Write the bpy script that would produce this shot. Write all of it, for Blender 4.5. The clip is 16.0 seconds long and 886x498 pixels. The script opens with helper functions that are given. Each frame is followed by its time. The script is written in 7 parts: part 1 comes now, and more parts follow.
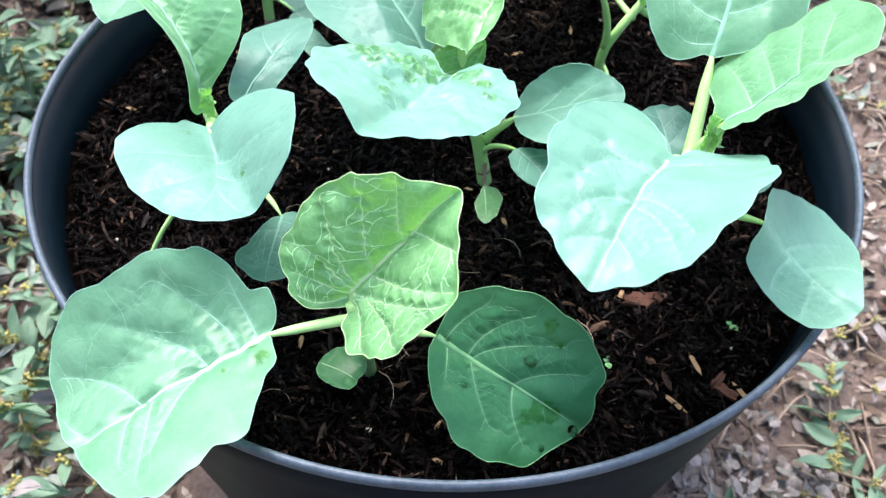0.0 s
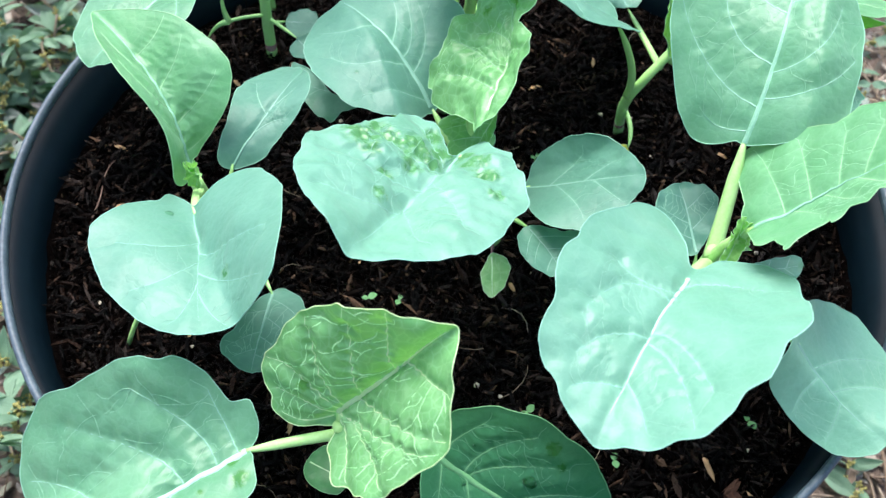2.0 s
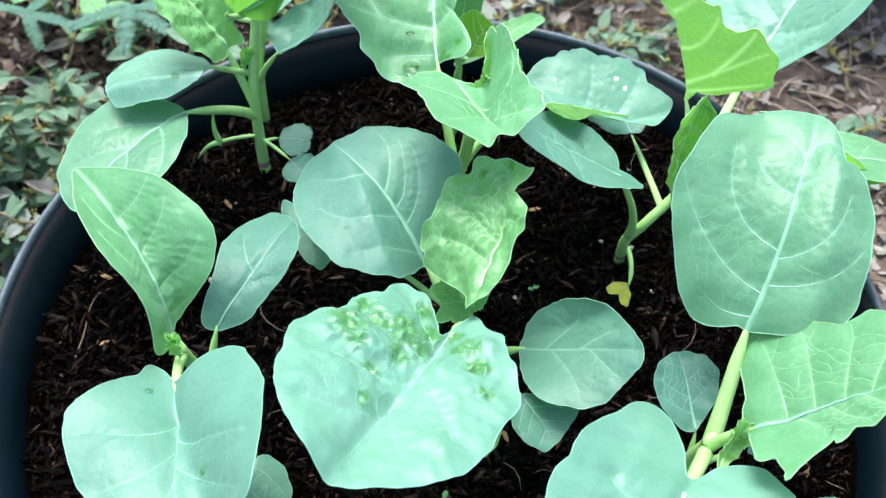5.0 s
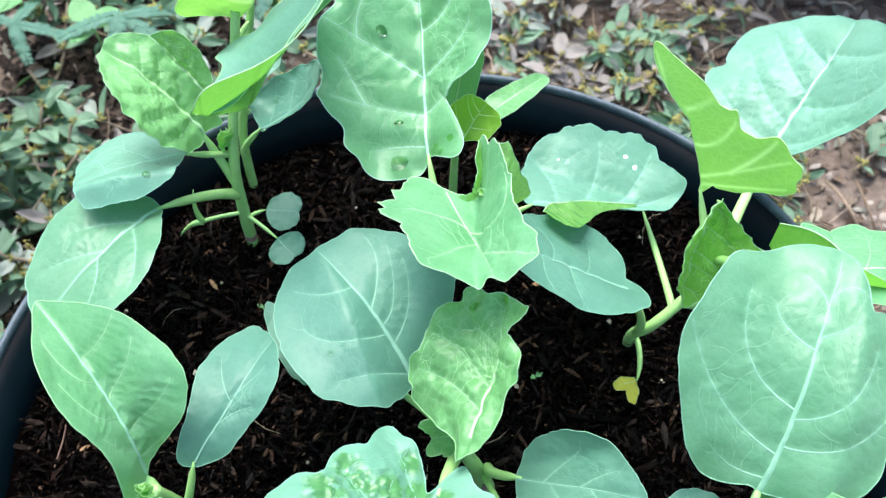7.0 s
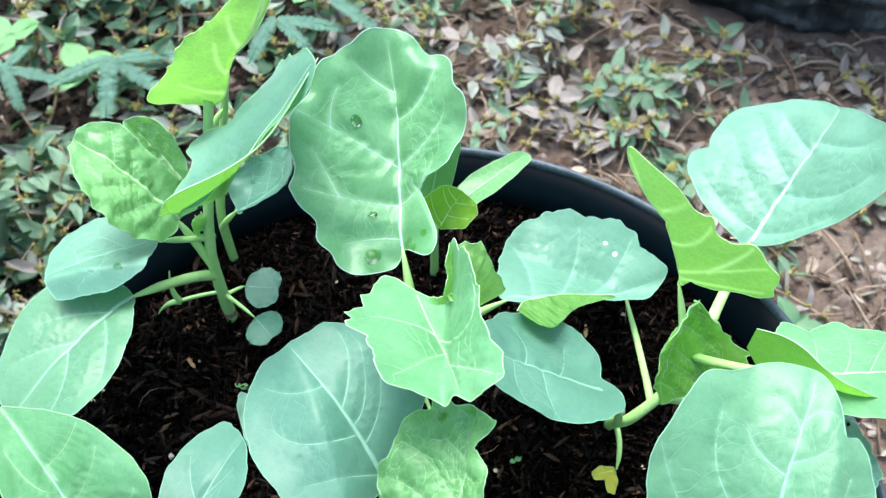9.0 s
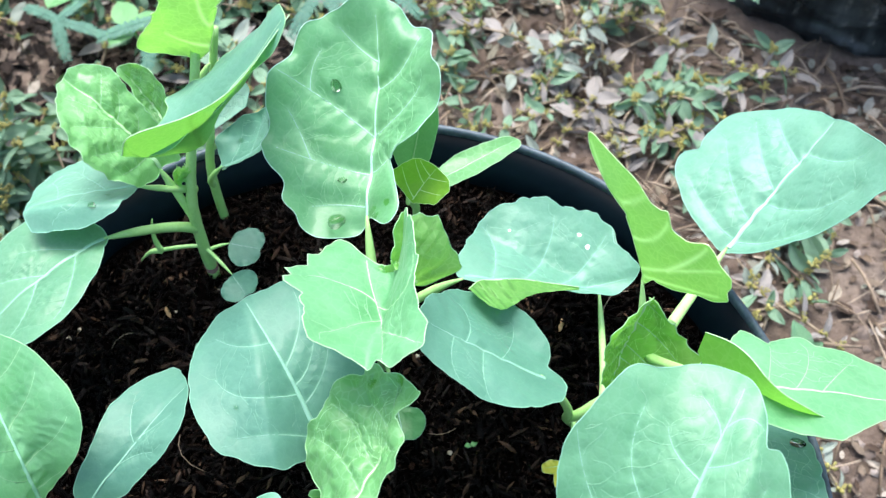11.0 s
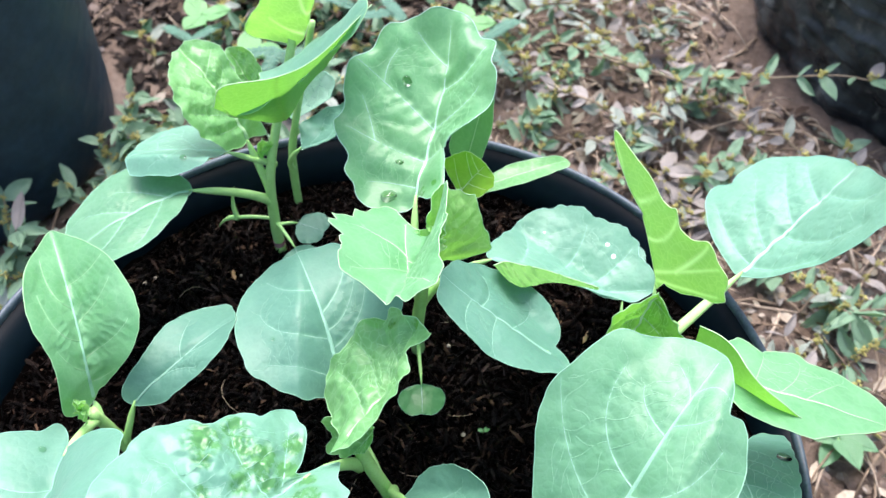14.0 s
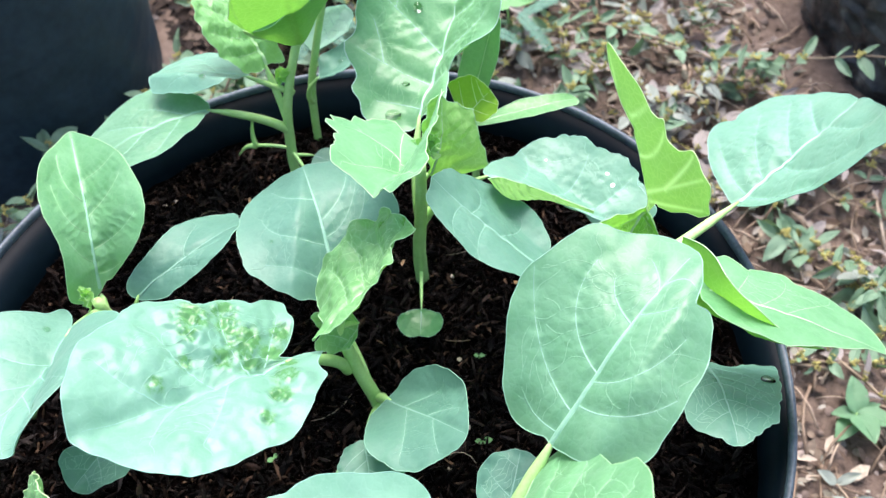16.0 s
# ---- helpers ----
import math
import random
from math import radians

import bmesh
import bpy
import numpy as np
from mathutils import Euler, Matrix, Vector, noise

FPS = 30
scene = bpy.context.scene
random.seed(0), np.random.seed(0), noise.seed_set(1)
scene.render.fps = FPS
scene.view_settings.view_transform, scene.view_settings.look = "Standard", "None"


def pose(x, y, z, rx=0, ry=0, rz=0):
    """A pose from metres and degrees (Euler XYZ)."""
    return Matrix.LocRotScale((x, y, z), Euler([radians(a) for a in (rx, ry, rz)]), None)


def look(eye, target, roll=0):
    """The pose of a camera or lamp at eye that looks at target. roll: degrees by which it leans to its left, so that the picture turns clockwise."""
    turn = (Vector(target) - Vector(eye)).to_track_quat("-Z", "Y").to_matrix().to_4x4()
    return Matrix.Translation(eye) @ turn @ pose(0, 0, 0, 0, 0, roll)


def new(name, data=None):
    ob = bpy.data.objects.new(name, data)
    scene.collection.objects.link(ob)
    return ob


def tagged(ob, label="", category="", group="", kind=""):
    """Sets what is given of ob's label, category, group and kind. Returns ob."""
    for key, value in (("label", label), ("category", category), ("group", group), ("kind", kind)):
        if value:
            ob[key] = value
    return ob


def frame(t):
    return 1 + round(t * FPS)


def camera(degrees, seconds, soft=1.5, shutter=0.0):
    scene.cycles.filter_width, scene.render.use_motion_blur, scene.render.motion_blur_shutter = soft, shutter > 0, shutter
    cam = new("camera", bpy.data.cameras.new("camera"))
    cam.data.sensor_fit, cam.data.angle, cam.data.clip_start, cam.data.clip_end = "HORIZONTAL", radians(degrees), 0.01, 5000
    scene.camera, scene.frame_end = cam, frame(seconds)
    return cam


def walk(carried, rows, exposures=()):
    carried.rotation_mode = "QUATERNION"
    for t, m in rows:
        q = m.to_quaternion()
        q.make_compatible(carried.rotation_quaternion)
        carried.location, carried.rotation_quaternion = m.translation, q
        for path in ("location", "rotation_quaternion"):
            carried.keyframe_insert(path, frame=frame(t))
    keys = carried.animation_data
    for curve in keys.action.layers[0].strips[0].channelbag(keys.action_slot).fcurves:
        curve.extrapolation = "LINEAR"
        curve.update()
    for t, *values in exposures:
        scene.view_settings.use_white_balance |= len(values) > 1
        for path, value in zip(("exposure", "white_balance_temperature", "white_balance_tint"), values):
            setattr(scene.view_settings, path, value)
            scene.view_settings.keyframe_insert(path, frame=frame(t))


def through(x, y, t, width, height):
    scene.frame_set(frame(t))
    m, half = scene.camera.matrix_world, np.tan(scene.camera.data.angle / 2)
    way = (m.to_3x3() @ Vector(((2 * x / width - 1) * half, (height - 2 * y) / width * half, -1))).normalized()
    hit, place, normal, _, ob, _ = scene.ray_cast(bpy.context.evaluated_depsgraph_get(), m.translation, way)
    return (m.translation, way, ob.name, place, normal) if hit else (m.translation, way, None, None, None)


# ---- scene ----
cam = camera(49.89, 16.0, 1.3)
# a small fixed lens opening, focused on the leaves
cam.data.dof.use_dof, cam.data.dof.focus_distance, cam.data.dof.aperture_fstop = True, 0.37, 20.0
# seconds, eye, yaw, pitch, roll
ROWS = [
    (0.0, 0.0707, -0.3467, 0.3156, 11.38, -49.98, 2.74),
    (0.5, 0.0720, -0.3263, 0.3243, 11.47, -51.81, 2.61),
    (1.0, 0.0707, -0.3033, 0.3272, 12.92, -53.31, 1.75),
    (1.5, 0.0702, -0.2874, 0.3304, 13.39, -53.98, 1.81),
    (2.0, 0.0601, -0.2760, 0.3338, 12.99, -54.44, 3.16),
    (2.5, 0.0593, -0.2666, 0.3389, 12.53, -54.48, 4.11),
    (3.0, 0.0618, -0.2580, 0.3442, 12.95, -54.65, 3.98),
    (3.5, 0.0582, -0.2473, 0.3469, 12.58, -54.62, 4.56),
    (4.0, 0.0502, -0.2373, 0.3559, 12.82, -54.80, 4.69),
    (4.5, 0.0486, -0.2249, 0.3641, 12.84, -54.40, 4.76),
    (4.7, 0.0479, -0.2204, 0.3632, 13.01, -54.46, 4.25),
    (6.8, 0.0383, -0.1312, 0.3810, 16.28, -59.60, 0.59),
    (7.0, 0.0356, -0.1255, 0.3834, 16.15, -59.87, 0.92),
    (7.5, 0.0404, -0.1135, 0.3870, 16.50, -60.07, 0.69),
    (8.0, 0.0352, -0.1009, 0.3873, 16.70, -60.40, 0.53),
    (8.5, 0.0364, -0.0928, 0.3965, 16.83, -60.44, 0.52),
    (9.0, 0.0393, -0.0848, 0.3989, 17.55, -60.05, -0.05),
    (9.2, 0.0439, -0.0812, 0.3993, 18.12, -60.26, -0.41),
    (11.3, 0.0919, -0.0769, 0.3861, 28.01, -59.62, -2.25),
    (11.5, 0.0957, -0.0817, 0.3825, 28.74, -59.15, -2.36),
    (12.0, 0.1060, -0.0890, 0.3803, 30.55, -58.22, -1.32),
    (12.5, 0.1188, -0.0907, 0.3822, 32.90, -56.77, -1.75),
    (13.0, 0.1345, -0.0962, 0.3951, 34.77, -55.37, -2.77),
    (13.5, 0.1388, -0.1128, 0.4042, 35.94, -54.37, -2.60),
    (14.0, 0.1424, -0.1226, 0.3974, 36.57, -53.46, -1.91),
    (14.5, 0.1512, -0.1276, 0.3890, 37.20, -53.59, -1.77),
    (15.0, 0.1662, -0.1333, 0.3829, 38.16, -53.02, -2.30),
    (15.5, 0.1802, -0.1364, 0.3823, 40.83, -52.51, -3.40),
    (16.0, 0.1931, -0.1414, 0.3749, 42.55, -51.88, -4.02),
]
walk(cam, [(t, pose(x, y, z, 0, 0, yaw) @ pose(0, 0, 0, 90 + pitch) @ pose(0, 0, 0, 0, 0, roll)) for t, x, y, z, yaw, pitch, roll in ROWS], [(0, 1.93, 6480, 21), (1.2, 1.74, 6480, 15), (2.5, 1.62, 6450, 12), (4.5, 1.61, 6450, 11), (8, 1.70, 6450, 11), (12, 1.74, 6500, 12), (13.5, 1.76, 6600, 17), (16, 1.76, 6750, 21)])
# ---- end of path ----

# ---- daylight: bright overcast sky with a broad soft sun ----
SUN_HEIGHT, SUN_TURN = 66.0, -35.0
world = bpy.data.worlds.new("sky")
scene.world = world
world.use_nodes = True
wn = world.node_tree
sky = wn.nodes.new("ShaderNodeTexSky")
sky.sky_type = "NISHITA"
sky.sun_disc = False
sky.sun_elevation, sky.sun_rotation = radians(SUN_HEIGHT), radians(SUN_TURN)
sky.air_density, sky.dust_density, sky.ozone_density = 1.0, 3.5, 1.0
wn.links.new(sky.outputs["Color"], wn.nodes["Background"].inputs["Color"])
wn.nodes["Background"].inputs["Strength"].default_value = 0.115
sun = new("sun", bpy.data.lights.new("sun", "SUN"))
sun.data.energy, sun.data.angle, sun.data.color = 1.75, radians(34), (1.0, 0.965, 0.975)
_e, _a = radians(SUN_HEIGHT), radians(SUN_TURN)
_way = Vector((math.sin(_a) * math.cos(_e), math.cos(_a) * math.cos(_e), math.sin(_e)))
sun.matrix_world = look(_way * 5, (0, 0, 0))


# ---- materials ----
def shader(name):
    m = bpy.data.materials.new(name)
    m.use_nodes = True
    t = m.node_tree
    return m, t, t.nodes["Principled BSDF"]


def node(t, kind, **values):
    n = t.nodes.new(kind)
    for key, value in values.items():
        n.inputs[key.replace("_", " ")].default_value = value
    return n


def ramp(t, fac, stops):
    r = t.nodes.new("ShaderNodeValToRGB")
    while len(r.color_ramp.elements) < len(stops):
        r.color_ramp.elements.new(0.5)
    for e, (p, c) in zip(r.color_ramp.elements, stops):
        e.position, e.color = p, (*c, 1)
    t.links.new(fac, r.inputs["Fac"])
    return r.outputs["Color"]


def mix(t, fac, a, b, kind="MIX"):
    m = t.nodes.new("ShaderNodeMix")
    m.data_type, m.blend_type = "RGBA", kind
    for socket, value in ((m.inputs[0], fac), (m.inputs[6], a), (m.inputs[7], b)):
        if isinstance(value, bpy.types.NodeSocket):
            t.links.new(value, socket)
        else:
            socket.default_value = value if isinstance(value, (int, float)) else (*value, 1)
    return m.outputs[2]


def coords(t):
    return t.nodes.new("ShaderNodeTexCoord").outputs["Object"]


def noise_tex(t, vec, scale, detail=4.0, rough=0.55):
    n = node(t, "ShaderNodeTexNoise", Scale=scale, Detail=detail, Roughness=rough)
    t.links.new(vec, n.inputs["Vector"])
    return n.outputs["Fac"]


def bump(t, height, strength, distance, after=None):
    b = node(t, "ShaderNodeBump", Strength=strength, Distance=distance)
    t.links.new(height, b.inputs["Height"])
    if after is not None:
        t.links.new(after, b.inputs["Normal"])
    return b.outputs["Normal"]


def leaf_material(name, low, high, glow, rough=0.5, through=0.3, gloss=0.4, net=(0.3, 0.5, 0.3), netted=0.25, wax=0.0, rubbed=0.0):
    """A leaf skin: mottled colour, a fine net of small veins, light that passes through the blade."""
    m, t, p = shader(name)
    c = coords(t)
    big, small = noise_tex(t, c, 45, 3), noise_tex(t, c, 420, 4)
    col = ramp(t, big, [(0.3, low), (0.7, high)])
    col = mix(t, 0.25, col, ramp(t, small, [(0.3, low), (0.75, high)]))
    vor = node(t, "ShaderNodeTexVoronoi", Scale=260.0)
    vor.feature = "DISTANCE_TO_EDGE"
    t.links.new(c, vor.inputs["Vector"])
    lines = ramp(t, vor.outputs["Distance"], [(0.0, (1, 1, 1)), (0.09, (0, 0, 0))])
    fade = t.nodes.new("ShaderNodeMath")
    fade.operation = "MULTIPLY"
    fade.inputs[1].default_value = netted
    t.links.new(lines, fade.inputs[0])
    col = mix(t, fade.outputs[0], col, net)
    if rubbed:
        patch = ramp(t, noise_tex(t, c, 34, 6, 0.65), [(0.52, (0, 0, 0)), (0.66, (rubbed, rubbed, rubbed))])
        col = mix(t, patch, col, tuple(v * k for v, k in zip(low, (0.45, 0.72, 0.42))))
    speck = ramp(t, noise_tex(t, c, 950, 3, 0.6), [(0.63, (0, 0, 0)), (0.72, (0.16, 0.16, 0.16))])
    col = mix(t, speck, col, tuple(min(1.0, 1.3 * v + 0.05) for v in net))
    # pale tissue along the veins
    rib = t.nodes.new("ShaderNodeAttribute")
    rib.attribute_name = "vein"
    col = mix(t, rib.outputs["Fac"], col, tuple(min(1.0, 1.2 * v + 0.06) for v in net))
    # patches where the bloom is gone and the leaf is wet
    mark = t.nodes.new("ShaderNodeAttribute")
    mark.attribute_name = "rubbed"
    spread = t.nodes.new("ShaderNodeMath")
    spread.operation = "MULTIPLY_ADD"
    spread.inputs[1].default_value, spread.inputs[2].default_value = 3.6, -1.9
    t.links.new(noise_tex(t, c, 210, 6, 0.75), spread.inputs[0])
    both = t.nodes.new("ShaderNodeMath")
    both.operation = "MULTIPLY_ADD"
    t.links.new(spread.outputs[0], both.inputs[0])
    t.links.new(mark.outputs["Fac"], both.inputs[1])
    t.links.new(mark.outputs["Fac"], both.inputs[2])
    wet = ramp(t, both.outputs[0], [(0.3, (0, 0, 0)), (0.7, (0.9, 0.9, 0.9))])
    col = mix(t, wet, col, tuple(v * k for v, k in zip(low, (0.62, 0.80, 0.32))))
    t.links.new(mix(t, wet, (rough, rough, rough), (0.2, 0.2, 0.2)), p.inputs["Roughness"])
    info = t.nodes.new("ShaderNodeObjectInfo")
    hsv = node(t, "ShaderNodeHueSaturation")
    span = node(t, "ShaderNodeMapRange", To_Min=0.96, To_Max=1.04)
    t.links.new(info.outputs["Random"], span.inputs["Value"])
    t.links.new(span.outputs["Result"], hsv.inputs["Value"])
    t.links.new(col, hsv.inputs["Color"])
    t.links.new(hsv.outputs["Color"], p.inputs["Base Color"])
    p.inputs["Specular IOR Level"].default_value = gloss
    p.inputs["Sheen Weight"].default_value = wax
    p.inputs["Sheen Roughness"].default_value = 0.4
    p.inputs["Sheen Tint"].default_value = (0.75, 1.0, 0.92, 1)
    n1 = bump(t, vor.outputs["Distance"], 0.25, 0.0006)
    n2 = bump(t, noise_tex(t, c, 520, 4, 0.65), 0.22, 0.0006, bump(t, noise_tex(t, c, 75, 3), 0.10, 0.0030, n1))
    t.links.new(n2, p.inputs["Normal"])
    tr = t.nodes.new("ShaderNodeBsdfTranslucent")
    t.links.new(mix(t, rib.outputs["Fac"], glow, tuple(min(1.0, 1.35 * v + 0.12) for v in glow)), tr.inputs["Color"])
    t.links.new(n2, tr.inputs["Normal"])
    mx = t.nodes.new("ShaderNodeMixShader")
    mx.inputs["Fac"].default_value = through
    t.links.new(p.outputs["BSDF"], mx.inputs[1])
    t.links.new(tr.outputs["BSDF"], mx.inputs[2])
    t.links.new(mx.outputs["Shader"], t.nodes["Material Output"].inputs["Surface"])
    return m


def plain(name, low, high, scale=60.0, rough=0.6, relief=0.3, depth=0.001, gloss=0.4, metal=0.0, vary=0.0):
    """A two-tone surface with grain at two scales and a fine relief."""
    m, t, p = shader(name)
    c = coords(t)
    col = mix(t, 0.4, ramp(t, noise_tex(t, c, scale, 5), [(0.3, low), (0.7, high)]), ramp(t, noise_tex(t, c, scale * 7, 3), [(0.35, low), (0.65, high)]))
    if vary:
        info = t.nodes.new("ShaderNodeObjectInfo")
        hsv = node(t, "ShaderNodeHueSaturation")
        span = node(t, "ShaderNodeMapRange", To_Min=1 - vary, To_Max=1 + vary)
        t.links.new(info.outputs["Random"], span.inputs["Value"])
        t.links.new(span.outputs["Result"], hsv.inputs["Value"])
        t.links.new(col, hsv.inputs["Color"])
        col = hsv.outputs["Color"]
    t.links.new(col, p.inputs["Base Color"])
    p.inputs["Roughness"].default_value, p.inputs["Specular IOR Level"].default_value, p.inputs["Metallic"].default_value = rough, gloss, metal
    t.links.new(bump(t, noise_tex(t, c, scale * 4, 5), relief, depth), p.inputs["Normal"])
    return m


def weathered_sheen_film(name):
    """Black plastic film with slanting pale scuffs, dried dust and painted streaks of sheen."""
    m, t, p = shader(name)
    c = coords(t)
    turned = node(t, "ShaderNodeMapping", Rotation=(0.5, 0.6, 0.0), Scale=(1.0, 1.0, 0.3))
    t.links.new(c, turned.inputs["Vector"])
    # pale slanting streaks: scuffs, and light caught on wrinkles put into the colour
    col = ramp(t, noise_tex(t, turned.outputs["Vector"], 26, 6, 0.62), [(0.44, (0.010, 0.015, 0.017)), (0.60, (0.050, 0.062, 0.062)), (0.72, (0.22, 0.235, 0.21))])
    dust = ramp(t, noise_tex(t, turned.outputs["Vector"], 95, 5, 0.7), [(0.60, (0, 0, 0)), (0.78, (0.7, 0.7, 0.7))])
    col = mix(t, dust, col, (0.30, 0.31, 0.27))
    t.links.new(col, p.inputs["Base Color"])
    t.links.new(ramp(t, noise_tex(t, c, 30, 4), [(0.35, (0.24, 0.24, 0.24)), (0.7, (0.55, 0.55, 0.55))]), p.inputs["Roughness"])
    p.inputs["Specular IOR Level"].default_value = 0.4
    t.links.new(bump(t, noise_tex(t, turned.outputs["Vector"], 38, 5, 0.6), 0.5, 0.006), p.inputs["Normal"])
    return m


def islands(name, stops, rough=0.75, gloss=0.3, grain=300.0):
    """For many joined bits: each bit takes its own colour."""
    m, t, p = shader(name)
    geo = t.nodes.new("ShaderNodeNewGeometry")
    col = ramp(t, geo.outputs["Random Per Island"], stops)
    col = mix(t, 0.5, col, ramp(t, noise_tex(t, coords(t), grain, 3), [(0.3, (0.25, 0.25, 0.25)), (0.7, (1, 1, 1))]), "MULTIPLY")
    t.links.new(col, p.inputs["Base Color"])
    p.inputs["Roughness"].default_value, p.inputs["Specular IOR Level"].default_value = rough, gloss
    t.links.new(bump(t, noise_tex(t, coords(t), grain * 2.5, 4, 0.65), 0.6, 0.0012), p.inputs["Normal"])
    return m


GLAUCOUS = leaf_material("glaucous_leaf", (0.070, 0.220, 0.157), (0.112, 0.288, 0.208), (0.13, 0.46, 0.16), 0.50, 0.20, 0.45, (0.16, 0.37, 0.25), 0.14, 0.15)
WAXY = leaf_material("waxy_leaf", (0.088, 0.275, 0.145), (0.152, 0.365, 0.210), (0.16, 0.54, 0.14), 0.40, 0.25, 0.45, (0.22, 0.48, 0.32), 0.18, 0.2, 0.15)
BLOOM = leaf_material("pale_bloomed_leaf", (0.116, 0.318, 0.220), (0.174, 0.395, 0.286), (0.18, 0.54, 0.22), 0.42, 0.24, 0.45, (0.25, 0.52, 0.38), 0.14, 0.25, 0.15)
FRESH = leaf_material("fresh_leaf", (0.104, 0.335, 0.112), (0.176, 0.440, 0.176), (0.22, 0.64, 0.06), 0.36, 0.30, 0.45, (0.31, 0.60, 0.29), 0.40, 0.1, 0.12)
CRISP = leaf_material("crisp_leaf", (0.150, 0.420, 0.150), (0.235, 0.530, 0.225), (0.26, 0.70, 0.10), 0.34, 0.34, 0.45, (0.36, 0.66, 0.33), 0.3, 0.12, 0.15)
YOUNG = leaf_material("young_leaf", (0.190, 0.460, 0.120), (0.270, 0.560, 0.185), (0.30, 0.76, 0.10), 0.38, 0.42, 0.45, (0.52, 0.76, 0.34), 0.3, 0.1)
PALE = leaf_material("pale_fresh_leaf", (0.104, 0.335, 0.148), (0.172, 0.430, 0.216), (0.19, 0.60, 0.12), 0.38, 0.28, 0.45, (0.26, 0.53, 0.30), 0.25, 0.15, 0.3)
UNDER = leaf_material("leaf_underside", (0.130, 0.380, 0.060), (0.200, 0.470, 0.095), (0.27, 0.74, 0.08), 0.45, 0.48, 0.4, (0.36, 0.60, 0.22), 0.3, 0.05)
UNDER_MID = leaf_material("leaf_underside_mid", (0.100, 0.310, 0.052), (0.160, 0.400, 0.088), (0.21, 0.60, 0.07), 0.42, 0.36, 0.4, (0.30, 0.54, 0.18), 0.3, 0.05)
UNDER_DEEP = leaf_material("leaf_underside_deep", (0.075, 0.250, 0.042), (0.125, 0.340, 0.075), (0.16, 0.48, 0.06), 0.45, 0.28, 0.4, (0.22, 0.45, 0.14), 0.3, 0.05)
FROST = leaf_material("frosted_leaf", (0.092, 0.268, 0.190), (0.142, 0.340, 0.250), (0.15, 0.50, 0.19), 0.45, 0.22, 0.45, (0.20, 0.44, 0.31), 0.14, 0.2, 0.1)
SEED = leaf_material("seed_leaf", (0.040, 0.190, 0.060), (0.075, 0.260, 0.095), (0.08, 0.34, 0.06), 0.36, 0.16, 0.45, (0.14, 0.36, 0.16), 0.1, 0.05)
MINT = leaf_material("mint_leaf", (0.340, 0.600, 0.480), (0.420, 0.680, 0.560), (0.40, 0.75, 0.50), 0.42, 0.35, 0.45, (0.45, 0.70, 0.56), 0.12, 0.25)
DARK = leaf_material("dark_wet_leaf", (0.024, 0.142, 0.052), (0.044, 0.200, 0.082), (0.03, 0.22, 0.03), 0.34, 0.10, 0.25, (0.09, 0.27, 0.13), 0.12, 0.0)
LIME = leaf_material("lime_leaf", (0.180, 0.440, 0.035), (0.270, 0.550, 0.060), (0.32, 0.76, 0.05), 0.42, 0.3, 0.4, (0.45, 0.66, 0.16), 0.2, 0.0)
YELLOW = leaf_material("yellowing_leaf", (0.35, 0.42, 0.04), (0.55, 0.55, 0.06), (0.6, 0.6, 0.05), 0.5, 0.3, 0.4, (0.5, 0.5, 0.1), 0.2, 0.0)
WOOD = plain("brown_splinter", (0.010, 0.0055, 0.004), (0.040, 0.022, 0.014), 300, 0.6, 0.5, 0.0006, 0.25, 0, 0.3)
WOOD_DARK = plain("charred_splinter", (0.004, 0.003, 0.003), (0.010, 0.007, 0.006), 300, 0.6, 0.5, 0.0006, 0.2, 0, 0.3)
VEIN_PALE = plain("pale_vein", (0.32, 0.57, 0.44), (0.43, 0.68, 0.55), 200, 0.45, 0.2, 0.0003, 0.4)
VEIN_GREEN = plain("green_vein", (0.30, 0.58, 0.27), (0.42, 0.68, 0.37), 200, 0.45, 0.2, 0.0003, 0.4)
VEIN_SOFT = plain("soft_vein", (0.16, 0.37, 0.27), (0.23, 0.45, 0.34), 200, 0.45, 0.2, 0.0003, 0.4)
SIDE_BLOOM = plain("side_vein_bloom", (0.185, 0.440, 0.325), (0.255, 0.520, 0.400), 200, 0.45, 0.2, 0.0003, 0.4)
SIDE_WAXY = plain("side_vein_waxy", (0.195, 0.450, 0.290), (0.275, 0.530, 0.370), 200, 0.45, 0.2, 0.0003, 0.4)
SIDE_FRESH = plain("side_vein_fresh", (0.34, 0.60, 0.30), (0.45, 0.70, 0.41), 200, 0.45, 0.2, 0.0003, 0.4)
SIDE_MID = plain("side_vein_mid", (0.24, 0.52, 0.23), (0.33, 0.60, 0.31), 200, 0.45, 0.2, 0.0003, 0.4)
SIDE_SOFT = plain("side_vein_soft", (0.15, 0.36, 0.25), (0.21, 0.43, 0.31), 200, 0.45, 0.2, 0.0003, 0.4)
VEIN_THIN = leaf_material("translucent_vein", (0.58, 0.82, 0.42), (0.68, 0.90, 0.52), (0.85, 1.0, 0.60), 0.45, 0.35, 0.4, (0.5, 0.75, 0.4), 0.1)
VEIN_DARK = plain("vein_of_dark_leaf", (0.10, 0.30, 0.12), (0.17, 0.40, 0.18), 200, 0.45, 0.2, 0.0003, 0.4)
STEM = plain("green_stem", (0.29, 0.57, 0.17), (0.41, 0.70, 0.27), 120, 0.42, 0.2, 0.0004, 0.5, 0, 0.1)
STEM_RED = plain("reddish_stem", (0.13, 0.06, 0.075), (0.24, 0.15, 0.13), 150, 0.5, 0.2, 0.0004)
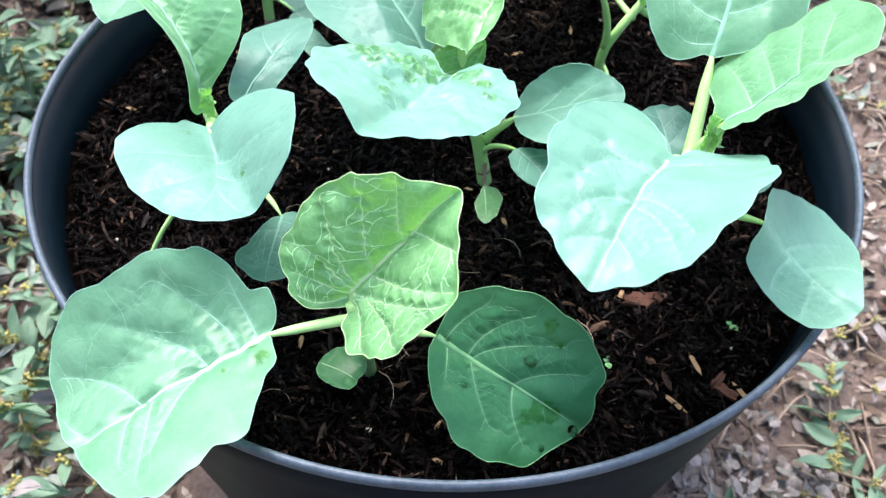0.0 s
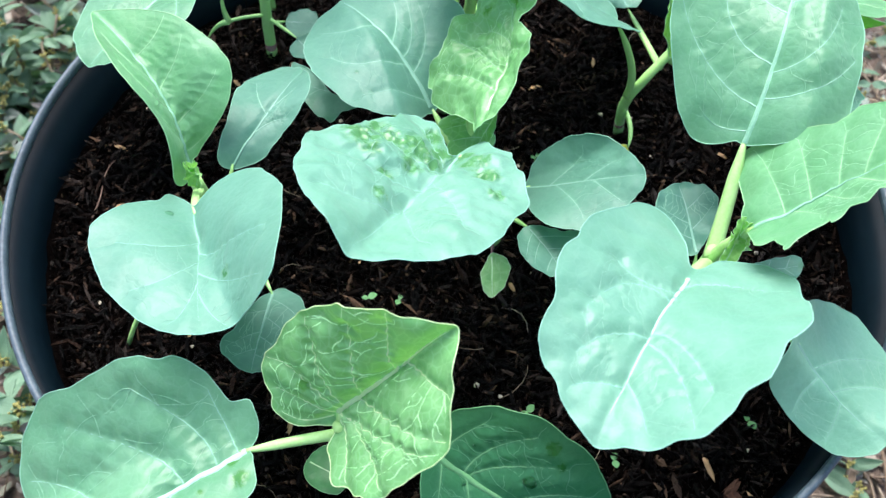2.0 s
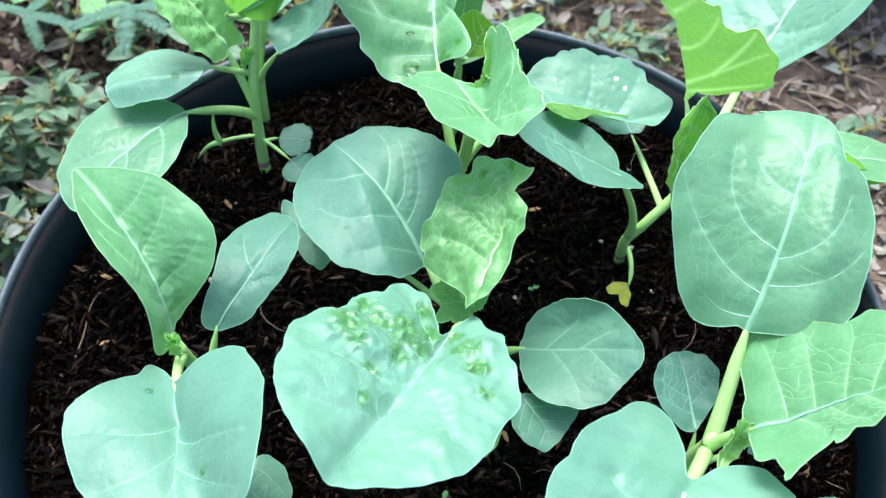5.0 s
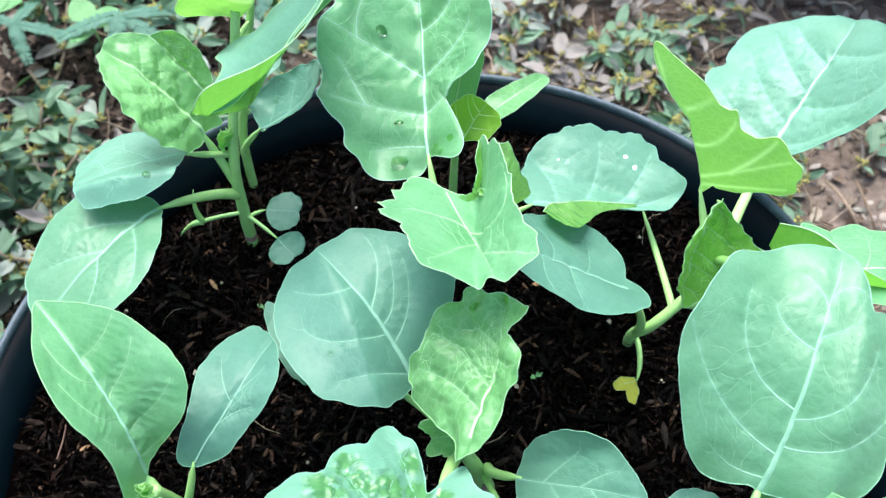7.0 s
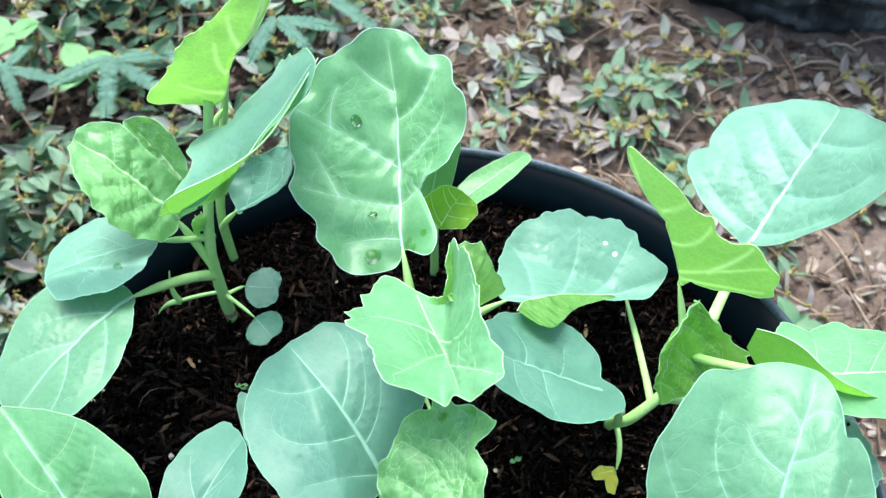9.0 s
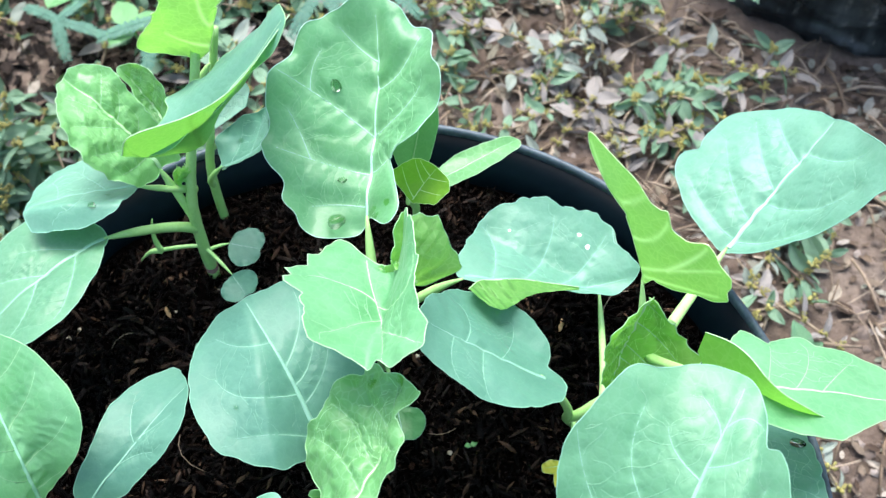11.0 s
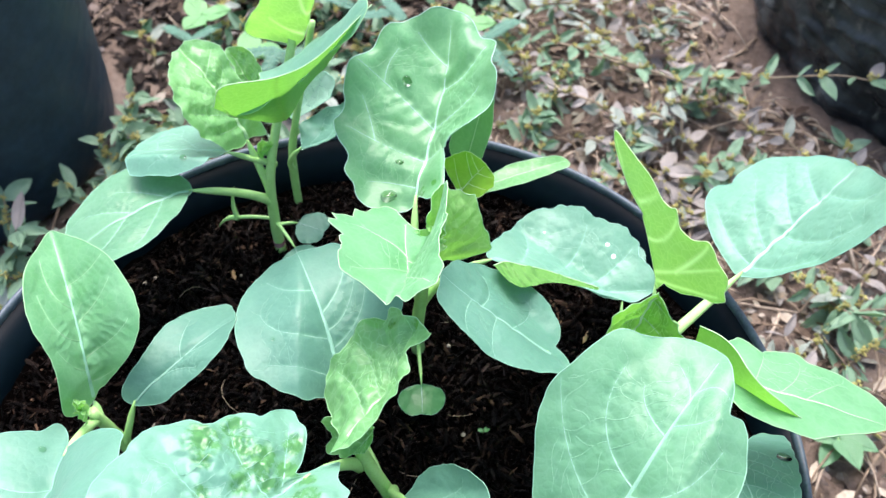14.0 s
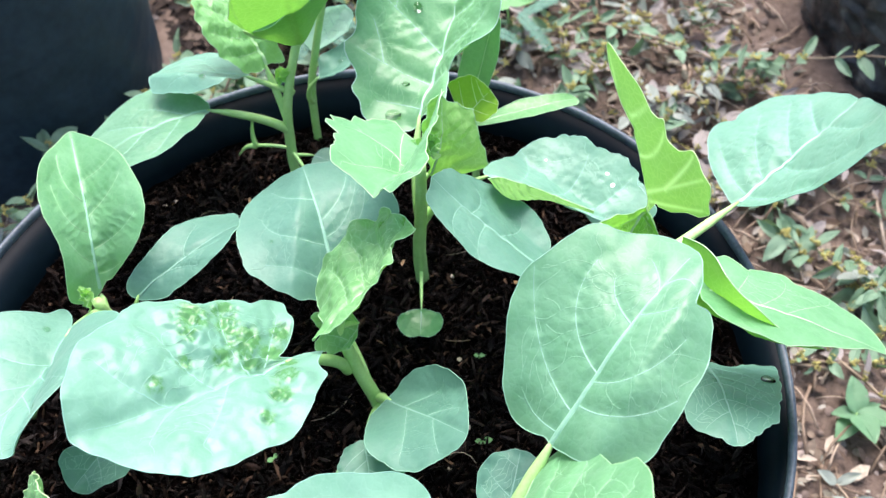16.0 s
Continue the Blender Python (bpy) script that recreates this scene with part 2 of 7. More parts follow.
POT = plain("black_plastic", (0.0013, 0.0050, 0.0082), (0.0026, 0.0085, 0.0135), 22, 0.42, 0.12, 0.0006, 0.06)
POT_LIP = plain("grey_plastic_lip", (0.022, 0.042, 0.056), (0.082, 0.125, 0.155), 90, 0.5, 0.4, 0.0006, 0.5)
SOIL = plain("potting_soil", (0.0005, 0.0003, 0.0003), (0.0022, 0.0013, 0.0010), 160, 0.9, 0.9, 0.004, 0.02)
# the grey and palest stops paint glints into the colour of some bits
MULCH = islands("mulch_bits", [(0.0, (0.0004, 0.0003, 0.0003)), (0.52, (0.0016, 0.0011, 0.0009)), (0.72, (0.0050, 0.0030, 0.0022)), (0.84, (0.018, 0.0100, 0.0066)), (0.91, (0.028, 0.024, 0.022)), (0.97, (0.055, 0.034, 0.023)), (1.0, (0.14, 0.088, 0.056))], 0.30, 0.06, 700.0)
BARK = plain("bark", (0.060, 0.026, 0.016), (0.130, 0.062, 0.040), 160, 0.8, 0.8, 0.0012, 0.2)
HUSK = plain("rice_husk", (0.30, 0.17, 0.08), (0.50, 0.33, 0.17), 200, 0.6, 0.5, 0.0005, 0.3, 0, 0.25)
PERLITE = plain("pale_grit", (0.35, 0.30, 0.22), (0.6, 0.55, 0.45), 200, 0.8, 0.5, 0.0005, 0.3, 0, 0.2)


def ground_material():
    m, t, p = shader("trodden_earth")
    c = coords(t)
    col = ramp(t, noise_tex(t, c, 9, 6), [(0.25, (0.072, 0.052, 0.038)), (0.5, (0.175, 0.140, 0.108)), (0.78, (0.33, 0.285, 0.238))])
    col = mix(t, 0.45, col, ramp(t, noise_tex(t, c, 120, 5, 0.7), [(0.3, (0.04, 0.028, 0.021)), (0.6, (0.18, 0.14, 0.115)), (0.8, (0.32, 0.27, 0.23))]))
    t.links.new(col, p.inputs["Base Color"])
    p.inputs["Roughness"].default_value = 0.95
    p.inputs["Specular IOR Level"].default_value = 0.2
    n1 = bump(t, noise_tex(t, c, 40, 6, 0.7), 0.8, 0.012)
    t.links.new(bump(t, noise_tex(t, c, 260, 4, 0.7), 0.7, 0.003, n1), p.inputs["Normal"])
    return m


EARTH = ground_material()
LITTER = islands("leaf_litter_bits", [(0.0, (0.065, 0.045, 0.032)), (0.3, (0.17, 0.130, 0.092)), (0.5, (0.27, 0.228, 0.172)), (0.65, (0.24, 0.265, 0.205)), (0.8, (0.36, 0.340, 0.300)), (1.0, (0.52, 0.46, 0.35))], 0.8, 0.2)
STRAW = islands("straw_bits", [(0.0, (0.20, 0.15, 0.10)), (0.5, (0.34, 0.27, 0.19)), (1.0, (0.48, 0.41, 0.31))], 0.7, 0.3)
ROOT = plain("pale_brown_root", (0.10, 0.06, 0.045), (0.20, 0.13, 0.10), 300, 0.7, 0.4, 0.0003, 0.3)
# near-black scraps: the shade under the left weeds, put into their colour
SHADE_SCRAPS = islands("shade_scrap_bits", [(0.0, (0.006, 0.004, 0.003)), (0.6, (0.020, 0.014, 0.010)), (0.9, (0.046, 0.034, 0.024)), (1.0, (0.16, 0.13, 0.10))], 0.8, 0.2)
PALE_GRIT = islands("pale_gravel_bits", [(0.0, (0.20, 0.18, 0.15)), (0.5, (0.36, 0.34, 0.29)), (1.0, (0.56, 0.53, 0.47))], 0.85, 0.2)
GRIT = islands("gravel_bits", [(0.0, (0.10, 0.08, 0.065)), (0.6, (0.22, 0.18, 0.15)), (1.0, (0.38, 0.34, 0.30))], 0.85, 0.3)
WEED_GREEN = leaf_material("weed_leaf_green", (0.105, 0.225, 0.135), (0.22, 0.365, 0.24), (0.15, 0.35, 0.08), 0.5, 0.2, 0.4, (0.2, 0.33, 0.22), 0.1, 0.1)
WEED_BRIGHT = leaf_material("weed_leaf_bright", (0.085, 0.23, 0.11), (0.16, 0.34, 0.19), (0.15, 0.4, 0.08), 0.45, 0.25, 0.4, (0.28, 0.46, 0.28), 0.2, 0.1)
# dark green weed, deepened further to paint the shaded gaps between plants
WEED_SHADED = leaf_material("weed_leaf_shaded", (0.025, 0.080, 0.042), (0.060, 0.150, 0.085), (0.08, 0.25, 0.06), 0.5, 0.15, 0.35, (0.1, 0.2, 0.12), 0.1, 0.05)
WEED_GREY = leaf_material("weed_leaf_grey", (0.19, 0.255, 0.205), (0.34, 0.395, 0.345), (0.2, 0.3, 0.15), 0.55, 0.15, 0.4, (0.3, 0.34, 0.3), 0.1, 0.1)
WEED_MAUVE = leaf_material("weed_leaf_mauve", (0.19, 0.185, 0.165), (0.34, 0.325, 0.30), (0.3, 0.2, 0.18), 0.55, 0.12, 0.4, (0.36, 0.3, 0.3), 0.1, 0.1)
WEED_TEAL = leaf_material("feathery_leaf", (0.060, 0.185, 0.130), (0.115, 0.275, 0.195), (0.1, 0.35, 0.15), 0.5, 0.2, 0.4, (0.15, 0.3, 0.2), 0.05, 0.05)
WEED_STEM = plain("weed_stem", (0.16, 0.13, 0.09), (0.30, 0.25, 0.17), 120, 0.7, 0.3, 0.0006, 0.3, 0, 0.2)
WEED_BUD = plain("weed_flower_cluster", (0.30, 0.30, 0.08), (0.50, 0.47, 0.17), 300, 0.7, 0.6, 0.001, 0.3, 0, 0.2)
BAG_DUST_SHEEN = weathered_sheen_film("dust_and_sheen_polybag")
BAG = plain("black_polybag", (0.0090, 0.0240, 0.0350), (0.0240, 0.0520, 0.0710), 18, 0.44, 0.25, 0.003, 0.3)


def water_material():
    """Clear water beads: they let the leaf show through and mirror the sky at a glancing view."""
    m, t, p = shader("water")
    clear, gloss = t.nodes.new("ShaderNodeBsdfTransparent"), t.nodes.new("ShaderNodeBsdfGlossy")
    clear.inputs["Color"].default_value = (0.80, 0.90, 0.80, 1)
    gloss.inputs["Roughness"].default_value = 0.03
    rim = node(t, "ShaderNodeFresnel", IOR=1.28)
    mx = t.nodes.new("ShaderNodeMixShader")
    t.links.new(rim.outputs["Fac"], mx.inputs["Fac"])
    t.links.new(clear.outputs["BSDF"], mx.inputs[1])
    t.links.new(gloss.outputs["BSDF"], mx.inputs[2])
    t.links.new(mx.outputs["Shader"], t.nodes["Material Output"].inputs["Surface"])
    return m


WATER = water_material()
# opaque pale beads: the mirrored sky is painted in as near-white
SKY_WHITE_BEAD = plain("sky_white_water_bead", (0.75, 0.80, 0.80), (0.88, 0.92, 0.92), 200, 0.12, 0.1, 0.0002, 0.6)


# ---- shape helpers ----
def mesh_of(name, verts, faces, material, smooth=True):
    me = bpy.data.meshes.new(name)
    me.from_pydata([tuple(v) for v in verts], [], faces)
    me.materials.append(material)
    if smooth:
        me.polygons.foreach_set("use_smooth", [True] * len(me.polygons))
    me.update()
    return me


def part(name, me, parent, label=""):
    ob = new(name, me)
    ob.parent = parent
    if label:
        tagged(ob, label)
    return ob


def tube(points, radii, sides=8, closed=False, cap=True):
    """Verts and faces of a tapered tube along the points."""
    pts = [Vector(p) for p in points]
    n = len(pts)
    verts, faces = [], []
    side = None
    for i, p in enumerate(pts):
        if closed:
            d = (pts[(i + 1) % n] - pts[i - 1])
        else:
            d = (pts[min(i + 1, n - 1)] - pts[max(i - 1, 0)])
        d = d.normalized() if d.length > 1e-9 else Vector((0, 0, 1))
        if side is None:
            side = d.orthogonal().normalized()
        side = side - d * side.dot(d)
        side = side.normalized() if side.length > 1e-6 else d.orthogonal().normalized()
        up = d.cross(side)
        r = radii[i] if hasattr(radii, "__len__") else radii
        for k in range(sides):
            a = 2 * math.pi * k / sides
            verts.append(p + (side * math.cos(a) + up * math.sin(a)) * r)
    for i in range(n if closed else n - 1):
        j = (i + 1) % n
        for k in range(sides):
            l = (k + 1) % sides
            faces.append((i * sides + k, i * sides + l, j * sides + l, j * sides + k))
    if not closed and cap:
        faces.append(tuple(range(sides))[::-1])
        faces.append(tuple(range((n - 1) * sides, n * sides)))
    return verts, faces


def arc(a, b, c, n=10):
    """Points of a curve from a to c that bends towards b."""
    a, b, c = Vector(a), Vector(b), Vector(c)
    return [a * (1 - s) ** 2 + b * 2 * s * (1 - s) + c * s * s for s in (i / n for i in range(n + 1))]


def through_points(points, per=6):
    """A smooth curve through the points."""
    p = [Vector(q) for q in points]
    p = [p[0] * 2 - p[1], *p, p[-1] * 2 - p[-2]]
    out = []
    for i in range(1, len(p) - 2):
        for s in (k / per for k in range(per)):
            out.append(0.5 * ((2 * p[i]) + (p[i + 1] - p[i - 1]) * s + (2 * p[i - 1] - 5 * p[i] + 4 * p[i + 1] - p[i + 2]) * s * s
                              + (3 * p[i] - p[i - 1] - 3 * p[i + 1] + p[i + 2]) * s ** 3))
    return out + [p[-2]]


def joined(pieces):
    verts, faces = [], []
    for v, f in pieces:
        k = len(verts)
        verts += v
        faces += [tuple(i + k for i in q) for q in f]
    return verts, faces


# ---- ground ----
def ground_height(x, y):
    r = math.hypot(x, y)
    near = max(0.0, min(1.0, (r - 0.19) / 0.1))
    return GROUND + near * (0.012 * noise.noise((x * 5, y * 5, 0.3)) + 0.006 * noise.noise((x * 17, y * 17, 1.7)) + 0.003 * noise.noise((x * 60, y * 60, 4.1)))


GROUND = -0.25


def build_ground():
    steps = [i * 0.012 for i in range(76)]
    far = [1.0, 1.3, 2, 4, 10, 30, 90]
    axis = [-v for v in far[::-1]] + [-v for v in steps[:0:-1]] + steps + far
    n = len(axis)
    verts = [(x, y + 0.1, ground_height(x, y + 0.1)) for y in axis for x in axis]
    faces = [(j * n + i, j * n + i + 1, (j + 1) * n + i + 1, (j + 1) * n + i) for j in range(n - 1) for i in range(n - 1)]
    tagged(new("ground", mesh_of("ground", verts, faces, EARTH)), "bare trodden brown earth under weeds and litter", "ground", kind="structure")


build_ground()


# ---- the pot and its soil ----
RIM, LIP = 0.2, 0.0032


def lathe(profile, sides=160):
    verts, faces = [], []
    for r, z in profile:
        verts += [(r * math.cos(2 * math.pi * k / sides), r * math.sin(2 * math.pi * k / sides), z) for k in range(sides)]
    for i in range(len(profile) - 1):
        for k in range(sides):
            l = (k + 1) % sides
            faces.append((i * sides + k, i * sides + l, (i + 1) * sides + l, (i + 1) * sides + k))
    return verts, faces


def build_pot():
    pot = tagged(new("plant_pot"), "large round black plastic pot with a paler grey lip", "plant pot")
    pot.location = (0, 0, GROUND)
    z0 = -GROUND
    body = [(0.001, 0.004), (0.150, 0.004), (0.156, 0.012), (0.1942, z0 - 0.030), (0.1950, z0 - 0.026), (0.1980, z0 - 0.006), (0.1963, z0 - 0.004), (0.1910, z0 - 0.030), (0.150, 0.016), (0.001, 0.016)]
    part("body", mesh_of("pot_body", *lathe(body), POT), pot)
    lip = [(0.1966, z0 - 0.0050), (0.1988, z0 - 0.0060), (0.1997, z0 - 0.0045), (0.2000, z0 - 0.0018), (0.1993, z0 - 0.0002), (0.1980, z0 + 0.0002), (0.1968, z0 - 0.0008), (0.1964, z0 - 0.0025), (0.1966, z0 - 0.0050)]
    part("lip", mesh_of("pot_lip", *lathe(lip, 220), POT_LIP), pot, "paler grey rounded lip of the pot")


build_pot()


def soil_height(x, y):
    r = math.hypot(x, y) / 0.188
    return -0.047 + 0.013 * min(r, 1.1) ** 2 + 0.0035 * noise.noise((x * 30, y * 30, 2.2)) + 0.0022 * noise.noise((x * 90, y * 90, 7.7)) + 0.0012 * noise.noise((x * 240, y * 240, 3.1))


def build_soil():
    rings, sides = 90, 200
    verts, faces = [(0, 0, soil_height(0, 0))], []
    for i in range(1, rings + 1):
        for k in range(sides):
            a, r = 2 * math.pi * k / sides, 0.1912 * i / rings
            verts.append((r * math.cos(a), r * math.sin(a), soil_height(r * math.cos(a), r * math.sin(a))))
    faces += [(0, 1 + k, 1 + (k + 1) % sides) for k in range(sides)]
    for i in range(rings - 1):
        for k in range(sides):
            l = (k + 1) % sides
            a, b = 1 + i * sides, 1 + (i + 1) * sides
            faces.append((a + k, b + k, b + l, a + l))
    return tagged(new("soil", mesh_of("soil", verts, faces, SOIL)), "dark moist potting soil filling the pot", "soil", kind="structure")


soil = build_soil()


def flake(rng, length, width, thick, place, tilt):
    """A small splinter: a bent six-sided sliver."""
    turn = Matrix.Rotation(rng.uniform(0, 6.28), 3, "Z") @ Matrix.Rotation(rng.gauss(0, tilt), 3, "Y") @ Matrix.Rotation(rng.gauss(0, tilt), 3, "X")
    l, w, b = length / 2, width / 2, rng.uniform(-0.2, 0.3) * width
    loc = [(-l, 0, 0), (-l * 0.4, w, b), (l * 0.5, w * 0.8, b), (l, 0, 0), (l * 0.4, -w, b), (-l * 0.5, -w * 0.9, b), (0, 0, b + thick)]
    verts = [turn @ Vector(v) + place for v in loc]
    return verts, [(0, 6, 1), (1, 6, 2), (2, 6, 3), (3, 6, 4), (4, 6, 5), (5, 6, 0), (0, 1, 2, 3, 4, 5)]


def build_mulch():
    rng = random.Random(3)
    bits = []
    for _ in range(19000):
        r, a = 0.187 * math.sqrt(rng.random()), rng.uniform(0, 6.2832)
        x, y = r * math.cos(a), r * math.sin(a)
        l = rng.uniform(0.003, 0.008) if rng.random() < 0.72 else rng.uniform(0.008, 0.015)
        bits.append(flake(rng, l, l * rng.uniform(0.09, 0.26), l * 0.10, Vector((x, y, soil_height(x, y) + rng.uniform(0.0, 0.0034))), 0.55))
    for _ in range(15000):
        r, a = 0.188 * math.sqrt(rng.random()), rng.uniform(0, 6.2832)
        x, y = r * math.cos(a), r * math.sin(a)
        l = rng.uniform(0.0010, 0.0030)
        bits.append(flake(rng, l, l * rng.uniform(0.4, 0.9), l * 0.35, Vector((x, y, soil_height(x, y) + rng.uniform(0.0004, 0.0034))), 0.8))
    tagged(new("mulch", mesh_of("mulch", *joined(bits), MULCH, False)), "dark charred husks and wood splinters on the potting soil, with pale bits painted as glints", "mulch", kind="stuff")
    kinds = [mesh_of("splinter", *flake(random.Random(40 + i), 0.010, 0.0011 + 0.0002 * i, 0.0008, Vector((0, 0, 0)), 0.05), (WOOD, WOOD_DARK)[i % 2], False) for i in range(8)]
    for i in range(280):
        r, a = 0.182 * math.sqrt(rng.random()), rng.uniform(0, 6.2832)
        x, y = r * math.cos(a), r * math.sin(a)
        bit = part("splinter", kinds[i % 8], soil)
        bit.matrix_world = pose(x, y, soil_height(x, y) + 0.0022, rng.gauss(0, 12), rng.gauss(0, 12), rng.uniform(0, 360)) @ Matrix.Scale(rng.uniform(0.5, 1.25), 4)
    fibres = []
    for _ in range(34):
        r, a = 0.18 * math.sqrt(rng.random()), rng.uniform(0, 6.2832)
        x, y = r * math.cos(a), r * math.sin(a)
        h, l = rng.uniform(0, 6.28), rng.uniform(0.008, 0.028)
        p = [(x + l * s * math.cos(h + s * 0.8), y + l * s * math.sin(h + s * 0.8), soil_height(x, y) + 0.002 + 0.003 * math.sin(3 * s)) for s in (0, 0.25, 0.5, 0.75, 1)]
        fibres.append(tube(p, 0.00018, 4))
    way = through_points([(x, y, soil_height(x, y) + 0.0024) for x, y in ((-0.1636, -0.052), (-0.1667, -0.0388), (-0.1702, -0.027), (-0.1705, -0.0188), (-0.1685, -0.0136), (-0.164, -0.009))], 6)
    tagged(new("long_root", mesh_of("long_root", *tube(way, [0.00045 - 0.00025 * i / len(way) for i in range(len(way))], 6), ROOT)), "thin curved pale brown root lying on dark soil", "root")
    tagged(new("root_fibres", mesh_of("root_fibres", *joined(fibres), STRAW)), "thin brown root fibres strewn over the soil", "root fibre", kind="stuff")
    husk = mesh_of("rice_husk", *flake(random.Random(5), 0.008, 0.0026, 0.0009, Vector((0, 0, 0)), 0), HUSK, False)
    for i in range(22):
        r, a = 0.18 * math.sqrt(rng.random()), rng.uniform(0, 6.2832)
        x, y = r * math.cos(a), r * math.sin(a)
        ob = tagged(new("rice_husk", husk), "pale brown rice husk lying on dark soil", "rice husk", "rice husks on the soil")
        ob.matrix_world = pose(x, y, soil_height(x, y) + 0.0022, rng.gauss(0, 15), rng.gauss(0, 15), rng.uniform(0, 360)) @ Matrix.Scale(rng.uniform(0.5, 1.1), 4)
    grain = mesh_of("grit_grain", *flake(random.Random(8), 0.003, 0.0026, 0.0016, Vector((0, 0, 0)), 0), PERLITE, False)
    for i in range(40):
        r, a = 0.18 * math.sqrt(rng.random()), rng.uniform(0, 6.2832)
        x, y = r * math.cos(a), r * math.sin(a)
        ob = tagged(new("grit_grain", grain), "small pale mineral grain in dark soil", "grit", "pale grains in the soil")
        ob.matrix_world = pose(x, y, soil_height(x, y) + 0.0018, rng.gauss(0, 30), rng.gauss(0, 30), rng.uniform(0, 360)) @ Matrix.Scale(rng.uniform(0.5, 1.2), 4)


build_mulch()


def bark_chip(x, y, length, turn, seed):
    """A ragged flat chip of bark."""
    rng, n, verts = random.Random(seed), 14, []
    for z in (0.0, 0.0022):
        for k in range(n):
            a = 2 * math.pi * k / n
            r = 1 + rng.uniform(-0.22, 0.15)
            verts.append((0.5 * length * r * math.cos(a), 0.17 * length * r * math.sin(a), z + 0.0006 * math.sin(3 * a)))
    verts.append((0, 0, 0.003))
    faces = [(k, (k + 1) % n, n + (k + 1) % n, n + k) for k in range(n)] + [(n + k, n + (k + 1) % n, 2 * n) for k in range(n)] + [tuple(range(n))[::-1]]
    ob = tagged(new("bark_chip", mesh_of("bark_chip", verts, faces, BARK, False)), "reddish brown chip of bark lying on the soil", "bark chip", "bark chips on the soil")
    ob.matrix_world = pose(x, y, soil_height(x, y) + 0.0018, 4, -5, turn)


for i, (x, y, size, turn) in enumerate(((0.109, -0.06, 0.024, 12), (0.148, -0.106, 0.014, -30), (0.145, -0.102, 0.01, 60))):
    bark_chip(x, y, size, turn, 90 + i)
for i, (x, y, turn) in enumerate(((0.135, -0.095, 25), (0.128, -0.117, 15), (0.155, -0.107, 60))):
    straw = tagged(new("straw_splinter", mesh_of("straw_splinter", *flake(random.Random(95 + i), 0.014, 0.0026, 0.0010, Vector((0, 0, 0)), 0.02), HUSK, False)), "pale yellowish wood splinter lying on the soil", "splinter", "pale splinters on the soil")
    straw.matrix_world = pose(x, y, soil_height(x, y) + 0.0030, 0, 4, turn)


# ---- leaves ----
SIDE_OF = {VEIN_PALE: SIDE_WAXY, VEIN_GREEN: SIDE_FRESH, VEIN_SOFT: SIDE_SOFT}


def wavy(values, a):
    """A closed smooth curve through evenly spaced values, read at the angle a."""
    n = len(values)
    f = (a / (2 * math.pi)) % 1.0 * n
    i, s = int(f), f - int(f)
    p0, p1, p2, p3 = values[(i - 1) % n], values[i % n], values[(i + 1) % n], values[(i + 2) % n]
    return 0.5 * (2 * p1 + (p2 - p0) * s + (2 * p0 - 5 * p1 + 4 * p2 - p3) * s * s + (3 * p1 - p0 - 3 * p2 + p3) * s ** 3)


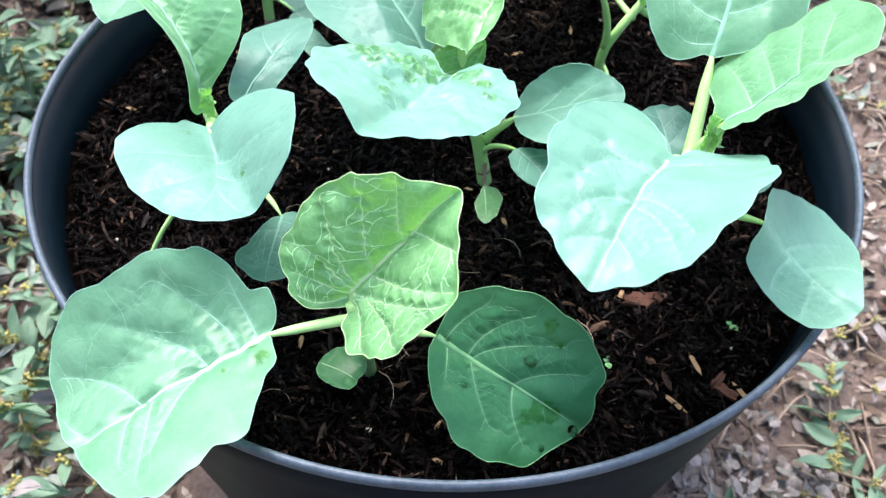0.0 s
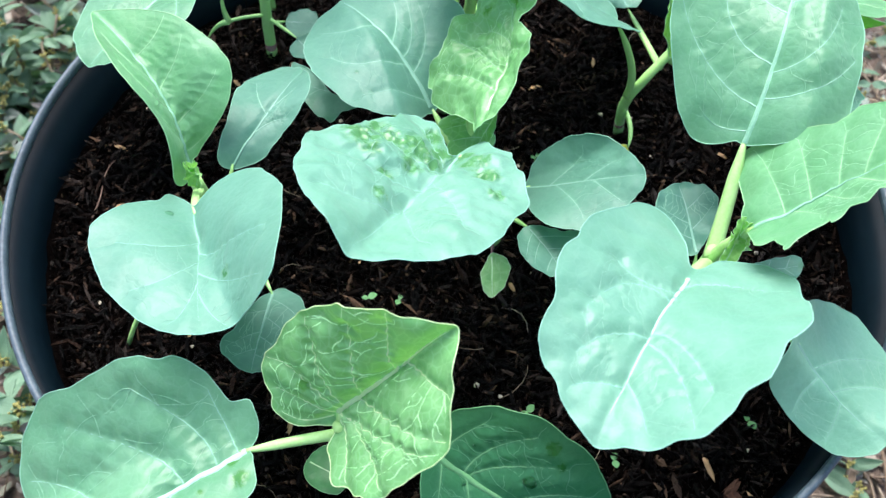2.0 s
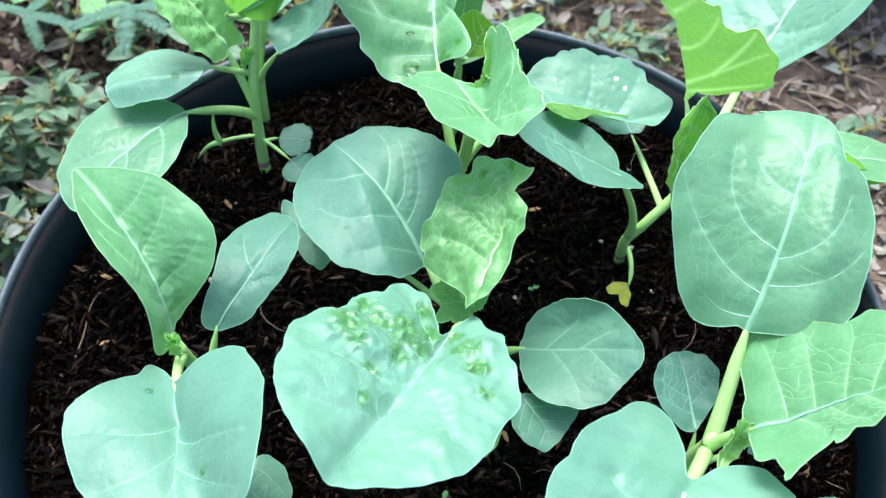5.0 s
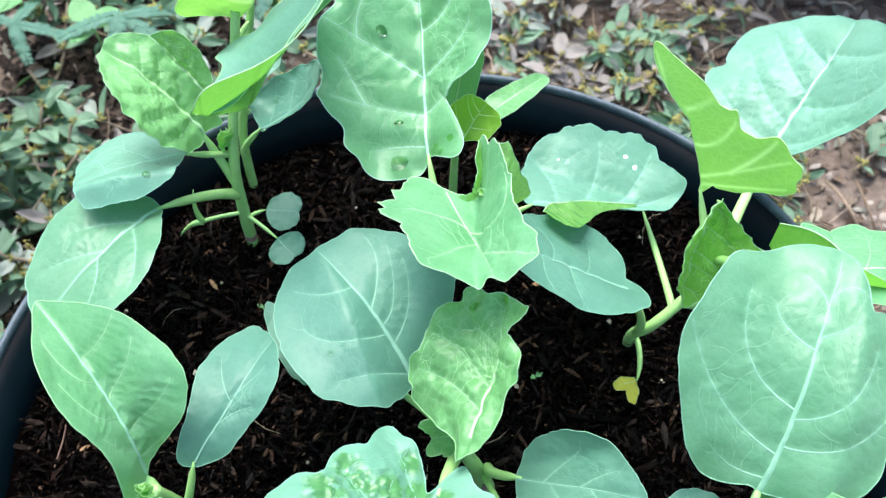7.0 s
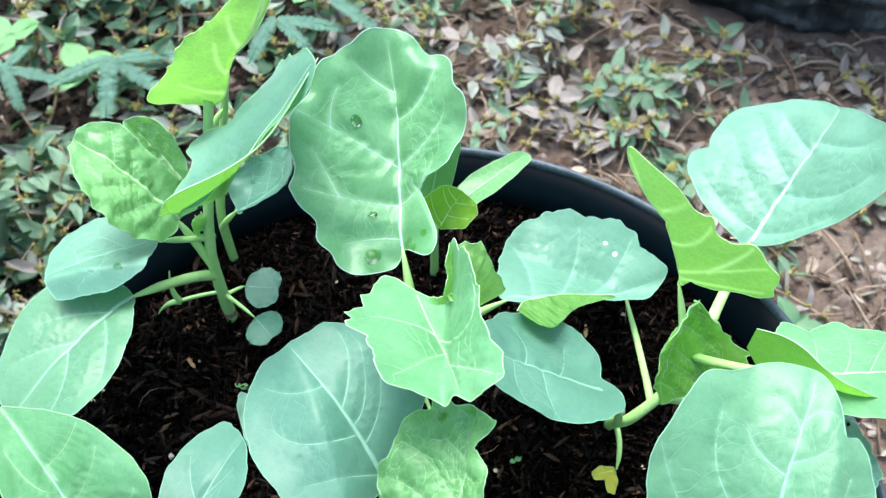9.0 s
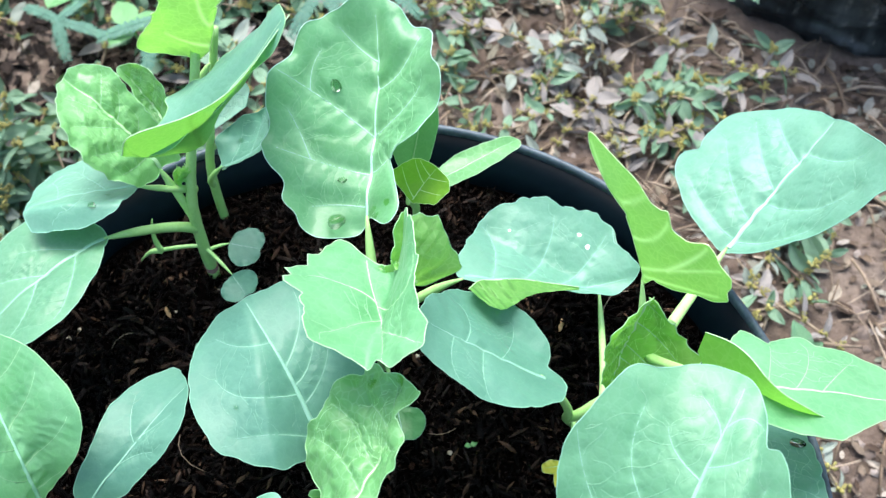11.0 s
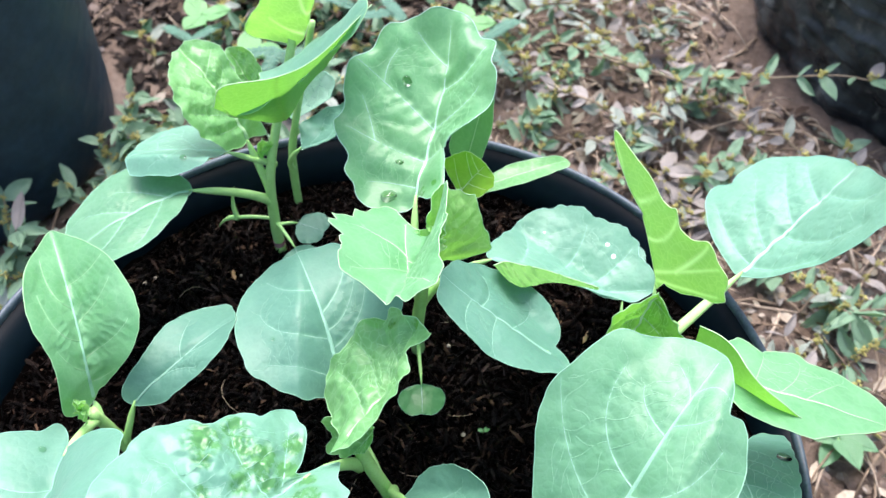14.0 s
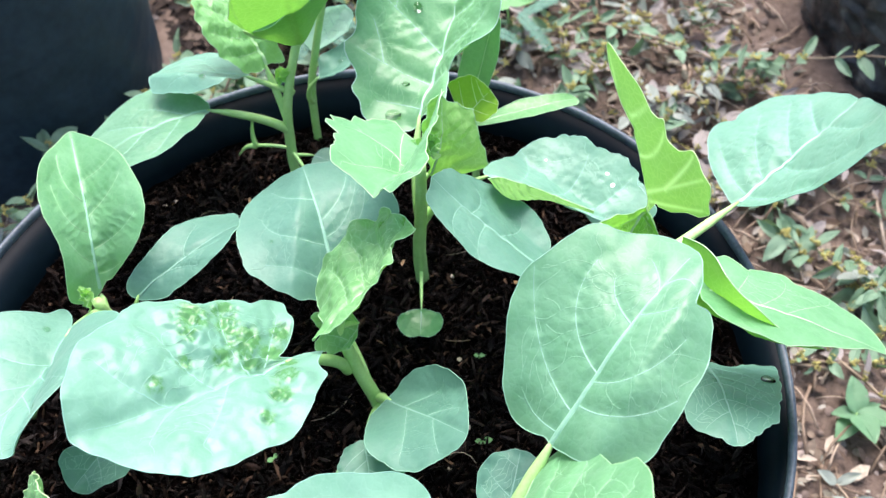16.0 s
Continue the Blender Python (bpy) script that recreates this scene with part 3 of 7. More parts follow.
class Blade:
    """The surface of one leaf, in lengths of the leaf: x from base to tip, y across, with its bend, fold, veins' puckers and ruffled edge."""

    def __init__(self, at, turn, length, bend, centre, base, tip, radii, seed, pucker, ruffle, crinkle, veins, drawn=(), bumps=(), patches=()):
        self.bumps, self.patches = bumps, patches
        self.m = pose(*at, *turn)
        self.up = self.m.to_3x3() @ Vector((0, 0, 1))
        self.length, self.bend, self.centre = length, bend, centre
        self.base, self.tip, self.radii, self.seed = base, tip, radii, seed
        self.pucker, self.ruffle, self.crinkle, self.veins = pucker, ruffle, crinkle, veins
        self.curves = [self.vein(v) for v in drawn] or self.spread(veins)
        self.net = self.cross_veins() if self.curves and length > 0.03 else []
        self.marks = np.array([q for line in self.curves for q in line[::2]]) if self.curves else None
        self.small_marks = np.array([q for line in self.net for q in line[::2]]) if self.net else None

    def vein(self, v):
        """A curve through three points of the blade: on the rib, midway, near the edge."""
        x0, y0, x1, y1, x2, y2 = v
        gap = self.off_rib(x0, y0)
        if abs(gap) < 0.2:
            y0, y1 = y0 - gap, y1 - 0.6 * gap
        mx, my = 2 * x1 - (x0 + x2) / 2, 2 * y1 - (y0 + y2) / 2
        return [(x0 * (1 - s) ** 2 + mx * 2 * s * (1 - s) + x2 * s * s, y0 * (1 - s) ** 2 + my * 2 * s * (1 - s) + y2 * s * s) for s in (i / 16 for i in range(17))]

    def spread(self, veins):
        """Side veins at uneven steps along the rib, bending towards the tip."""
        rng, out = random.Random(self.seed * 7 + 1), []
        (bx, by), (tx, ty) = self.base, self.tip
        step = (tx - bx) / (veins + 0.6)
        for side in (-1, 1):
            for i in range(veins):
                x0, slope = bx + step * (i + 0.35 + rng.uniform(-0.22, 0.22) + (0.3 if side > 0 else 0)), rng.uniform(0.3, 0.6)
                line = []
                for j in range(30):
                    o = j * 0.02
                    x = x0 + slope * o + 0.75 * o * o
                    y = by + (ty - by) * (x - bx) / max(tx - bx, 1e-3) + side * o
                    if self.inside(x, y) > 0.93:
                        break
                    line.append((x, y))
                if len(line) > 3:
                    out.append(line)
        return out

    def wander(self, a, b, sway, rng, n=7):
        """A short crooked line from a to b."""
        (ax, ay), (bx, by) = a, b
        nx, ny = -(by - ay), bx - ax
        k1, k2 = rng.uniform(-sway, sway), rng.uniform(-sway, sway)
        return [(ax + (bx - ax) * s + nx * (k1 * math.sin(math.pi * s) + 0.6 * k2 * math.sin(2 * math.pi * s)), ay + (by - ay) * s + ny * (k1 * math.sin(math.pi * s) + 0.6 * k2 * math.sin(2 * math.pi * s))) for s in (i / (n - 1) for i in range(n))]

    def cross_veins(self):
        """The net of small veins: crooked links between neighbouring side veins, with twigs in the meshes, and forks towards the edge."""
        rng, out = random.Random(self.seed * 13 + 5), []
        for side in (-1, 1):
            row = sorted((line for line in self.curves if self.off_rib(*line[-1]) * side > 0), key=lambda line: line[0][0])
            for i, line in enumerate(row):
                n = len(line)
                ex, ey = line[-1]
                dx, dy = ex - line[-4][0], ey - line[-4][1]
                for turn_by in (-0.75 + rng.uniform(-0.2, 0.2), 0.65 + rng.uniform(-0.2, 0.2)):
                    c, s = math.cos(turn_by), math.sin(turn_by)
                    q = rng.uniform(0.9, 1.5)
                    start = line[-1 if turn_by > 0 else -4]
                    out.append(self.wander(start, (start[0] + q * (dx * c - dy * s), start[1] + q * (dx * s + dy * c)), 0.2, rng))
                if i + 1 == len(row):
                    continue
                other = row[i + 1]
                m = len(other)
                for f in (0.30, 0.52, 0.72, 0.92):
                    f += rng.uniform(-0.06, 0.06)
                    a, b = line[min(n - 1, int(f * n))], other[min(m - 1, max(1, int((f - rng.uniform(0.04, 0.2)) * m)))]
                    if math.hypot(a[0] - b[0], a[1] - b[1]) > 0.45:
                        continue
                    link = self.wander(a, b, 0.16, rng, 9)
                    out.append(link)
                    k = rng.randrange(3, 6)
                    px, py = link[k]
                    tx, ty = line[min(n - 1, int(f * n) + 3)] if rng.random() < 0.5 else other[min(m - 1, int(f * m) + 2)]
                    out.append(self.wander((px, py), (px + 0.6 * (tx - px), py + 0.6 * (ty - py)), 0.15, rng))
        return out

    def edge(self, a):
        return max(0.02, wavy(self.radii, a))

    def off_rib(self, x, y):
        (bx, by), (tx, ty) = self.base, self.tip
        return y - by - (ty - by) * (x - bx) / max(tx - bx, 1e-3)

    def height(self, x, y, rim=0.0):
        a, b, c, d = self.bend
        h = a * x * x + b * x * y + c * y * y + d * (math.sqrt(y * y + 0.0016) - 0.04)
        o = abs(self.off_rib(x, y))
        inner = 1 - rim ** 6
        if self.pucker and self.marks is not None:
            gap = ((self.marks - (x, y)) ** 2).sum(1).min()
            h -= self.pucker * 0.019 * math.exp(-gap / 0.0026) * inner
            if self.small_marks is not None:
                gap = min(gap, ((self.small_marks - (x, y)) ** 2).sum(1).min())
                h -= min(self.pucker, 0.9) * 0.0075 * math.exp(-gap / 0.0005) * inner
        h -= self.pucker * 0.022 * math.exp(-(o / 0.04) ** 2)
        s = self.seed
        h += 0.013 * noise.noise((x * 3.1 + s * 3, y * 3.1, s))
        h += self.crinkle * (0.018 * noise.noise((x * 9 + s, y * 9, s * 0.7)) + 0.007 * noise.noise((x * 20, y * 20 + s, s)))
        for u, v, r, up in self.bumps:
            h += up * math.exp(-((x - u) ** 2 + (y - v) ** 2) / (r * r))
        if self.patches:
            h += self.worn(x, y) * 0.030 * min(1.0, 2 * self.crinkle) * noise.noise((x * 32 + s, y * 32, s))
        h += self.ruffle * rim ** 3 * 0.10 * noise.noise((x * 6.5 + s, y * 6.5 - s, 0.5 + s))
        return h

    def worn(self, x, y):
        return max([math.exp(-((x - u) ** 2 + (y - v) ** 2) / (r * r)) for u, v, r in self.patches], default=0.0)

    def place(self, x, y, rim=0.0, lift=0.0):
        l = self.length
        return self.m @ Vector((x * l, y * l, self.height(x, y, rim) * l + lift))

    def inside(self, x, y):
        dx, dy = x - self.centre[0], y - self.centre[1]
        return math.hypot(dx, dy) / self.edge(math.atan2(dy, dx))

    def ridge(self, line, widths, flat=0.34, limit=0.985):
        """Verts and faces of a vein: a low rounded ridge that lies in the blade along the line."""
        pts, wid = [], []
        for (x, y), w in zip(line, widths):
            r = self.inside(x, y)
            if r > limit:
                if pts:
                    break
                continue
            pts.append(self.place(x, y, min(1.0, r)))
            wid.append(w)
        n = len(pts)
        if n < 3:
            return [], []
        verts, faces, sides = [], [], 8
        for i, p in enumerate(pts):
            d = (pts[min(i + 1, n - 1)] - pts[max(i - 1, 0)]).normalized()
            side = d.cross(self.up)
            side = side.normalized() if side.length > 1e-6 else d.orthogonal().normalized()
            high = side.cross(d)
            tall = max(flat * wid[i], 0.00007)
            for k in range(sides):
                g = 2 * math.pi * k / sides
                verts.append(p + side * (wid[i] * math.cos(g)) + high * (tall * math.sin(g)))
        for i in range(n - 1):
            for k in range(sides):
                l = (k + 1) % sides
                faces.append((i * sides + k, i * sides + l, (i + 1) * sides + l, (i + 1) * sides + k))
        return verts, faces


def scalloped(a, count, depth, seed):
    """How far a toothed edge stands out at the angle a: rounded lobes between notches, or points between hollows where depth is negative."""
    p = a * count / (2 * math.pi) + 0.55 * noise.noise((math.cos(a) * 2.2, math.sin(a) * 2.2, seed * 0.9)) + 0.2 * noise.noise((math.cos(a) * 7, math.sin(a) * 7, seed * 1.9))
    size = 0.35 + 1.3 * (0.5 + noise.noise((math.cos(a) * 3.3, math.sin(a) * 3.3, seed * 2.7)))
    lobe = abs(math.sin(math.pi * p)) ** 0.75
    return abs(depth) * size * ((lobe - 0.65) if depth > 0 else (0.45 - lobe))


def leaf(plant, at, turn, length, bend, centre, base, tip, radii, look_of=None, vein=None, label="", joint=None, sag=0.0, thick=0.0021, seed=1,
         pucker=1.0, ruffle=0.5, crinkle=0.3, veins=6, scallop=(0, 0.0), stalk=None, rib_size=1.0, side=None, drawn=(), bumps=(), patches=(), net=1.0, lobes=1.0, fine=0):
    """One leaf of a plant: blade, midrib, side veins with their net, pale margin and leaf stalk."""
    blade = Blade(at, turn, length, bend, centre, base, tip, radii, seed, pucker, ruffle, crinkle, veins, drawn, bumps, patches)
    flat = [centre]
    SIDES, RINGS = (264, 44) if length > 0.045 else (132, 22)
    cx, cy = centre
    verts, faces = [blade.place(cx, cy)], []
    reach = []
    for k in range(SIDES):
        a = 2 * math.pi * k / SIDES
        out = lobes * (0.022 * noise.noise((math.cos(a) * 5, math.sin(a) * 5, seed * 1.3)) + 0.010 * noise.noise((math.cos(a) * 13, math.sin(a) * 13, seed * 2.1)))
        if scallop[0]:
            out += scalloped(a, *scallop, seed)
        reach.append((math.cos(a), math.sin(a), blade.edge(a), out))
    for i in range(1, RINGS + 1):
        f = (i / RINGS) ** 0.85
        for ca, sa, r, out in reach:
            r *= f * (1 + f ** 8 * out)
            x, y = cx + r * ca, cy + r * sa
            verts.append(blade.place(x, y, f))
            flat.append((x, y))
    faces += [(0, 1 + k, 1 + (k + 1) % SIDES) for k in range(SIDES)]
    for i in range(RINGS - 1):
        for k in range(SIDES):
            l = (k + 1) % SIDES
            a, b = 1 + i * SIDES, 1 + (i + 1) * SIDES
            faces.append((a + k, b + k, b + l, a + l))
    me = mesh_of("leaf", verts, faces, look_of)
    if patches:
        me.attributes.new("rubbed", "FLOAT", "POINT").data.foreach_set("value", [blade.worn(x, y) for x, y in flat])
    if fine:
        spots, near = np.array(flat), np.zeros(len(flat))
        for line in [*blade.curves, [(base[0] + (tip[0] - base[0]) * s, base[1] + (tip[1] - base[1]) * s) for s in (i / 30 for i in range(30))]]:
            for j, ((ax, ay), (ex, ey)) in enumerate(zip(line, line[1:])):
                dx, dy = ex - ax, ey - ay
                s = np.clip(((spots[:, 0] - ax) * dx + (spots[:, 1] - ay) * dy) / (dx * dx + dy * dy + 1e-9), 0, 1)
                gap = (spots[:, 0] - ax - s * dx) ** 2 + (spots[:, 1] - ay - s * dy) ** 2
                near = np.maximum(near, (1.0 if look_of == YOUNG else 0.6) * fine * (1 - 0.55 * j / len(line)) * np.exp(-gap / (0.016 - 0.006 * j / len(line)) ** 2))
        me.attributes.new("vein", "FLOAT", "POINT").data.foreach_set("value", near)
    ob = part("leaf", me, plant, label)
    blade.ob = ob
    part("leaf_margin", mesh_of("leaf_margin", *tube(verts[-SIDES:], min(0.00021, 0.005 * length), 5, True), side or SIDE_OF.get(vein, vein)), ob)
    (bx, by), (tx, ty) = base, tip
    wide = (min(0.0017, 0.022 * length) if length > 0.03 else 0.018 * length) * rib_size
    steps = [i / 29 * 0.98 for i in range(30)]
    rib = blade.ridge([(bx + (tx - bx) * s, by + (ty - by) * s + 0.006 * math.sin(7 * s + seed)) for s in steps], [wide * (0.09 + 0.91 * (1 - s) ** 1.15) for s in steps], 0.5, 0.99 if length > 0.03 else 0.9)
    if rib[0]:
        part("midrib", mesh_of("midrib", *rib, vein), ob)
    side_skin = side or SIDE_OF.get(vein, vein)
    w = max(0.00026, wide * 0.24)
    for line in blade.curves if look_of != YOUNG else ():
        n = len(line)
        strip = blade.ridge(line, [w * (0.32 + 0.68 * (1 - j / n) ** 1.1) for j in range(n)])
        if strip[0]:
            part("side_vein", mesh_of("side_vein", *strip, side_skin), ob)
    if net and blade.net and look_of != YOUNG:
        mesh = mesh_of("vein_net", *joined([blade.ridge(line, [(0.00019 if net < 1.5 else 0.00028) * (1 - 0.35 * j / len(line)) for j in range(len(line))], 0.4, 0.96) for line in blade.net]), look_of)
        mesh.attributes.new("vein", "FLOAT", "POINT").data.foreach_set("value", [min(1.0, 0.40 * net)] * len(mesh.vertices))
        tagged(part("vein_net", mesh, ob), kind="stuff")
    if joint is not None:
        end = blade.place(bx, by)
        start = Vector(joint)
        way = (blade.place(bx + 0.06, by) - end).normalized()
        mid = (start + end) / 2 - way * (end - start).length * 0.18 + Vector((0, 0, sag))
        pts = arc(start, mid, end + way * length * 0.03, 12)
        part("leaf_stalk", mesh_of("leaf_stalk", *tube(pts, [thick * (1.15 - 0.35 * i / 12) * (1.0, 0.85, 0.6, 0.3)[max(0, i - 9)] for i in range(13)], 10), stalk or STEM), ob)
    return blade


def folded_half(blade, rim, keel, skin=UNDER):
    """The half of a folded leaf that turns its underside out, between its rim and the fold."""
    top, low = through_points(rim, 6), through_points(keel, 6)
    n, rows, verts, faces = 40, 7, [], []
    for i in range(n):
        s = i / (n - 1)
        a, b = top[round(s * (len(top) - 1))], low[round(s * (len(low) - 1))]
        for j in range(rows):
            q = j / (rows - 1)
            verts.append(a.lerp(b, q) + Vector((0, -0.0012, 0.0004)) * math.sin(math.pi * q) * math.sin(math.pi * s) + Vector((0, 0, 0.0008)) * noise.noise((s * 14, q * 3, blade.seed)))
    for i in range(n - 1):
        for j in range(rows - 1):
            faces.append((i * rows + j, (i + 1) * rows + j, (i + 1) * rows + j + 1, i * rows + j + 1))
    half = part("folded_half", mesh_of("folded_half", verts, faces, skin), blade.ob, "bright yellow-green underside of the folded half")
    part("leaf_margin", mesh_of("leaf_margin", *tube(top, 0.00026, 5), SIDE_FRESH), half)


def seedling(label, stem, thick=0.0034, name="kale_seedling", foot=None):
    plant = tagged(new(name), label, "seedling", "seedlings in the pot")
    x, y, z = stem[0]
    pts = through_points(stem, 7)
    n = len(pts)
    me = mesh_of("stem", *tube([p for p in pts], [thick * (1.05 - 0.35 * i / (n - 1)) * (1 + 0.08 * noise.noise((i * 0.9, x * 50, y * 50))) for i in range(n)], 12), STEM)
    part("stem", me, plant)
    if foot:
        part("stem_foot", mesh_of("stem_foot", *tube([pts[0] - Vector((0, 0, 0.004)), pts[0] * 0.75 + pts[3] * 0.25, pts[3]], [thick * 0.75, thick * 0.9, thick * 1.04], 12), STEM_RED), plant, "reddish purple foot of the stem")
    return plant


def water_drop(blade, u, v, radius, skin=WATER):
    """A bead of water that rests on a leaf."""
    n, rows, verts, faces = 14, 6, [], []
    a = blade.place(u, v)
    e1 = (blade.place(u + 0.01, v) - a).normalized()
    up = e1.cross(blade.place(u, v + 0.01) - a).normalized()
    e2 = up.cross(e1)
    for i in range(rows + 1):
        f = i / rows * math.pi * 0.5
        for k in range(n):
            g = 2 * math.pi * k / n
            r = radius * math.sin(f) * (1 + 0.10 * math.sin(2 * g + u * 40) + 0.06 * math.sin(3 * g + v * 60))
            verts.append(e1 * (r * math.cos(g)) + e2 * (r * math.sin(g)) + up * (radius * 0.42 * math.cos(f) - 0.0001))
    for i in range(rows):
        for k in range(n):
            l = (k + 1) % n
            faces.append((i * n + k, (i + 1) * n + k, (i + 1) * n + l, i * n + l))
    faces.append(tuple(rows * n + k for k in range(n))[::-1])
    ob = tagged(new("water_drop", mesh_of("water_drop", verts, faces, skin)), "bead of water resting on a leaf", "water drop", "water drops on the leaves")
    ob.location = a


# ---- the seedlings in the pot ----
plant_front = seedling("kale seedling with pale, light green and dark wet leaves", [(-0.004, -0.128, -0.047), (-0.002, -0.138, -0.01), (-0.003, -0.147, 0.03)], 0.0034)
leaf(plant_front, (-0.0684, -0.1722, 0.0118), (-14.4, 19.2, -151.7), 0.0885, (-0.225, 0.381, 0.122, 0.418), (-0.028, 0.112), (-0.409, 0.076), (0.441, 0.293),
     (0.586, 0.557, 0.535, 0.518, 0.504, 0.494, 0.49, 0.491, 0.492, 0.493, 0.499, 0.512, 0.53, 0.541, 0.556, 0.56, 0.555, 0.568, 0.538, 0.502, 0.491, 0.468, 0.451, 0.471, 0.49, 0.49, 0.469, 0.448, 0.43, 0.419, 0.412, 0.409, 0.431, 0.435, 0.423, 0.414, 0.408, 0.397, 0.441, 0.477, 0.497, 0.504, 0.452, 0.458, 0.472, 0.489, 0.499, 0.509, 0.511, 0.487, 0.487, 0.498, 0.497, 0.499, 0.495, 0.493, 0.496, 0.503, 0.514, 0.529, 0.565, 0.603, 0.631, 0.646, 0.654, 0.664, 0.665, 0.665, 0.66, 0.648, 0.634, 0.611),
     drawn=((-0.282, 0.057, -0.227, -0.093, -0.057, -0.278), (-0.146, 0.067, -0.022, -0.073, 0.290, -0.241), (0.139, 0.128, 0.320, -0.034, 0.543, -0.101), (0.383, 0.232, 0.466, 0.162, 0.540, 0.105), (-0.101, 0.121, -0.007, 0.250, 0.081, 0.461), (0.094, 0.160, 0.111, 0.346, 0.132, 0.563), (0.199, 0.175, 0.210, 0.326, 0.206, 0.474), (-0.374, 0.059, -0.353, -0.064, -0.345, -0.188),), patches=((-0.382, 0.188, 0.041), (-0.351, 0.108, 0.025), (-0.223, 0.195, 0.018),), bumps=((-0.234, -0.124, 0.092, -0.023), (-0.087, -0.093, 0.071, 0.015), (-0.24, 0.194, 0.051, -0.013), (-0.332, 0.289, 0.046, 0.01), (0.061, 0.15, 0.081, 0.015), (0.278, -0.174, 0.097, 0.013), (-0.418, -0.086, 0.046, -0.015), (-0.196, -0.254, 0.076, 0.015), (0.221, -0.026, 0.071, -0.013),), veins=5, look_of=WAXY, vein=VEIN_PALE, label="broad pale mint waxy leaf with a white midrib", fine=0.5, rib_size=0.85, joint=(0, -0.143, 0.018), seed=1, pucker=1.1, ruffle=0.3, crinkle=0.2, lobes=0.35, net=0.7)
leaf(plant_front, (0.0205, -0.1381, 0.0668), (31.8, -51.8, 26.3), 0.0587, (-0.056, 0.165, -0.588, 0.773), (-0.233, 0.058), (-0.710, 0.079), (0.333, 0.051),
     (0.592, 0.581, 0.56, 0.533, 0.511, 0.511, 0.526, 0.509, 0.49, 0.485, 0.484, 0.488, 0.505, 0.501, 0.499, 0.5, 0.512, 0.528, 0.536, 0.556, 0.574, 0.581, 0.603, 0.622, 0.632, 0.659, 0.689, 0.748, 0.785, 0.799, 0.808, 0.773, 0.795, 0.788, 0.78, 0.699, 0.614, 0.552, 0.641, 0.646, 0.643, 0.656, 0.658, 0.636, 0.619, 0.614, 0.596, 0.601, 0.595, 0.585, 0.564, 0.539, 0.534, 0.529, 0.526, 0.527, 0.537, 0.555, 0.568, 0.581, 0.592, 0.577, 0.561, 0.552, 0.545, 0.543, 0.547, 0.553, 0.561, 0.571, 0.574, 0.579),
     drawn=((-0.465, 0.120, -0.302, 0.241, 0.012, 0.465), (-0.151, 0.097, 0.009, 0.210, 0.208, 0.303), (-0.633, 0.113, -0.494, 0.346, -0.297, 0.577), (-0.679, 0.100, -0.659, 0.377, -0.776, 0.573), (-0.730, 0.084, -0.799, 0.256, -0.890, 0.403), (-0.773, 0.071, -0.916, 0.155, -0.968, 0.270), (-0.511, 0.087, -0.313, -0.136, 0.038, -0.417), (-0.721, -0.005, -0.413, -0.249, -0.087, -0.427), (-0.704, -0.035, -0.553, -0.238, -0.497, -0.415), (-0.742, -0.012, -0.718, -0.156, -0.741, -0.293), (-0.056, 0.064, 0.067, -0.108, 0.182, -0.252),), patches=((-0.681, 0.307, 0.046),), veins=5, look_of=FRESH, vein=VEIN_THIN, side=VEIN_THIN, label="fresh light green leaf with raised veins", fine=0.95, rib_size=1.1, joint=(-0.002, -0.145, 0.027), seed=2, pucker=2.2, ruffle=0.6, crinkle=0.5, lobes=0.35, net=2.4)
blade_c = leaf(plant_front, (0.0574, -0.1438, 0.0005), (39.3, 27.9, -10.7), 0.0707, (-0.19, -0.088, 0.224, 0.171), (0.028, -0.009), (-0.466, -0.057), (0.507, 0.003),
     (0.534, 0.541, 0.539, 0.526, 0.515, 0.503, 0.513, 0.533, 0.538, 0.526, 0.515, 0.503, 0.497, 0.497, 0.498, 0.492, 0.49, 0.482, 0.475, 0.478, 0.487, 0.499, 0.508, 0.514, 0.514, 0.516, 0.525, 0.542, 0.547, 0.551, 0.554, 0.563, 0.56, 0.532, 0.51, 0.494, 0.482, 0.475, 0.475, 0.477, 0.467, 0.461, 0.451, 0.444, 0.439, 0.437, 0.431, 0.424, 0.412, 0.406, 0.416, 0.427, 0.436, 0.437, 0.43, 0.428, 0.435, 0.441, 0.444, 0.436, 0.439, 0.451, 0.465, 0.48, 0.484, 0.478, 0.472, 0.469, 0.473, 0.483, 0.501, 0.517),
     drawn=((-0.384, 0.002, -0.379, 0.129, -0.335, 0.264), (-0.231, 0.026, -0.218, 0.203, -0.091, 0.368), (-0.200, 0.025, -0.100, 0.169, 0.157, 0.325), (0.074, 0.010, 0.154, 0.133, 0.329, 0.243), (-0.367, -0.056, -0.313, -0.133, -0.267, -0.208), (-0.213, 0.002, -0.075, -0.146, 0.085, -0.277), (0.078, -0.009, 0.155, -0.139, 0.314, -0.256),), patches=((0.006, 0.372, 0.048), (0.113, 0.313, 0.037), (0.278, -0.044, 0.084), (0.243, -0.114, 0.061), (0.353, -0.032, 0.058),), fine=0.45, look_of=DARK, vein=VEIN_DARK, label="dark green wet leaf with beads of water", joint=(-0.001, -0.142, 0.008), seed=3, pucker=0.8, ruffle=0.2, crinkle=0.1, lobes=0.35, net=0.9)
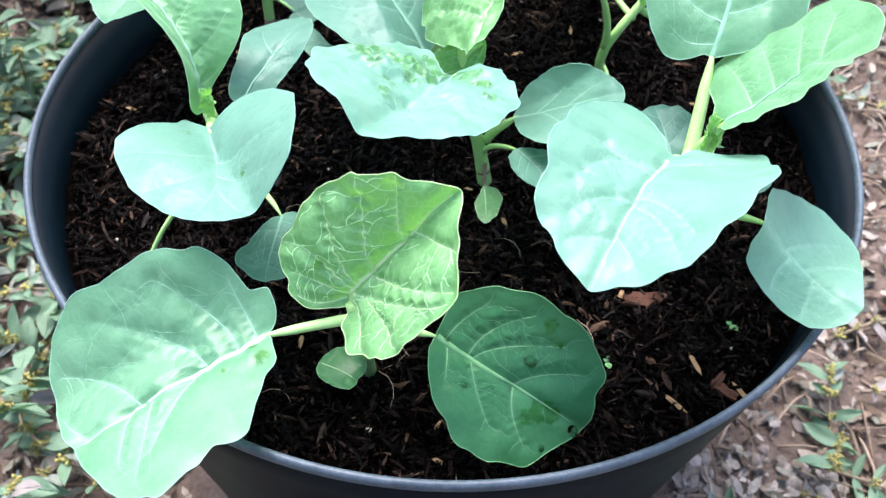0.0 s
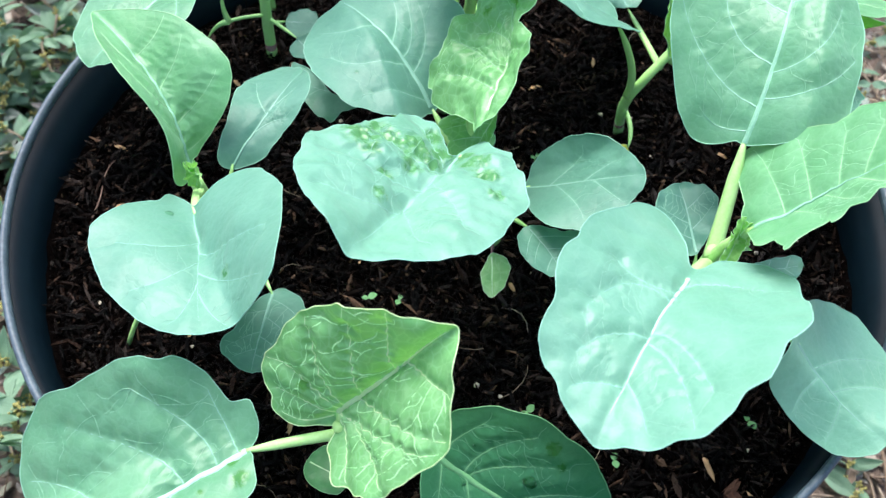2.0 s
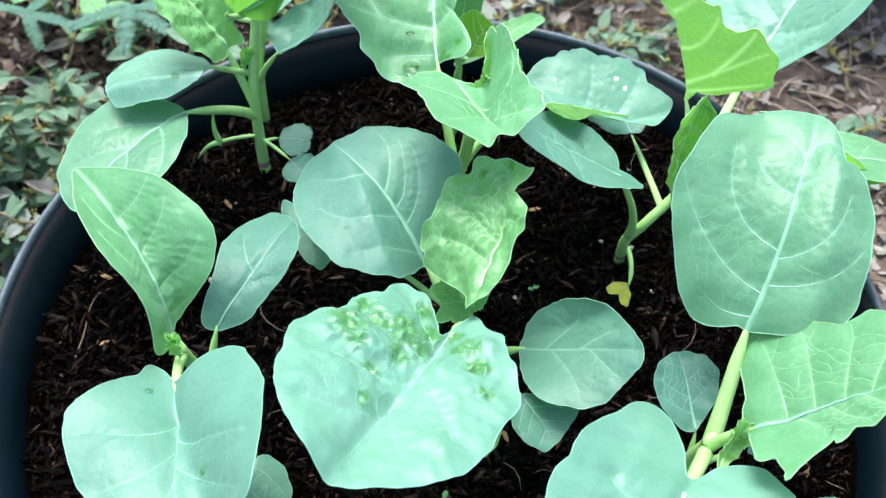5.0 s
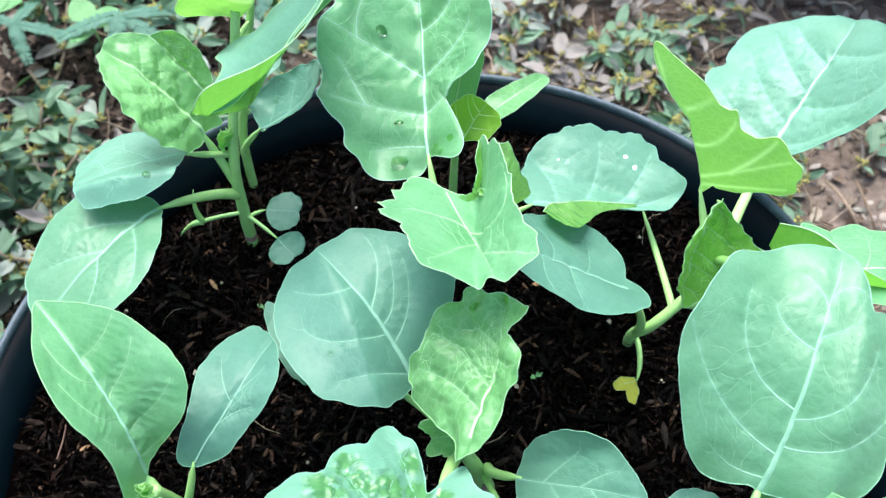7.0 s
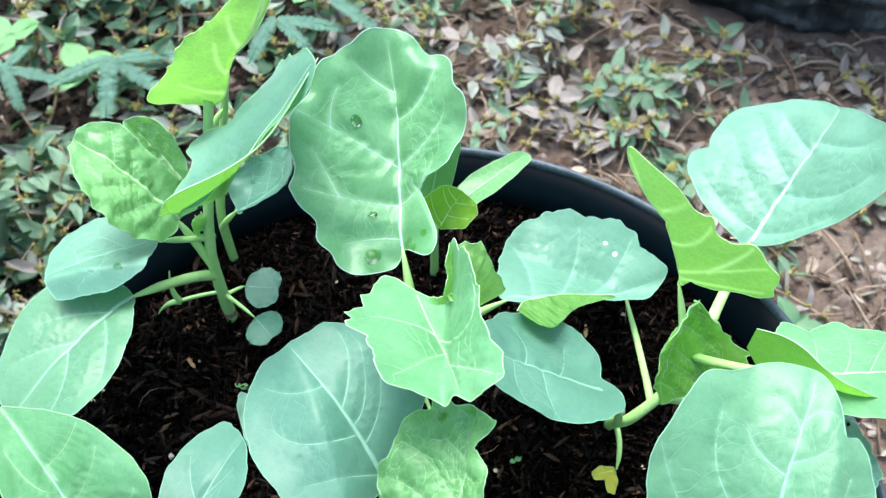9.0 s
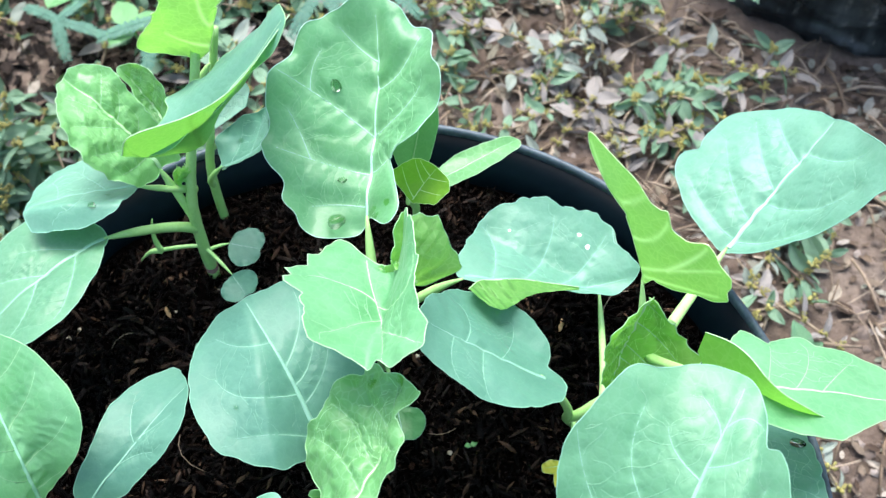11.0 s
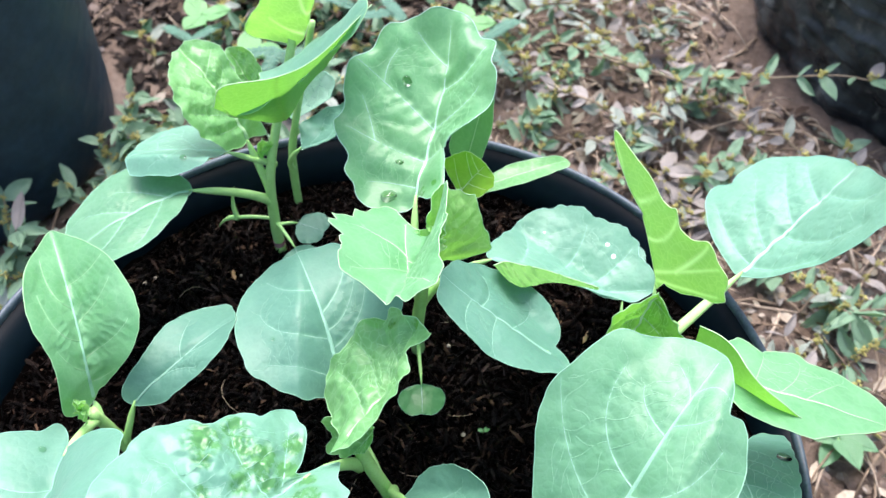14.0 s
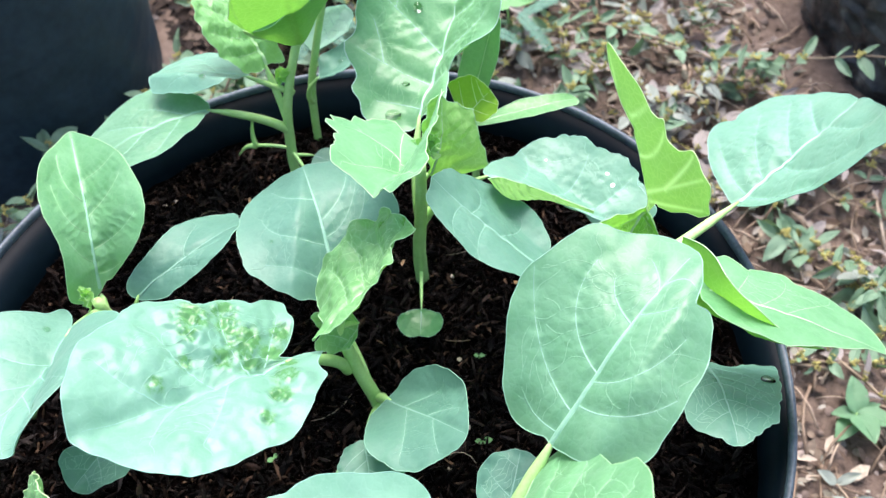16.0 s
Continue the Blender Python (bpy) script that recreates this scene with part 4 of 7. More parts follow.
leaf(plant_front, (-0.01, -0.1455, -0.02), (-0, -0, -15.3), 0.0194, (-0.3, 0, 0.5, 0), (-0.027, 0.053), (-0.5, -0), (0.5, 0),
     (0.403, 0.426, 0.474, 0.511, 0.523, 0.52, 0.513, 0.506, 0.502, 0.5, 0.502, 0.506, 0.513, 0.522, 0.533, 0.543, 0.552, 0.558, 0.56, 0.558, 0.552, 0.543, 0.533, 0.522, 0.513, 0.506, 0.502, 0.5, 0.502, 0.506, 0.513, 0.52, 0.523, 0.511, 0.474, 0.426),
     veins=0, look_of=SEED, vein=SIDE_FRESH, side=SIDE_MID, label="small smooth seed leaf", joint=(-0.004, -0.133, -0.03), seed=4, thick=0.0011, pucker=0)
plant_left = seedling("kale seedling with a pale heart-shaped leaf and a light upright leaf", [(-0.088, -0.055, -0.047), (-0.092, -0.057, 0), (-0.095, -0.06, 0.03)], 0.0034)
blade_f = leaf(plant_left, (-0.0624, -0.1105, 0.0468), (17.6, -14.1, -48.2), 0.0629, (-0.031, 0.482, -0.928, 0.958), (-0.154, -0.046), (-0.620, 0.044), (0.362, -0.166),
     (0.603, 0.594, 0.625, 0.683, 0.739, 0.786, 0.802, 0.776, 0.752, 0.725, 0.705, 0.687, 0.667, 0.652, 0.644, 0.643, 0.647, 0.654, 0.647, 0.645, 0.647, 0.647, 0.653, 0.663, 0.685, 0.687, 0.677, 0.651, 0.628, 0.599, 0.573, 0.543, 0.515, 0.507, 0.546, 0.659, 0.723, 0.631, 0.623, 0.613, 0.603, 0.597, 0.597, 0.6, 0.598, 0.598, 0.581, 0.567, 0.549, 0.533, 0.517, 0.506, 0.498, 0.493, 0.492, 0.491, 0.485, 0.483, 0.484, 0.488, 0.492, 0.501, 0.513, 0.523, 0.538, 0.558, 0.569, 0.585, 0.594, 0.602, 0.606, 0.609),
     drawn=((-0.355, -0.039, -0.302, -0.191, -0.414, -0.390), (-0.151, -0.070, -0.041, -0.227, -0.043, -0.430), (0.027, -0.102, 0.212, -0.211, 0.289, -0.316), (-0.243, -0.051, -0.045, 0.149, 0.145, 0.420), (-0.051, -0.081, 0.126, 0.040, 0.435, 0.262), (0.127, -0.117, 0.304, -0.100, 0.423, -0.054),), patches=((0.096, 0.07, 0.043),), bumps=((-0.27, -0.274, 0.142, 0.018), (-0.027, -0.449, 0.142, -0.014), (-0.029, 0.276, 0.128, 0.021), (0.095, 0.018, 0.128, 0.014), (0.202, -0.261, 0.106, -0.014), (-0.381, -0.009, 0.05, -0.018),), veins=5, look_of=FROST, vein=SIDE_BLOOM, side=SIDE_BLOOM, label="pale mint heart-shaped leaf with a waxy bloom", fine=0.2, rib_size=0.2, joint=(-0.094, -0.061, 0.024), seed=5, pucker=0.5, ruffle=0.15, crinkle=0.25, lobes=0.35, net=0.35)
leaf(plant_left, (-0.0537, -0.1021, -0.0015), (-0, -0, -81.2), 0.0397, (-0.25, 0.1, 0.2, 0.15), (0.001, 0.023), (-0.5, 0), (0.5, -0),
     (0.493, 0.485, 0.468, 0.455, 0.436, 0.432, 0.433, 0.433, 0.448, 0.455, 0.454, 0.467, 0.467, 0.472, 0.494, 0.51, 0.522, 0.552, 0.538, 0.455, 0.379, 0.32, 0.284, 0.262, 0.25, 0.246, 0.25, 0.263, 0.285, 0.336, 0.428, 0.471, 0.468, 0.468, 0.478, 0.478),
     veins=4, look_of=GLAUCOUS, vein=VEIN_SOFT, label="grey-green waxy leaf with pale veins", joint=(-0.088, -0.058, -0.012), seed=6, pucker=0.4, thick=0.0015, scallop=(9, 0.02))
leaf(plant_left, (-0.105, -0.0421, 0.0457), (6.3, -54.8, 148.3), 0.0724, (-1.007, 0.642, -0.892, 1.302), (0.207, 0.021), (-0.338, 0.114), (0.650, -0.020),
     (0.456, 0.44, 0.427, 0.424, 0.414, 0.402, 0.381, 0.359, 0.337, 0.317, 0.3, 0.281, 0.266, 0.255, 0.243, 0.231, 0.223, 0.216, 0.213, 0.211, 0.212, 0.214, 0.218, 0.223, 0.235, 0.25, 0.269, 0.3, 0.346, 0.423, 0.523, 0.554, 0.555, 0.54, 0.507, 0.451, 0.446, 0.415, 0.386, 0.364, 0.346, 0.333, 0.323, 0.314, 0.309, 0.306, 0.304, 0.303, 0.304, 0.307, 0.312, 0.314, 0.319, 0.327, 0.333, 0.338, 0.346, 0.353, 0.356, 0.362, 0.371, 0.383, 0.398, 0.41, 0.417, 0.424, 0.428, 0.435, 0.438, 0.444, 0.453, 0.465),
     drawn=((-0.093, 0.068, -0.005, 0.131, 0.131, 0.181), (0.092, 0.034, 0.225, 0.128, 0.437, 0.174), (0.272, 0.009, 0.414, 0.086, 0.576, 0.098), (-0.170, 0.080, -0.179, 0.004, -0.129, -0.068), (-0.016, 0.058, 0.030, -0.077, 0.167, -0.241), (0.172, 0.020, 0.267, -0.111, 0.398, -0.230), (0.379, -0.015, 0.427, -0.124, 0.514, -0.234),), veins=7, look_of=PALE, vein=SIDE_WAXY, side=SIDE_MID, label="fresh light green leaf with raised veins", fine=0.4, rib_size=0.8, joint=(-0.095, -0.059, 0.02), seed=7, pucker=0.9, ruffle=0.3, crinkle=0.2, lobes=0.35, net=0.0)
leaf(plant_left, (-0.0748, -0.0229, 0.0334), (-4, -18.6, 100.6), 0.0562, (-0.787, -0.739, 0.25, 0.121), (0.06, 0.1), (-0.402, 0.268), (0.532, -0.114),
     (0.58, 0.517, 0.468, 0.41, 0.364, 0.333, 0.29, 0.263, 0.248, 0.242, 0.243, 0.253, 0.272, 0.32, 0.405, 0.511, 0.492, 0.442, 0.385, 0.339, 0.288, 0.257, 0.239, 0.232, 0.233, 0.242, 0.259, 0.279, 0.304, 0.344, 0.387, 0.427, 0.464, 0.495, 0.531, 0.546),
     drawn=((-0.135, 0.206, -0.024, 0.082, 0.035, -0.08), (0.059, 0.161, 0.21, 0.223, 0.369, 0.233), (0.111, 0.152, 0.232, 0.009, 0.31, -0.111),), veins=5, look_of=GLAUCOUS, vein=VEIN_SOFT, label="grey-green waxy leaf with pale veins", joint=(-0.09, -0.056, 0), seed=8, pucker=0.5, ruffle=0.2, thick=0.0017, scallop=(8, 0.012), net=0.35, rib_size=0.5)
plant_back_left = seedling("tall kale seedling with crinkled light green top leaves", [(-0.127, 0.085, -0.047), (-0.128, 0.087, -0.01), (-0.13, 0.096, 0.025), (-0.1315, 0.128, 0.083)], 0.0031, foot=True)
leaf(plant_back_left, (-0.1622, 0.0245, 0.0332), (12.2, 4.5, -106.8), 0.0692, (-0.306, 0.236, -0.502, 0.29), (0.011, 0.04), (-0.489, 0.091), (0.516, 0.005),
     (0.505, 0.503, 0.504, 0.491, 0.492, 0.488, 0.484, 0.455, 0.439, 0.422, 0.417, 0.407, 0.411, 0.407, 0.411, 0.429, 0.449, 0.485, 0.507, 0.518, 0.501, 0.496, 0.505, 0.514, 0.508, 0.482, 0.467, 0.456, 0.441, 0.44, 0.446, 0.461, 0.478, 0.477, 0.491, 0.5),
     drawn=((-0.315, 0.078, -0.196, -0.074, -0.029, -0.227), (-0.054, 0.088, 0.078, -0.046, 0.244, -0.196), (-0.267, 0.083, -0.103, 0.31, 0.093, 0.421), (0.014, 0.084, 0.157, 0.231, 0.364, 0.289),), veins=5, look_of=WAXY, vein=SIDE_WAXY, label="long pale green leaf hanging over the pot wall", fine=0.42, rib_size=0.8, joint=(-0.129, 0.088, 0), seed=9, pucker=0.5, ruffle=0.2, crinkle=0.15, thick=0.0024, scallop=(9, 0.012), net=0.35)
blade_o2 = leaf(plant_back_left, (-0.1522, 0.0564, 0.0508), (3, 3.3, -155.5), 0.0484, (-0.289, -0.231, 0.463, -0.837), (0.142, -0.253), (-0.349, -0.406), (0.603, -0.078),
     (0.503, 0.5, 0.5, 0.514, 0.529, 0.535, 0.488, 0.46, 0.441, 0.435, 0.443, 0.449, 0.462, 0.488, 0.508, 0.535, 0.496, 0.476, 0.47, 0.485, 0.517, 0.52, 0.54, 0.512, 0.499, 0.5, 0.504, 0.524, 0.518, 0.506, 0.507, 0.514, 0.539, 0.545, 0.552, 0.522),
     drawn=((-0.073, -0.459, 0.092, -0.538, 0.31, -0.603), (0.098, -0.322, 0.076, -0.063, 0.219, 0.054), (0.325, -0.204, 0.437, -0.421, 0.528, -0.454),), veins=5, look_of=BLOOM, vein=SIDE_BLOOM, side=SIDE_BLOOM, label="broad pale mint waxy leaf with a white midrib", rib_size=0.7, joint=(-0.13, 0.098, 0.02), seed=10, pucker=0.5, ruffle=0.2, thick=0.0017, scallop=(8, 0.014))
leaf(plant_back_left, (-0.1551, 0.0946, 0.0652), (-2.4, -41.5, -174.4), 0.0553, (-0.538, 0.597, -0.043, 0.332), (-0.041, 0.034), (-0.517, 0.088), (0.486, -0.06),
     (0.516, 0.503, 0.489, 0.49, 0.496, 0.495, 0.495, 0.483, 0.487, 0.485, 0.472, 0.473, 0.478, 0.488, 0.513, 0.509, 0.521, 0.495, 0.508, 0.563, 0.423, 0.337, 0.278, 0.245, 0.232, 0.227, 0.229, 0.238, 0.253, 0.278, 0.323, 0.425, 0.504, 0.545, 0.553, 0.531),
     drawn=((-0.268, 0.101, -0.153, 0.254, 0.005, 0.426), (-0.111, 0.059, 0.054, 0.178, 0.23, 0.302), (0.057, 0.004, 0.222, 0.053, 0.38, 0.092), (-0.201, 0.079, -0.174, -0.036, -0.101, -0.112), (-0.026, 0.034, 0.03, -0.086, 0.106, -0.192), (0.138, -0.027, 0.211, -0.139, 0.273, -0.236), (-0.37, 0.118, -0.336, 0.253, -0.267, 0.385),), veins=7, look_of=CRISP, vein=SIDE_FRESH, side=SIDE_MID, label="crinkled bright light green leaf with a toothed edge", joint=(-0.13, 0.09, 0.008), seed=11, pucker=1.4, ruffle=0.5, crinkle=1, scallop=(17, -0.045), net=0.5)
leaf(plant_back_left, (-0.1592, 0.1152, 0.0529), (-39.1, -34.9, 160.8), 0.0368, (0.3, 0.2, 0.4, 0.3), (-0.029, -0.056), (-0.5, -0), (0.5, -0),
     (0.488, 0.496, 0.276, 0.219, 0.186, 0.167, 0.155, 0.149, 0.148, 0.151, 0.16, 0.172, 0.187, 0.211, 0.251, 0.323, 0.391, 0.448, 0.472, 0.48, 0.43, 0.373, 0.333, 0.31, 0.297, 0.295, 0.301, 0.303, 0.307, 0.321, 0.347, 0.367, 0.392, 0.434, 0.444, 0.458),
     veins=5, look_of=FRESH, vein=SIDE_FRESH, side=SIDE_MID, label="small crinkled light green leaf", joint=(-0.131, 0.11, 0.045), seed=12, pucker=1.2, ruffle=0.6, crinkle=1, thick=0.0014)
leaf(plant_back_left, (-0.1112, 0.1286, 0.1128), (95, -66.8, 6), 0.086, (-0.15, 0.1, 0.6, 0.0), (-0.035, 0.069), (-0.5, 0), (0.5, 0),
     (0.5, 0.409, 0.309, 0.26, 0.234, 0.219, 0.212, 0.211, 0.211, 0.212, 0.22, 0.235, 0.262, 0.319, 0.421, 0.57, 0.565, 0.468, 0.425, 0.327, 0.121, 0.075, 0.059, 0.049, 0.044, 0.04, 0.039, 0.038, 0.039, 0.04, 0.044, 0.05, 0.059, 0.077, 0.113, 0.55),
     drawn=((-0.26, 0.041, -0.331, 0.132, -0.305, 0.228), (-0.102, 0.064, -0.097, 0.11, 0.071, 0.133), (0.093, 0.046, 0.169, 0.099, 0.283, 0.117),), look_of=YOUNG, vein=VEIN_THIN, side=VEIN_THIN, label="young yellow-green leaf seen against the light", fine=1, joint=(-0.131, 0.124, 0.07), seed=13, pucker=0.08, ruffle=0.4, thick=0.0014, scallop=(12, -0.08), net=1.8)
blade_o6 = leaf(plant_back_left, (-0.1054, 0.1053, 0.1019), (-14.3, -35, 44.6), 0.1067, (0.321, -0.059, -1.004, -0.221), (0.015, -0.058), (-0.421, -0.092), (0.455, -0.102),
     (0.41, 0.368, 0.349, 0.342, 0.345, 0.359, 0.388, 0.205, 0.183, 0.169, 0.163, 0.181, 0.261, 0.458, 0.349, 0.289, 0.253, 0.281, 0.376, 0.366, 0.247, 0.097, 0.077, 0.065, 0.058, 0.053, 0.051, 0.051, 0.052, 0.054, 0.06, 0.071, 0.09, 0.129, 0.234, 0.408),
     veins=0, look_of=BLOOM, vein=SIDE_FRESH, side=SIDE_MID, label="long light green leaf folded along its midrib", rib_size=0.5, joint=(-0.131, 0.112, 0.05), seed=14, pucker=0.4, ruffle=0.3, crinkle=0.3, thick=0.0016, scallop=(14, -0.03), net=1.3)
leaf(plant_back_left, (-0.1135, 0.0999, -0.025), (0, -0, 12.8), 0.0201, (0, 0, 0, 0), (0.007, -0.002), (-0.5, 0), (0.5, 0),
     (0.345, 0.365, 0.41, 0.455, 0.487, 0.51, 0.529, 0.545, 0.556, 0.56, 0.556, 0.545, 0.529, 0.511, 0.494, 0.48, 0.469, 0.462, 0.46, 0.462, 0.469, 0.48, 0.494, 0.511, 0.529, 0.545, 0.556, 0.56, 0.556, 0.545, 0.529, 0.51, 0.487, 0.455, 0.41, 0.365),
     veins=0, look_of=GLAUCOUS, vein=VEIN_SOFT, label="small smooth seed leaf", joint=(-0.127, 0.086, -0.018), seed=15, thick=0.001, pucker=0)
leaf(plant_back_left, (-0.1024, 0.0768, -0.02), (9.7, 5.8, -30.4), 0.0155, (0.2, 0, 0.5, 0), (0.03, 0.011), (-0.5, 0), (0.5, 0),
     (0.346, 0.369, 0.423, 0.476, 0.516, 0.547, 0.574, 0.597, 0.614, 0.62, 0.614, 0.597, 0.574, 0.549, 0.525, 0.506, 0.492, 0.483, 0.48, 0.483, 0.492, 0.506, 0.525, 0.549, 0.574, 0.597, 0.614, 0.62, 0.614, 0.597, 0.574, 0.547, 0.516, 0.476, 0.423, 0.369),
     veins=0, look_of=GLAUCOUS, vein=VEIN_SOFT, label="small smooth two-lobed seed leaf", joint=(-0.127, 0.086, -0.014), seed=16, thick=0.001, pucker=0)
plant_behind = seedling("thin kale seedling close behind the tall one", [(-0.138, 0.114, -0.047), (-0.139, 0.118, 0), (-0.135, 0.123, 0.03), (-0.131, 0.131, 0.060), (-0.128, 0.140, 0.088)], 0.0024)
blade_o7 = leaf(plant_behind, (-0.1197, 0.1296, 0.0266), (-2.5, -29.7, 55), 0.0411, (0.716, -0.013, 0.507, 0.243), (0.126, -0.282), (-0.401, -0.189), (0.724, -0.508),
     (0.492, 0.457, 0.439, 0.436, 0.446, 0.431, 0.427, 0.436, 0.46, 0.503, 0.529, 0.551, 0.594, 0.64, 0.608, 0.572, 0.544, 0.533, 0.336, 0.226, 0.174, 0.151, 0.141, 0.136, 0.136, 0.139, 0.148, 0.163, 0.187, 0.229, 0.305, 0.762, 0.765, 0.66, 0.596, 0.55),
     veins=4, look_of=GLAUCOUS, vein=VEIN_SOFT, label="grey-green waxy leaf with pale veins", joint=(-0.138, 0.116, -0.005), seed=17, pucker=0.4, thick=0.0016)
leaf(plant_behind, (-0.1346, 0.1372, 0.0361), (31.1, -46.6, 64.3), 0.0319, (0.5, 0.1, 0.4, 0.3), (0.03, 0.016), (-0.5, -0), (0.5, 0),
     (0.48, 0.412, 0.371, 0.347, 0.335, 0.32, 0.313, 0.315, 0.328, 0.352, 0.394, 0.412, 0.44, 0.488, 0.568, 0.579, 0.548, 0.537, 0.541, 0.441, 0.355, 0.304, 0.274, 0.256, 0.246, 0.244, 0.249, 0.262, 0.287, 0.327, 0.394, 0.442, 0.479, 0.539, 0.542, 0.504),
     veins=4, look_of=MINT, vein=VEIN_PALE, side=SIDE_BLOOM, label="broad pale mint waxy leaf with a white midrib", joint=(-0.134, 0.122, 0.02), seed=18, pucker=0.4, thick=0.0014)
plant_centre_back = seedling("kale seedling with one large upright leaf and small folded top leaves", [(-0.026, 0.079, -0.047), (-0.021, 0.074, -0.01), (-0.014, 0.071, 0.03), (-0.011, 0.07, 0.062)], 0.0036)
blade_s = leaf(plant_centre_back, (-0.0532, 0.1299, 0.0685), (-11.6, -22.5, 113), 0.1028, (0.282, 0.536, 0.006, 0.578), (0.021, -0.036), (-0.388, -0.036), (0.517, -0.056),
     (0.521, 0.516, 0.494, 0.478, 0.476, 0.464, 0.459, 0.442, 0.424, 0.412, 0.402, 0.395, 0.39, 0.387, 0.385, 0.385, 0.388, 0.389, 0.382, 0.385, 0.398, 0.418, 0.413, 0.411, 0.411, 0.404, 0.41, 0.451, 0.463, 0.47, 0.503, 0.513, 0.507, 0.494, 0.478, 0.456, 0.397, 0.4, 0.426, 0.454, 0.448, 0.376, 0.197, 0.185, 0.178, 0.181, 0.184, 0.2, 0.223, 0.24, 0.256, 0.256, 0.26, 0.268, 0.287, 0.305, 0.321, 0.336, 0.351, 0.362, 0.364, 0.36, 0.373, 0.404, 0.43, 0.444, 0.442, 0.429, 0.451, 0.485, 0.504, 0.516),
     drawn=((-0.186, -0.008, -0.155, 0.127, -0.097, 0.318), (-0.027, -0.005, 0.119, 0.175, 0.201, 0.296), (0.293, -0.018, 0.346, 0.043, 0.417, 0.091), (0.179, -0.029, 0.219, -0.142, 0.362, -0.254), (-0.019, -0.020, 0.048, -0.154, 0.146, -0.266), (-0.175, -0.021, -0.132, -0.113, -0.033, -0.198), (-0.327, -0.028, -0.313, 0.080, -0.325, 0.191), (-0.129, 0.199, -0.020, 0.244, 0.065, 0.281), (0.149, 0.205, 0.230, 0.192, 0.314, 0.155),), patches=((-0.361, -0.074, 0.042), (-0.376, 0.087, 0.033), (-0.324, -0.142, 0.019),), bumps=((0.16, 0.108, 0.089, 0.006), (0.269, -0.138, 0.084, -0.005), (-0.226, 0.118, 0.084, 0.006), (-0.002, 0.206, 0.07, -0.005), (0.072, -0.17, 0.07, 0.006), (0.367, 0.043, 0.07, 0.005),), veins=5, look_of=PALE, vein=VEIN_PALE, side=VEIN_PALE, label="large upright pale green leaf with beads of water", fine=0.9, rib_size=0.5, joint=(-0.018, 0.074, 0.012), seed=19, pucker=0.9, ruffle=0.9, crinkle=0.15, thick=0.0023, lobes=0.35, net=0.55)
blade_v = leaf(plant_centre_back, (0.0401, 0.1259, 0.0244), (-9.1, 7.4, 0.6), 0.0749, (-0.002, -0.076, -0.177, 0.641), (-0.037, -0.081), (-0.466, -0.511), (0.452, 0.15),
     (0.295, 0.407, 0.481, 0.545, 0.492, 0.444, 0.455, 0.446, 0.431, 0.401, 0.405, 0.424, 0.443, 0.466, 0.48, 0.499, 0.507, 0.494, 0.49, 0.495, 0.513, 0.549, 0.591, 0.565, 0.343, 0.264, 0.22, 0.193, 0.177, 0.167, 0.162, 0.163, 0.169, 0.181, 0.202, 0.236),
     drawn=((-0.296, -0.391, -0.372, -0.07, -0.504, 0.049), (-0.151, -0.184, -0.093, 0.091, -0.138, 0.255), (0.038, 0.026, 0.14, 0.169, 0.188, 0.277), (-0.095, -0.127, 0.076, -0.084, 0.212, -0.044),), bumps=((-0.261, 0.026, 0.087, 0.017), (0.006, 0.016, 0.087, -0.013),), veins=5, look_of=BLOOM, vein=SIDE_BLOOM, side=SIDE_BLOOM, label="grey-green waxy leaf with pale veins", rib_size=0.6, fine=0.42, lobes=1.6, joint=(-0.016, 0.073, 0.015), seed=20, pucker=0.6, ruffle=0.2, scallop=(11, 0.04), net=0.45)
leaf(plant_centre_back, (-0.0076, 0.0666, 0.0775), (31.3, -17.8, -73.7), 0.0497, (0.062, -0.894, -0.271, 1.146), (0.35, -0.02), (-0.153, -0.188), (0.949, 0.173),
     (0.554, 0.59, 0.651, 0.729, 0.816, 0.74, 0.597, 0.503, 0.46, 0.462, 0.478, 0.511, 0.543, 0.587, 0.625, 0.67, 0.746, 0.444, 0.471, 0.499, 0.618, 0.833, 0.69, 0.565, 0.484, 0.46, 0.446, 0.435, 0.436, 0.37, 0.369, 0.379, 0.41, 0.473, 0.554, 0.571),
     drawn=((0.259, -0.083, 0.199, -0.199, 0.231, -0.362), (0.414, 0.022, 0.565, -0.089, 0.796, -0.204), (0.292, -0.023, 0.412, 0.31, 0.183, 0.409), (0.573, 0.089, 0.799, 0.359, 0.928, 0.519),), patches=((-0.099, -0.049, 0.06),), veins=5, look_of=PALE, vein=SIDE_FRESH, side=SIDE_FRESH, label="young folded light green leaf", fine=0.4, lobes=2, rib_size=0.32, joint=(-0.012, 0.07, 0.055), seed=21, pucker=0.6, ruffle=0.5, crinkle=0.5, thick=0.0014, scallop=(14, -0.07), net=1.2)
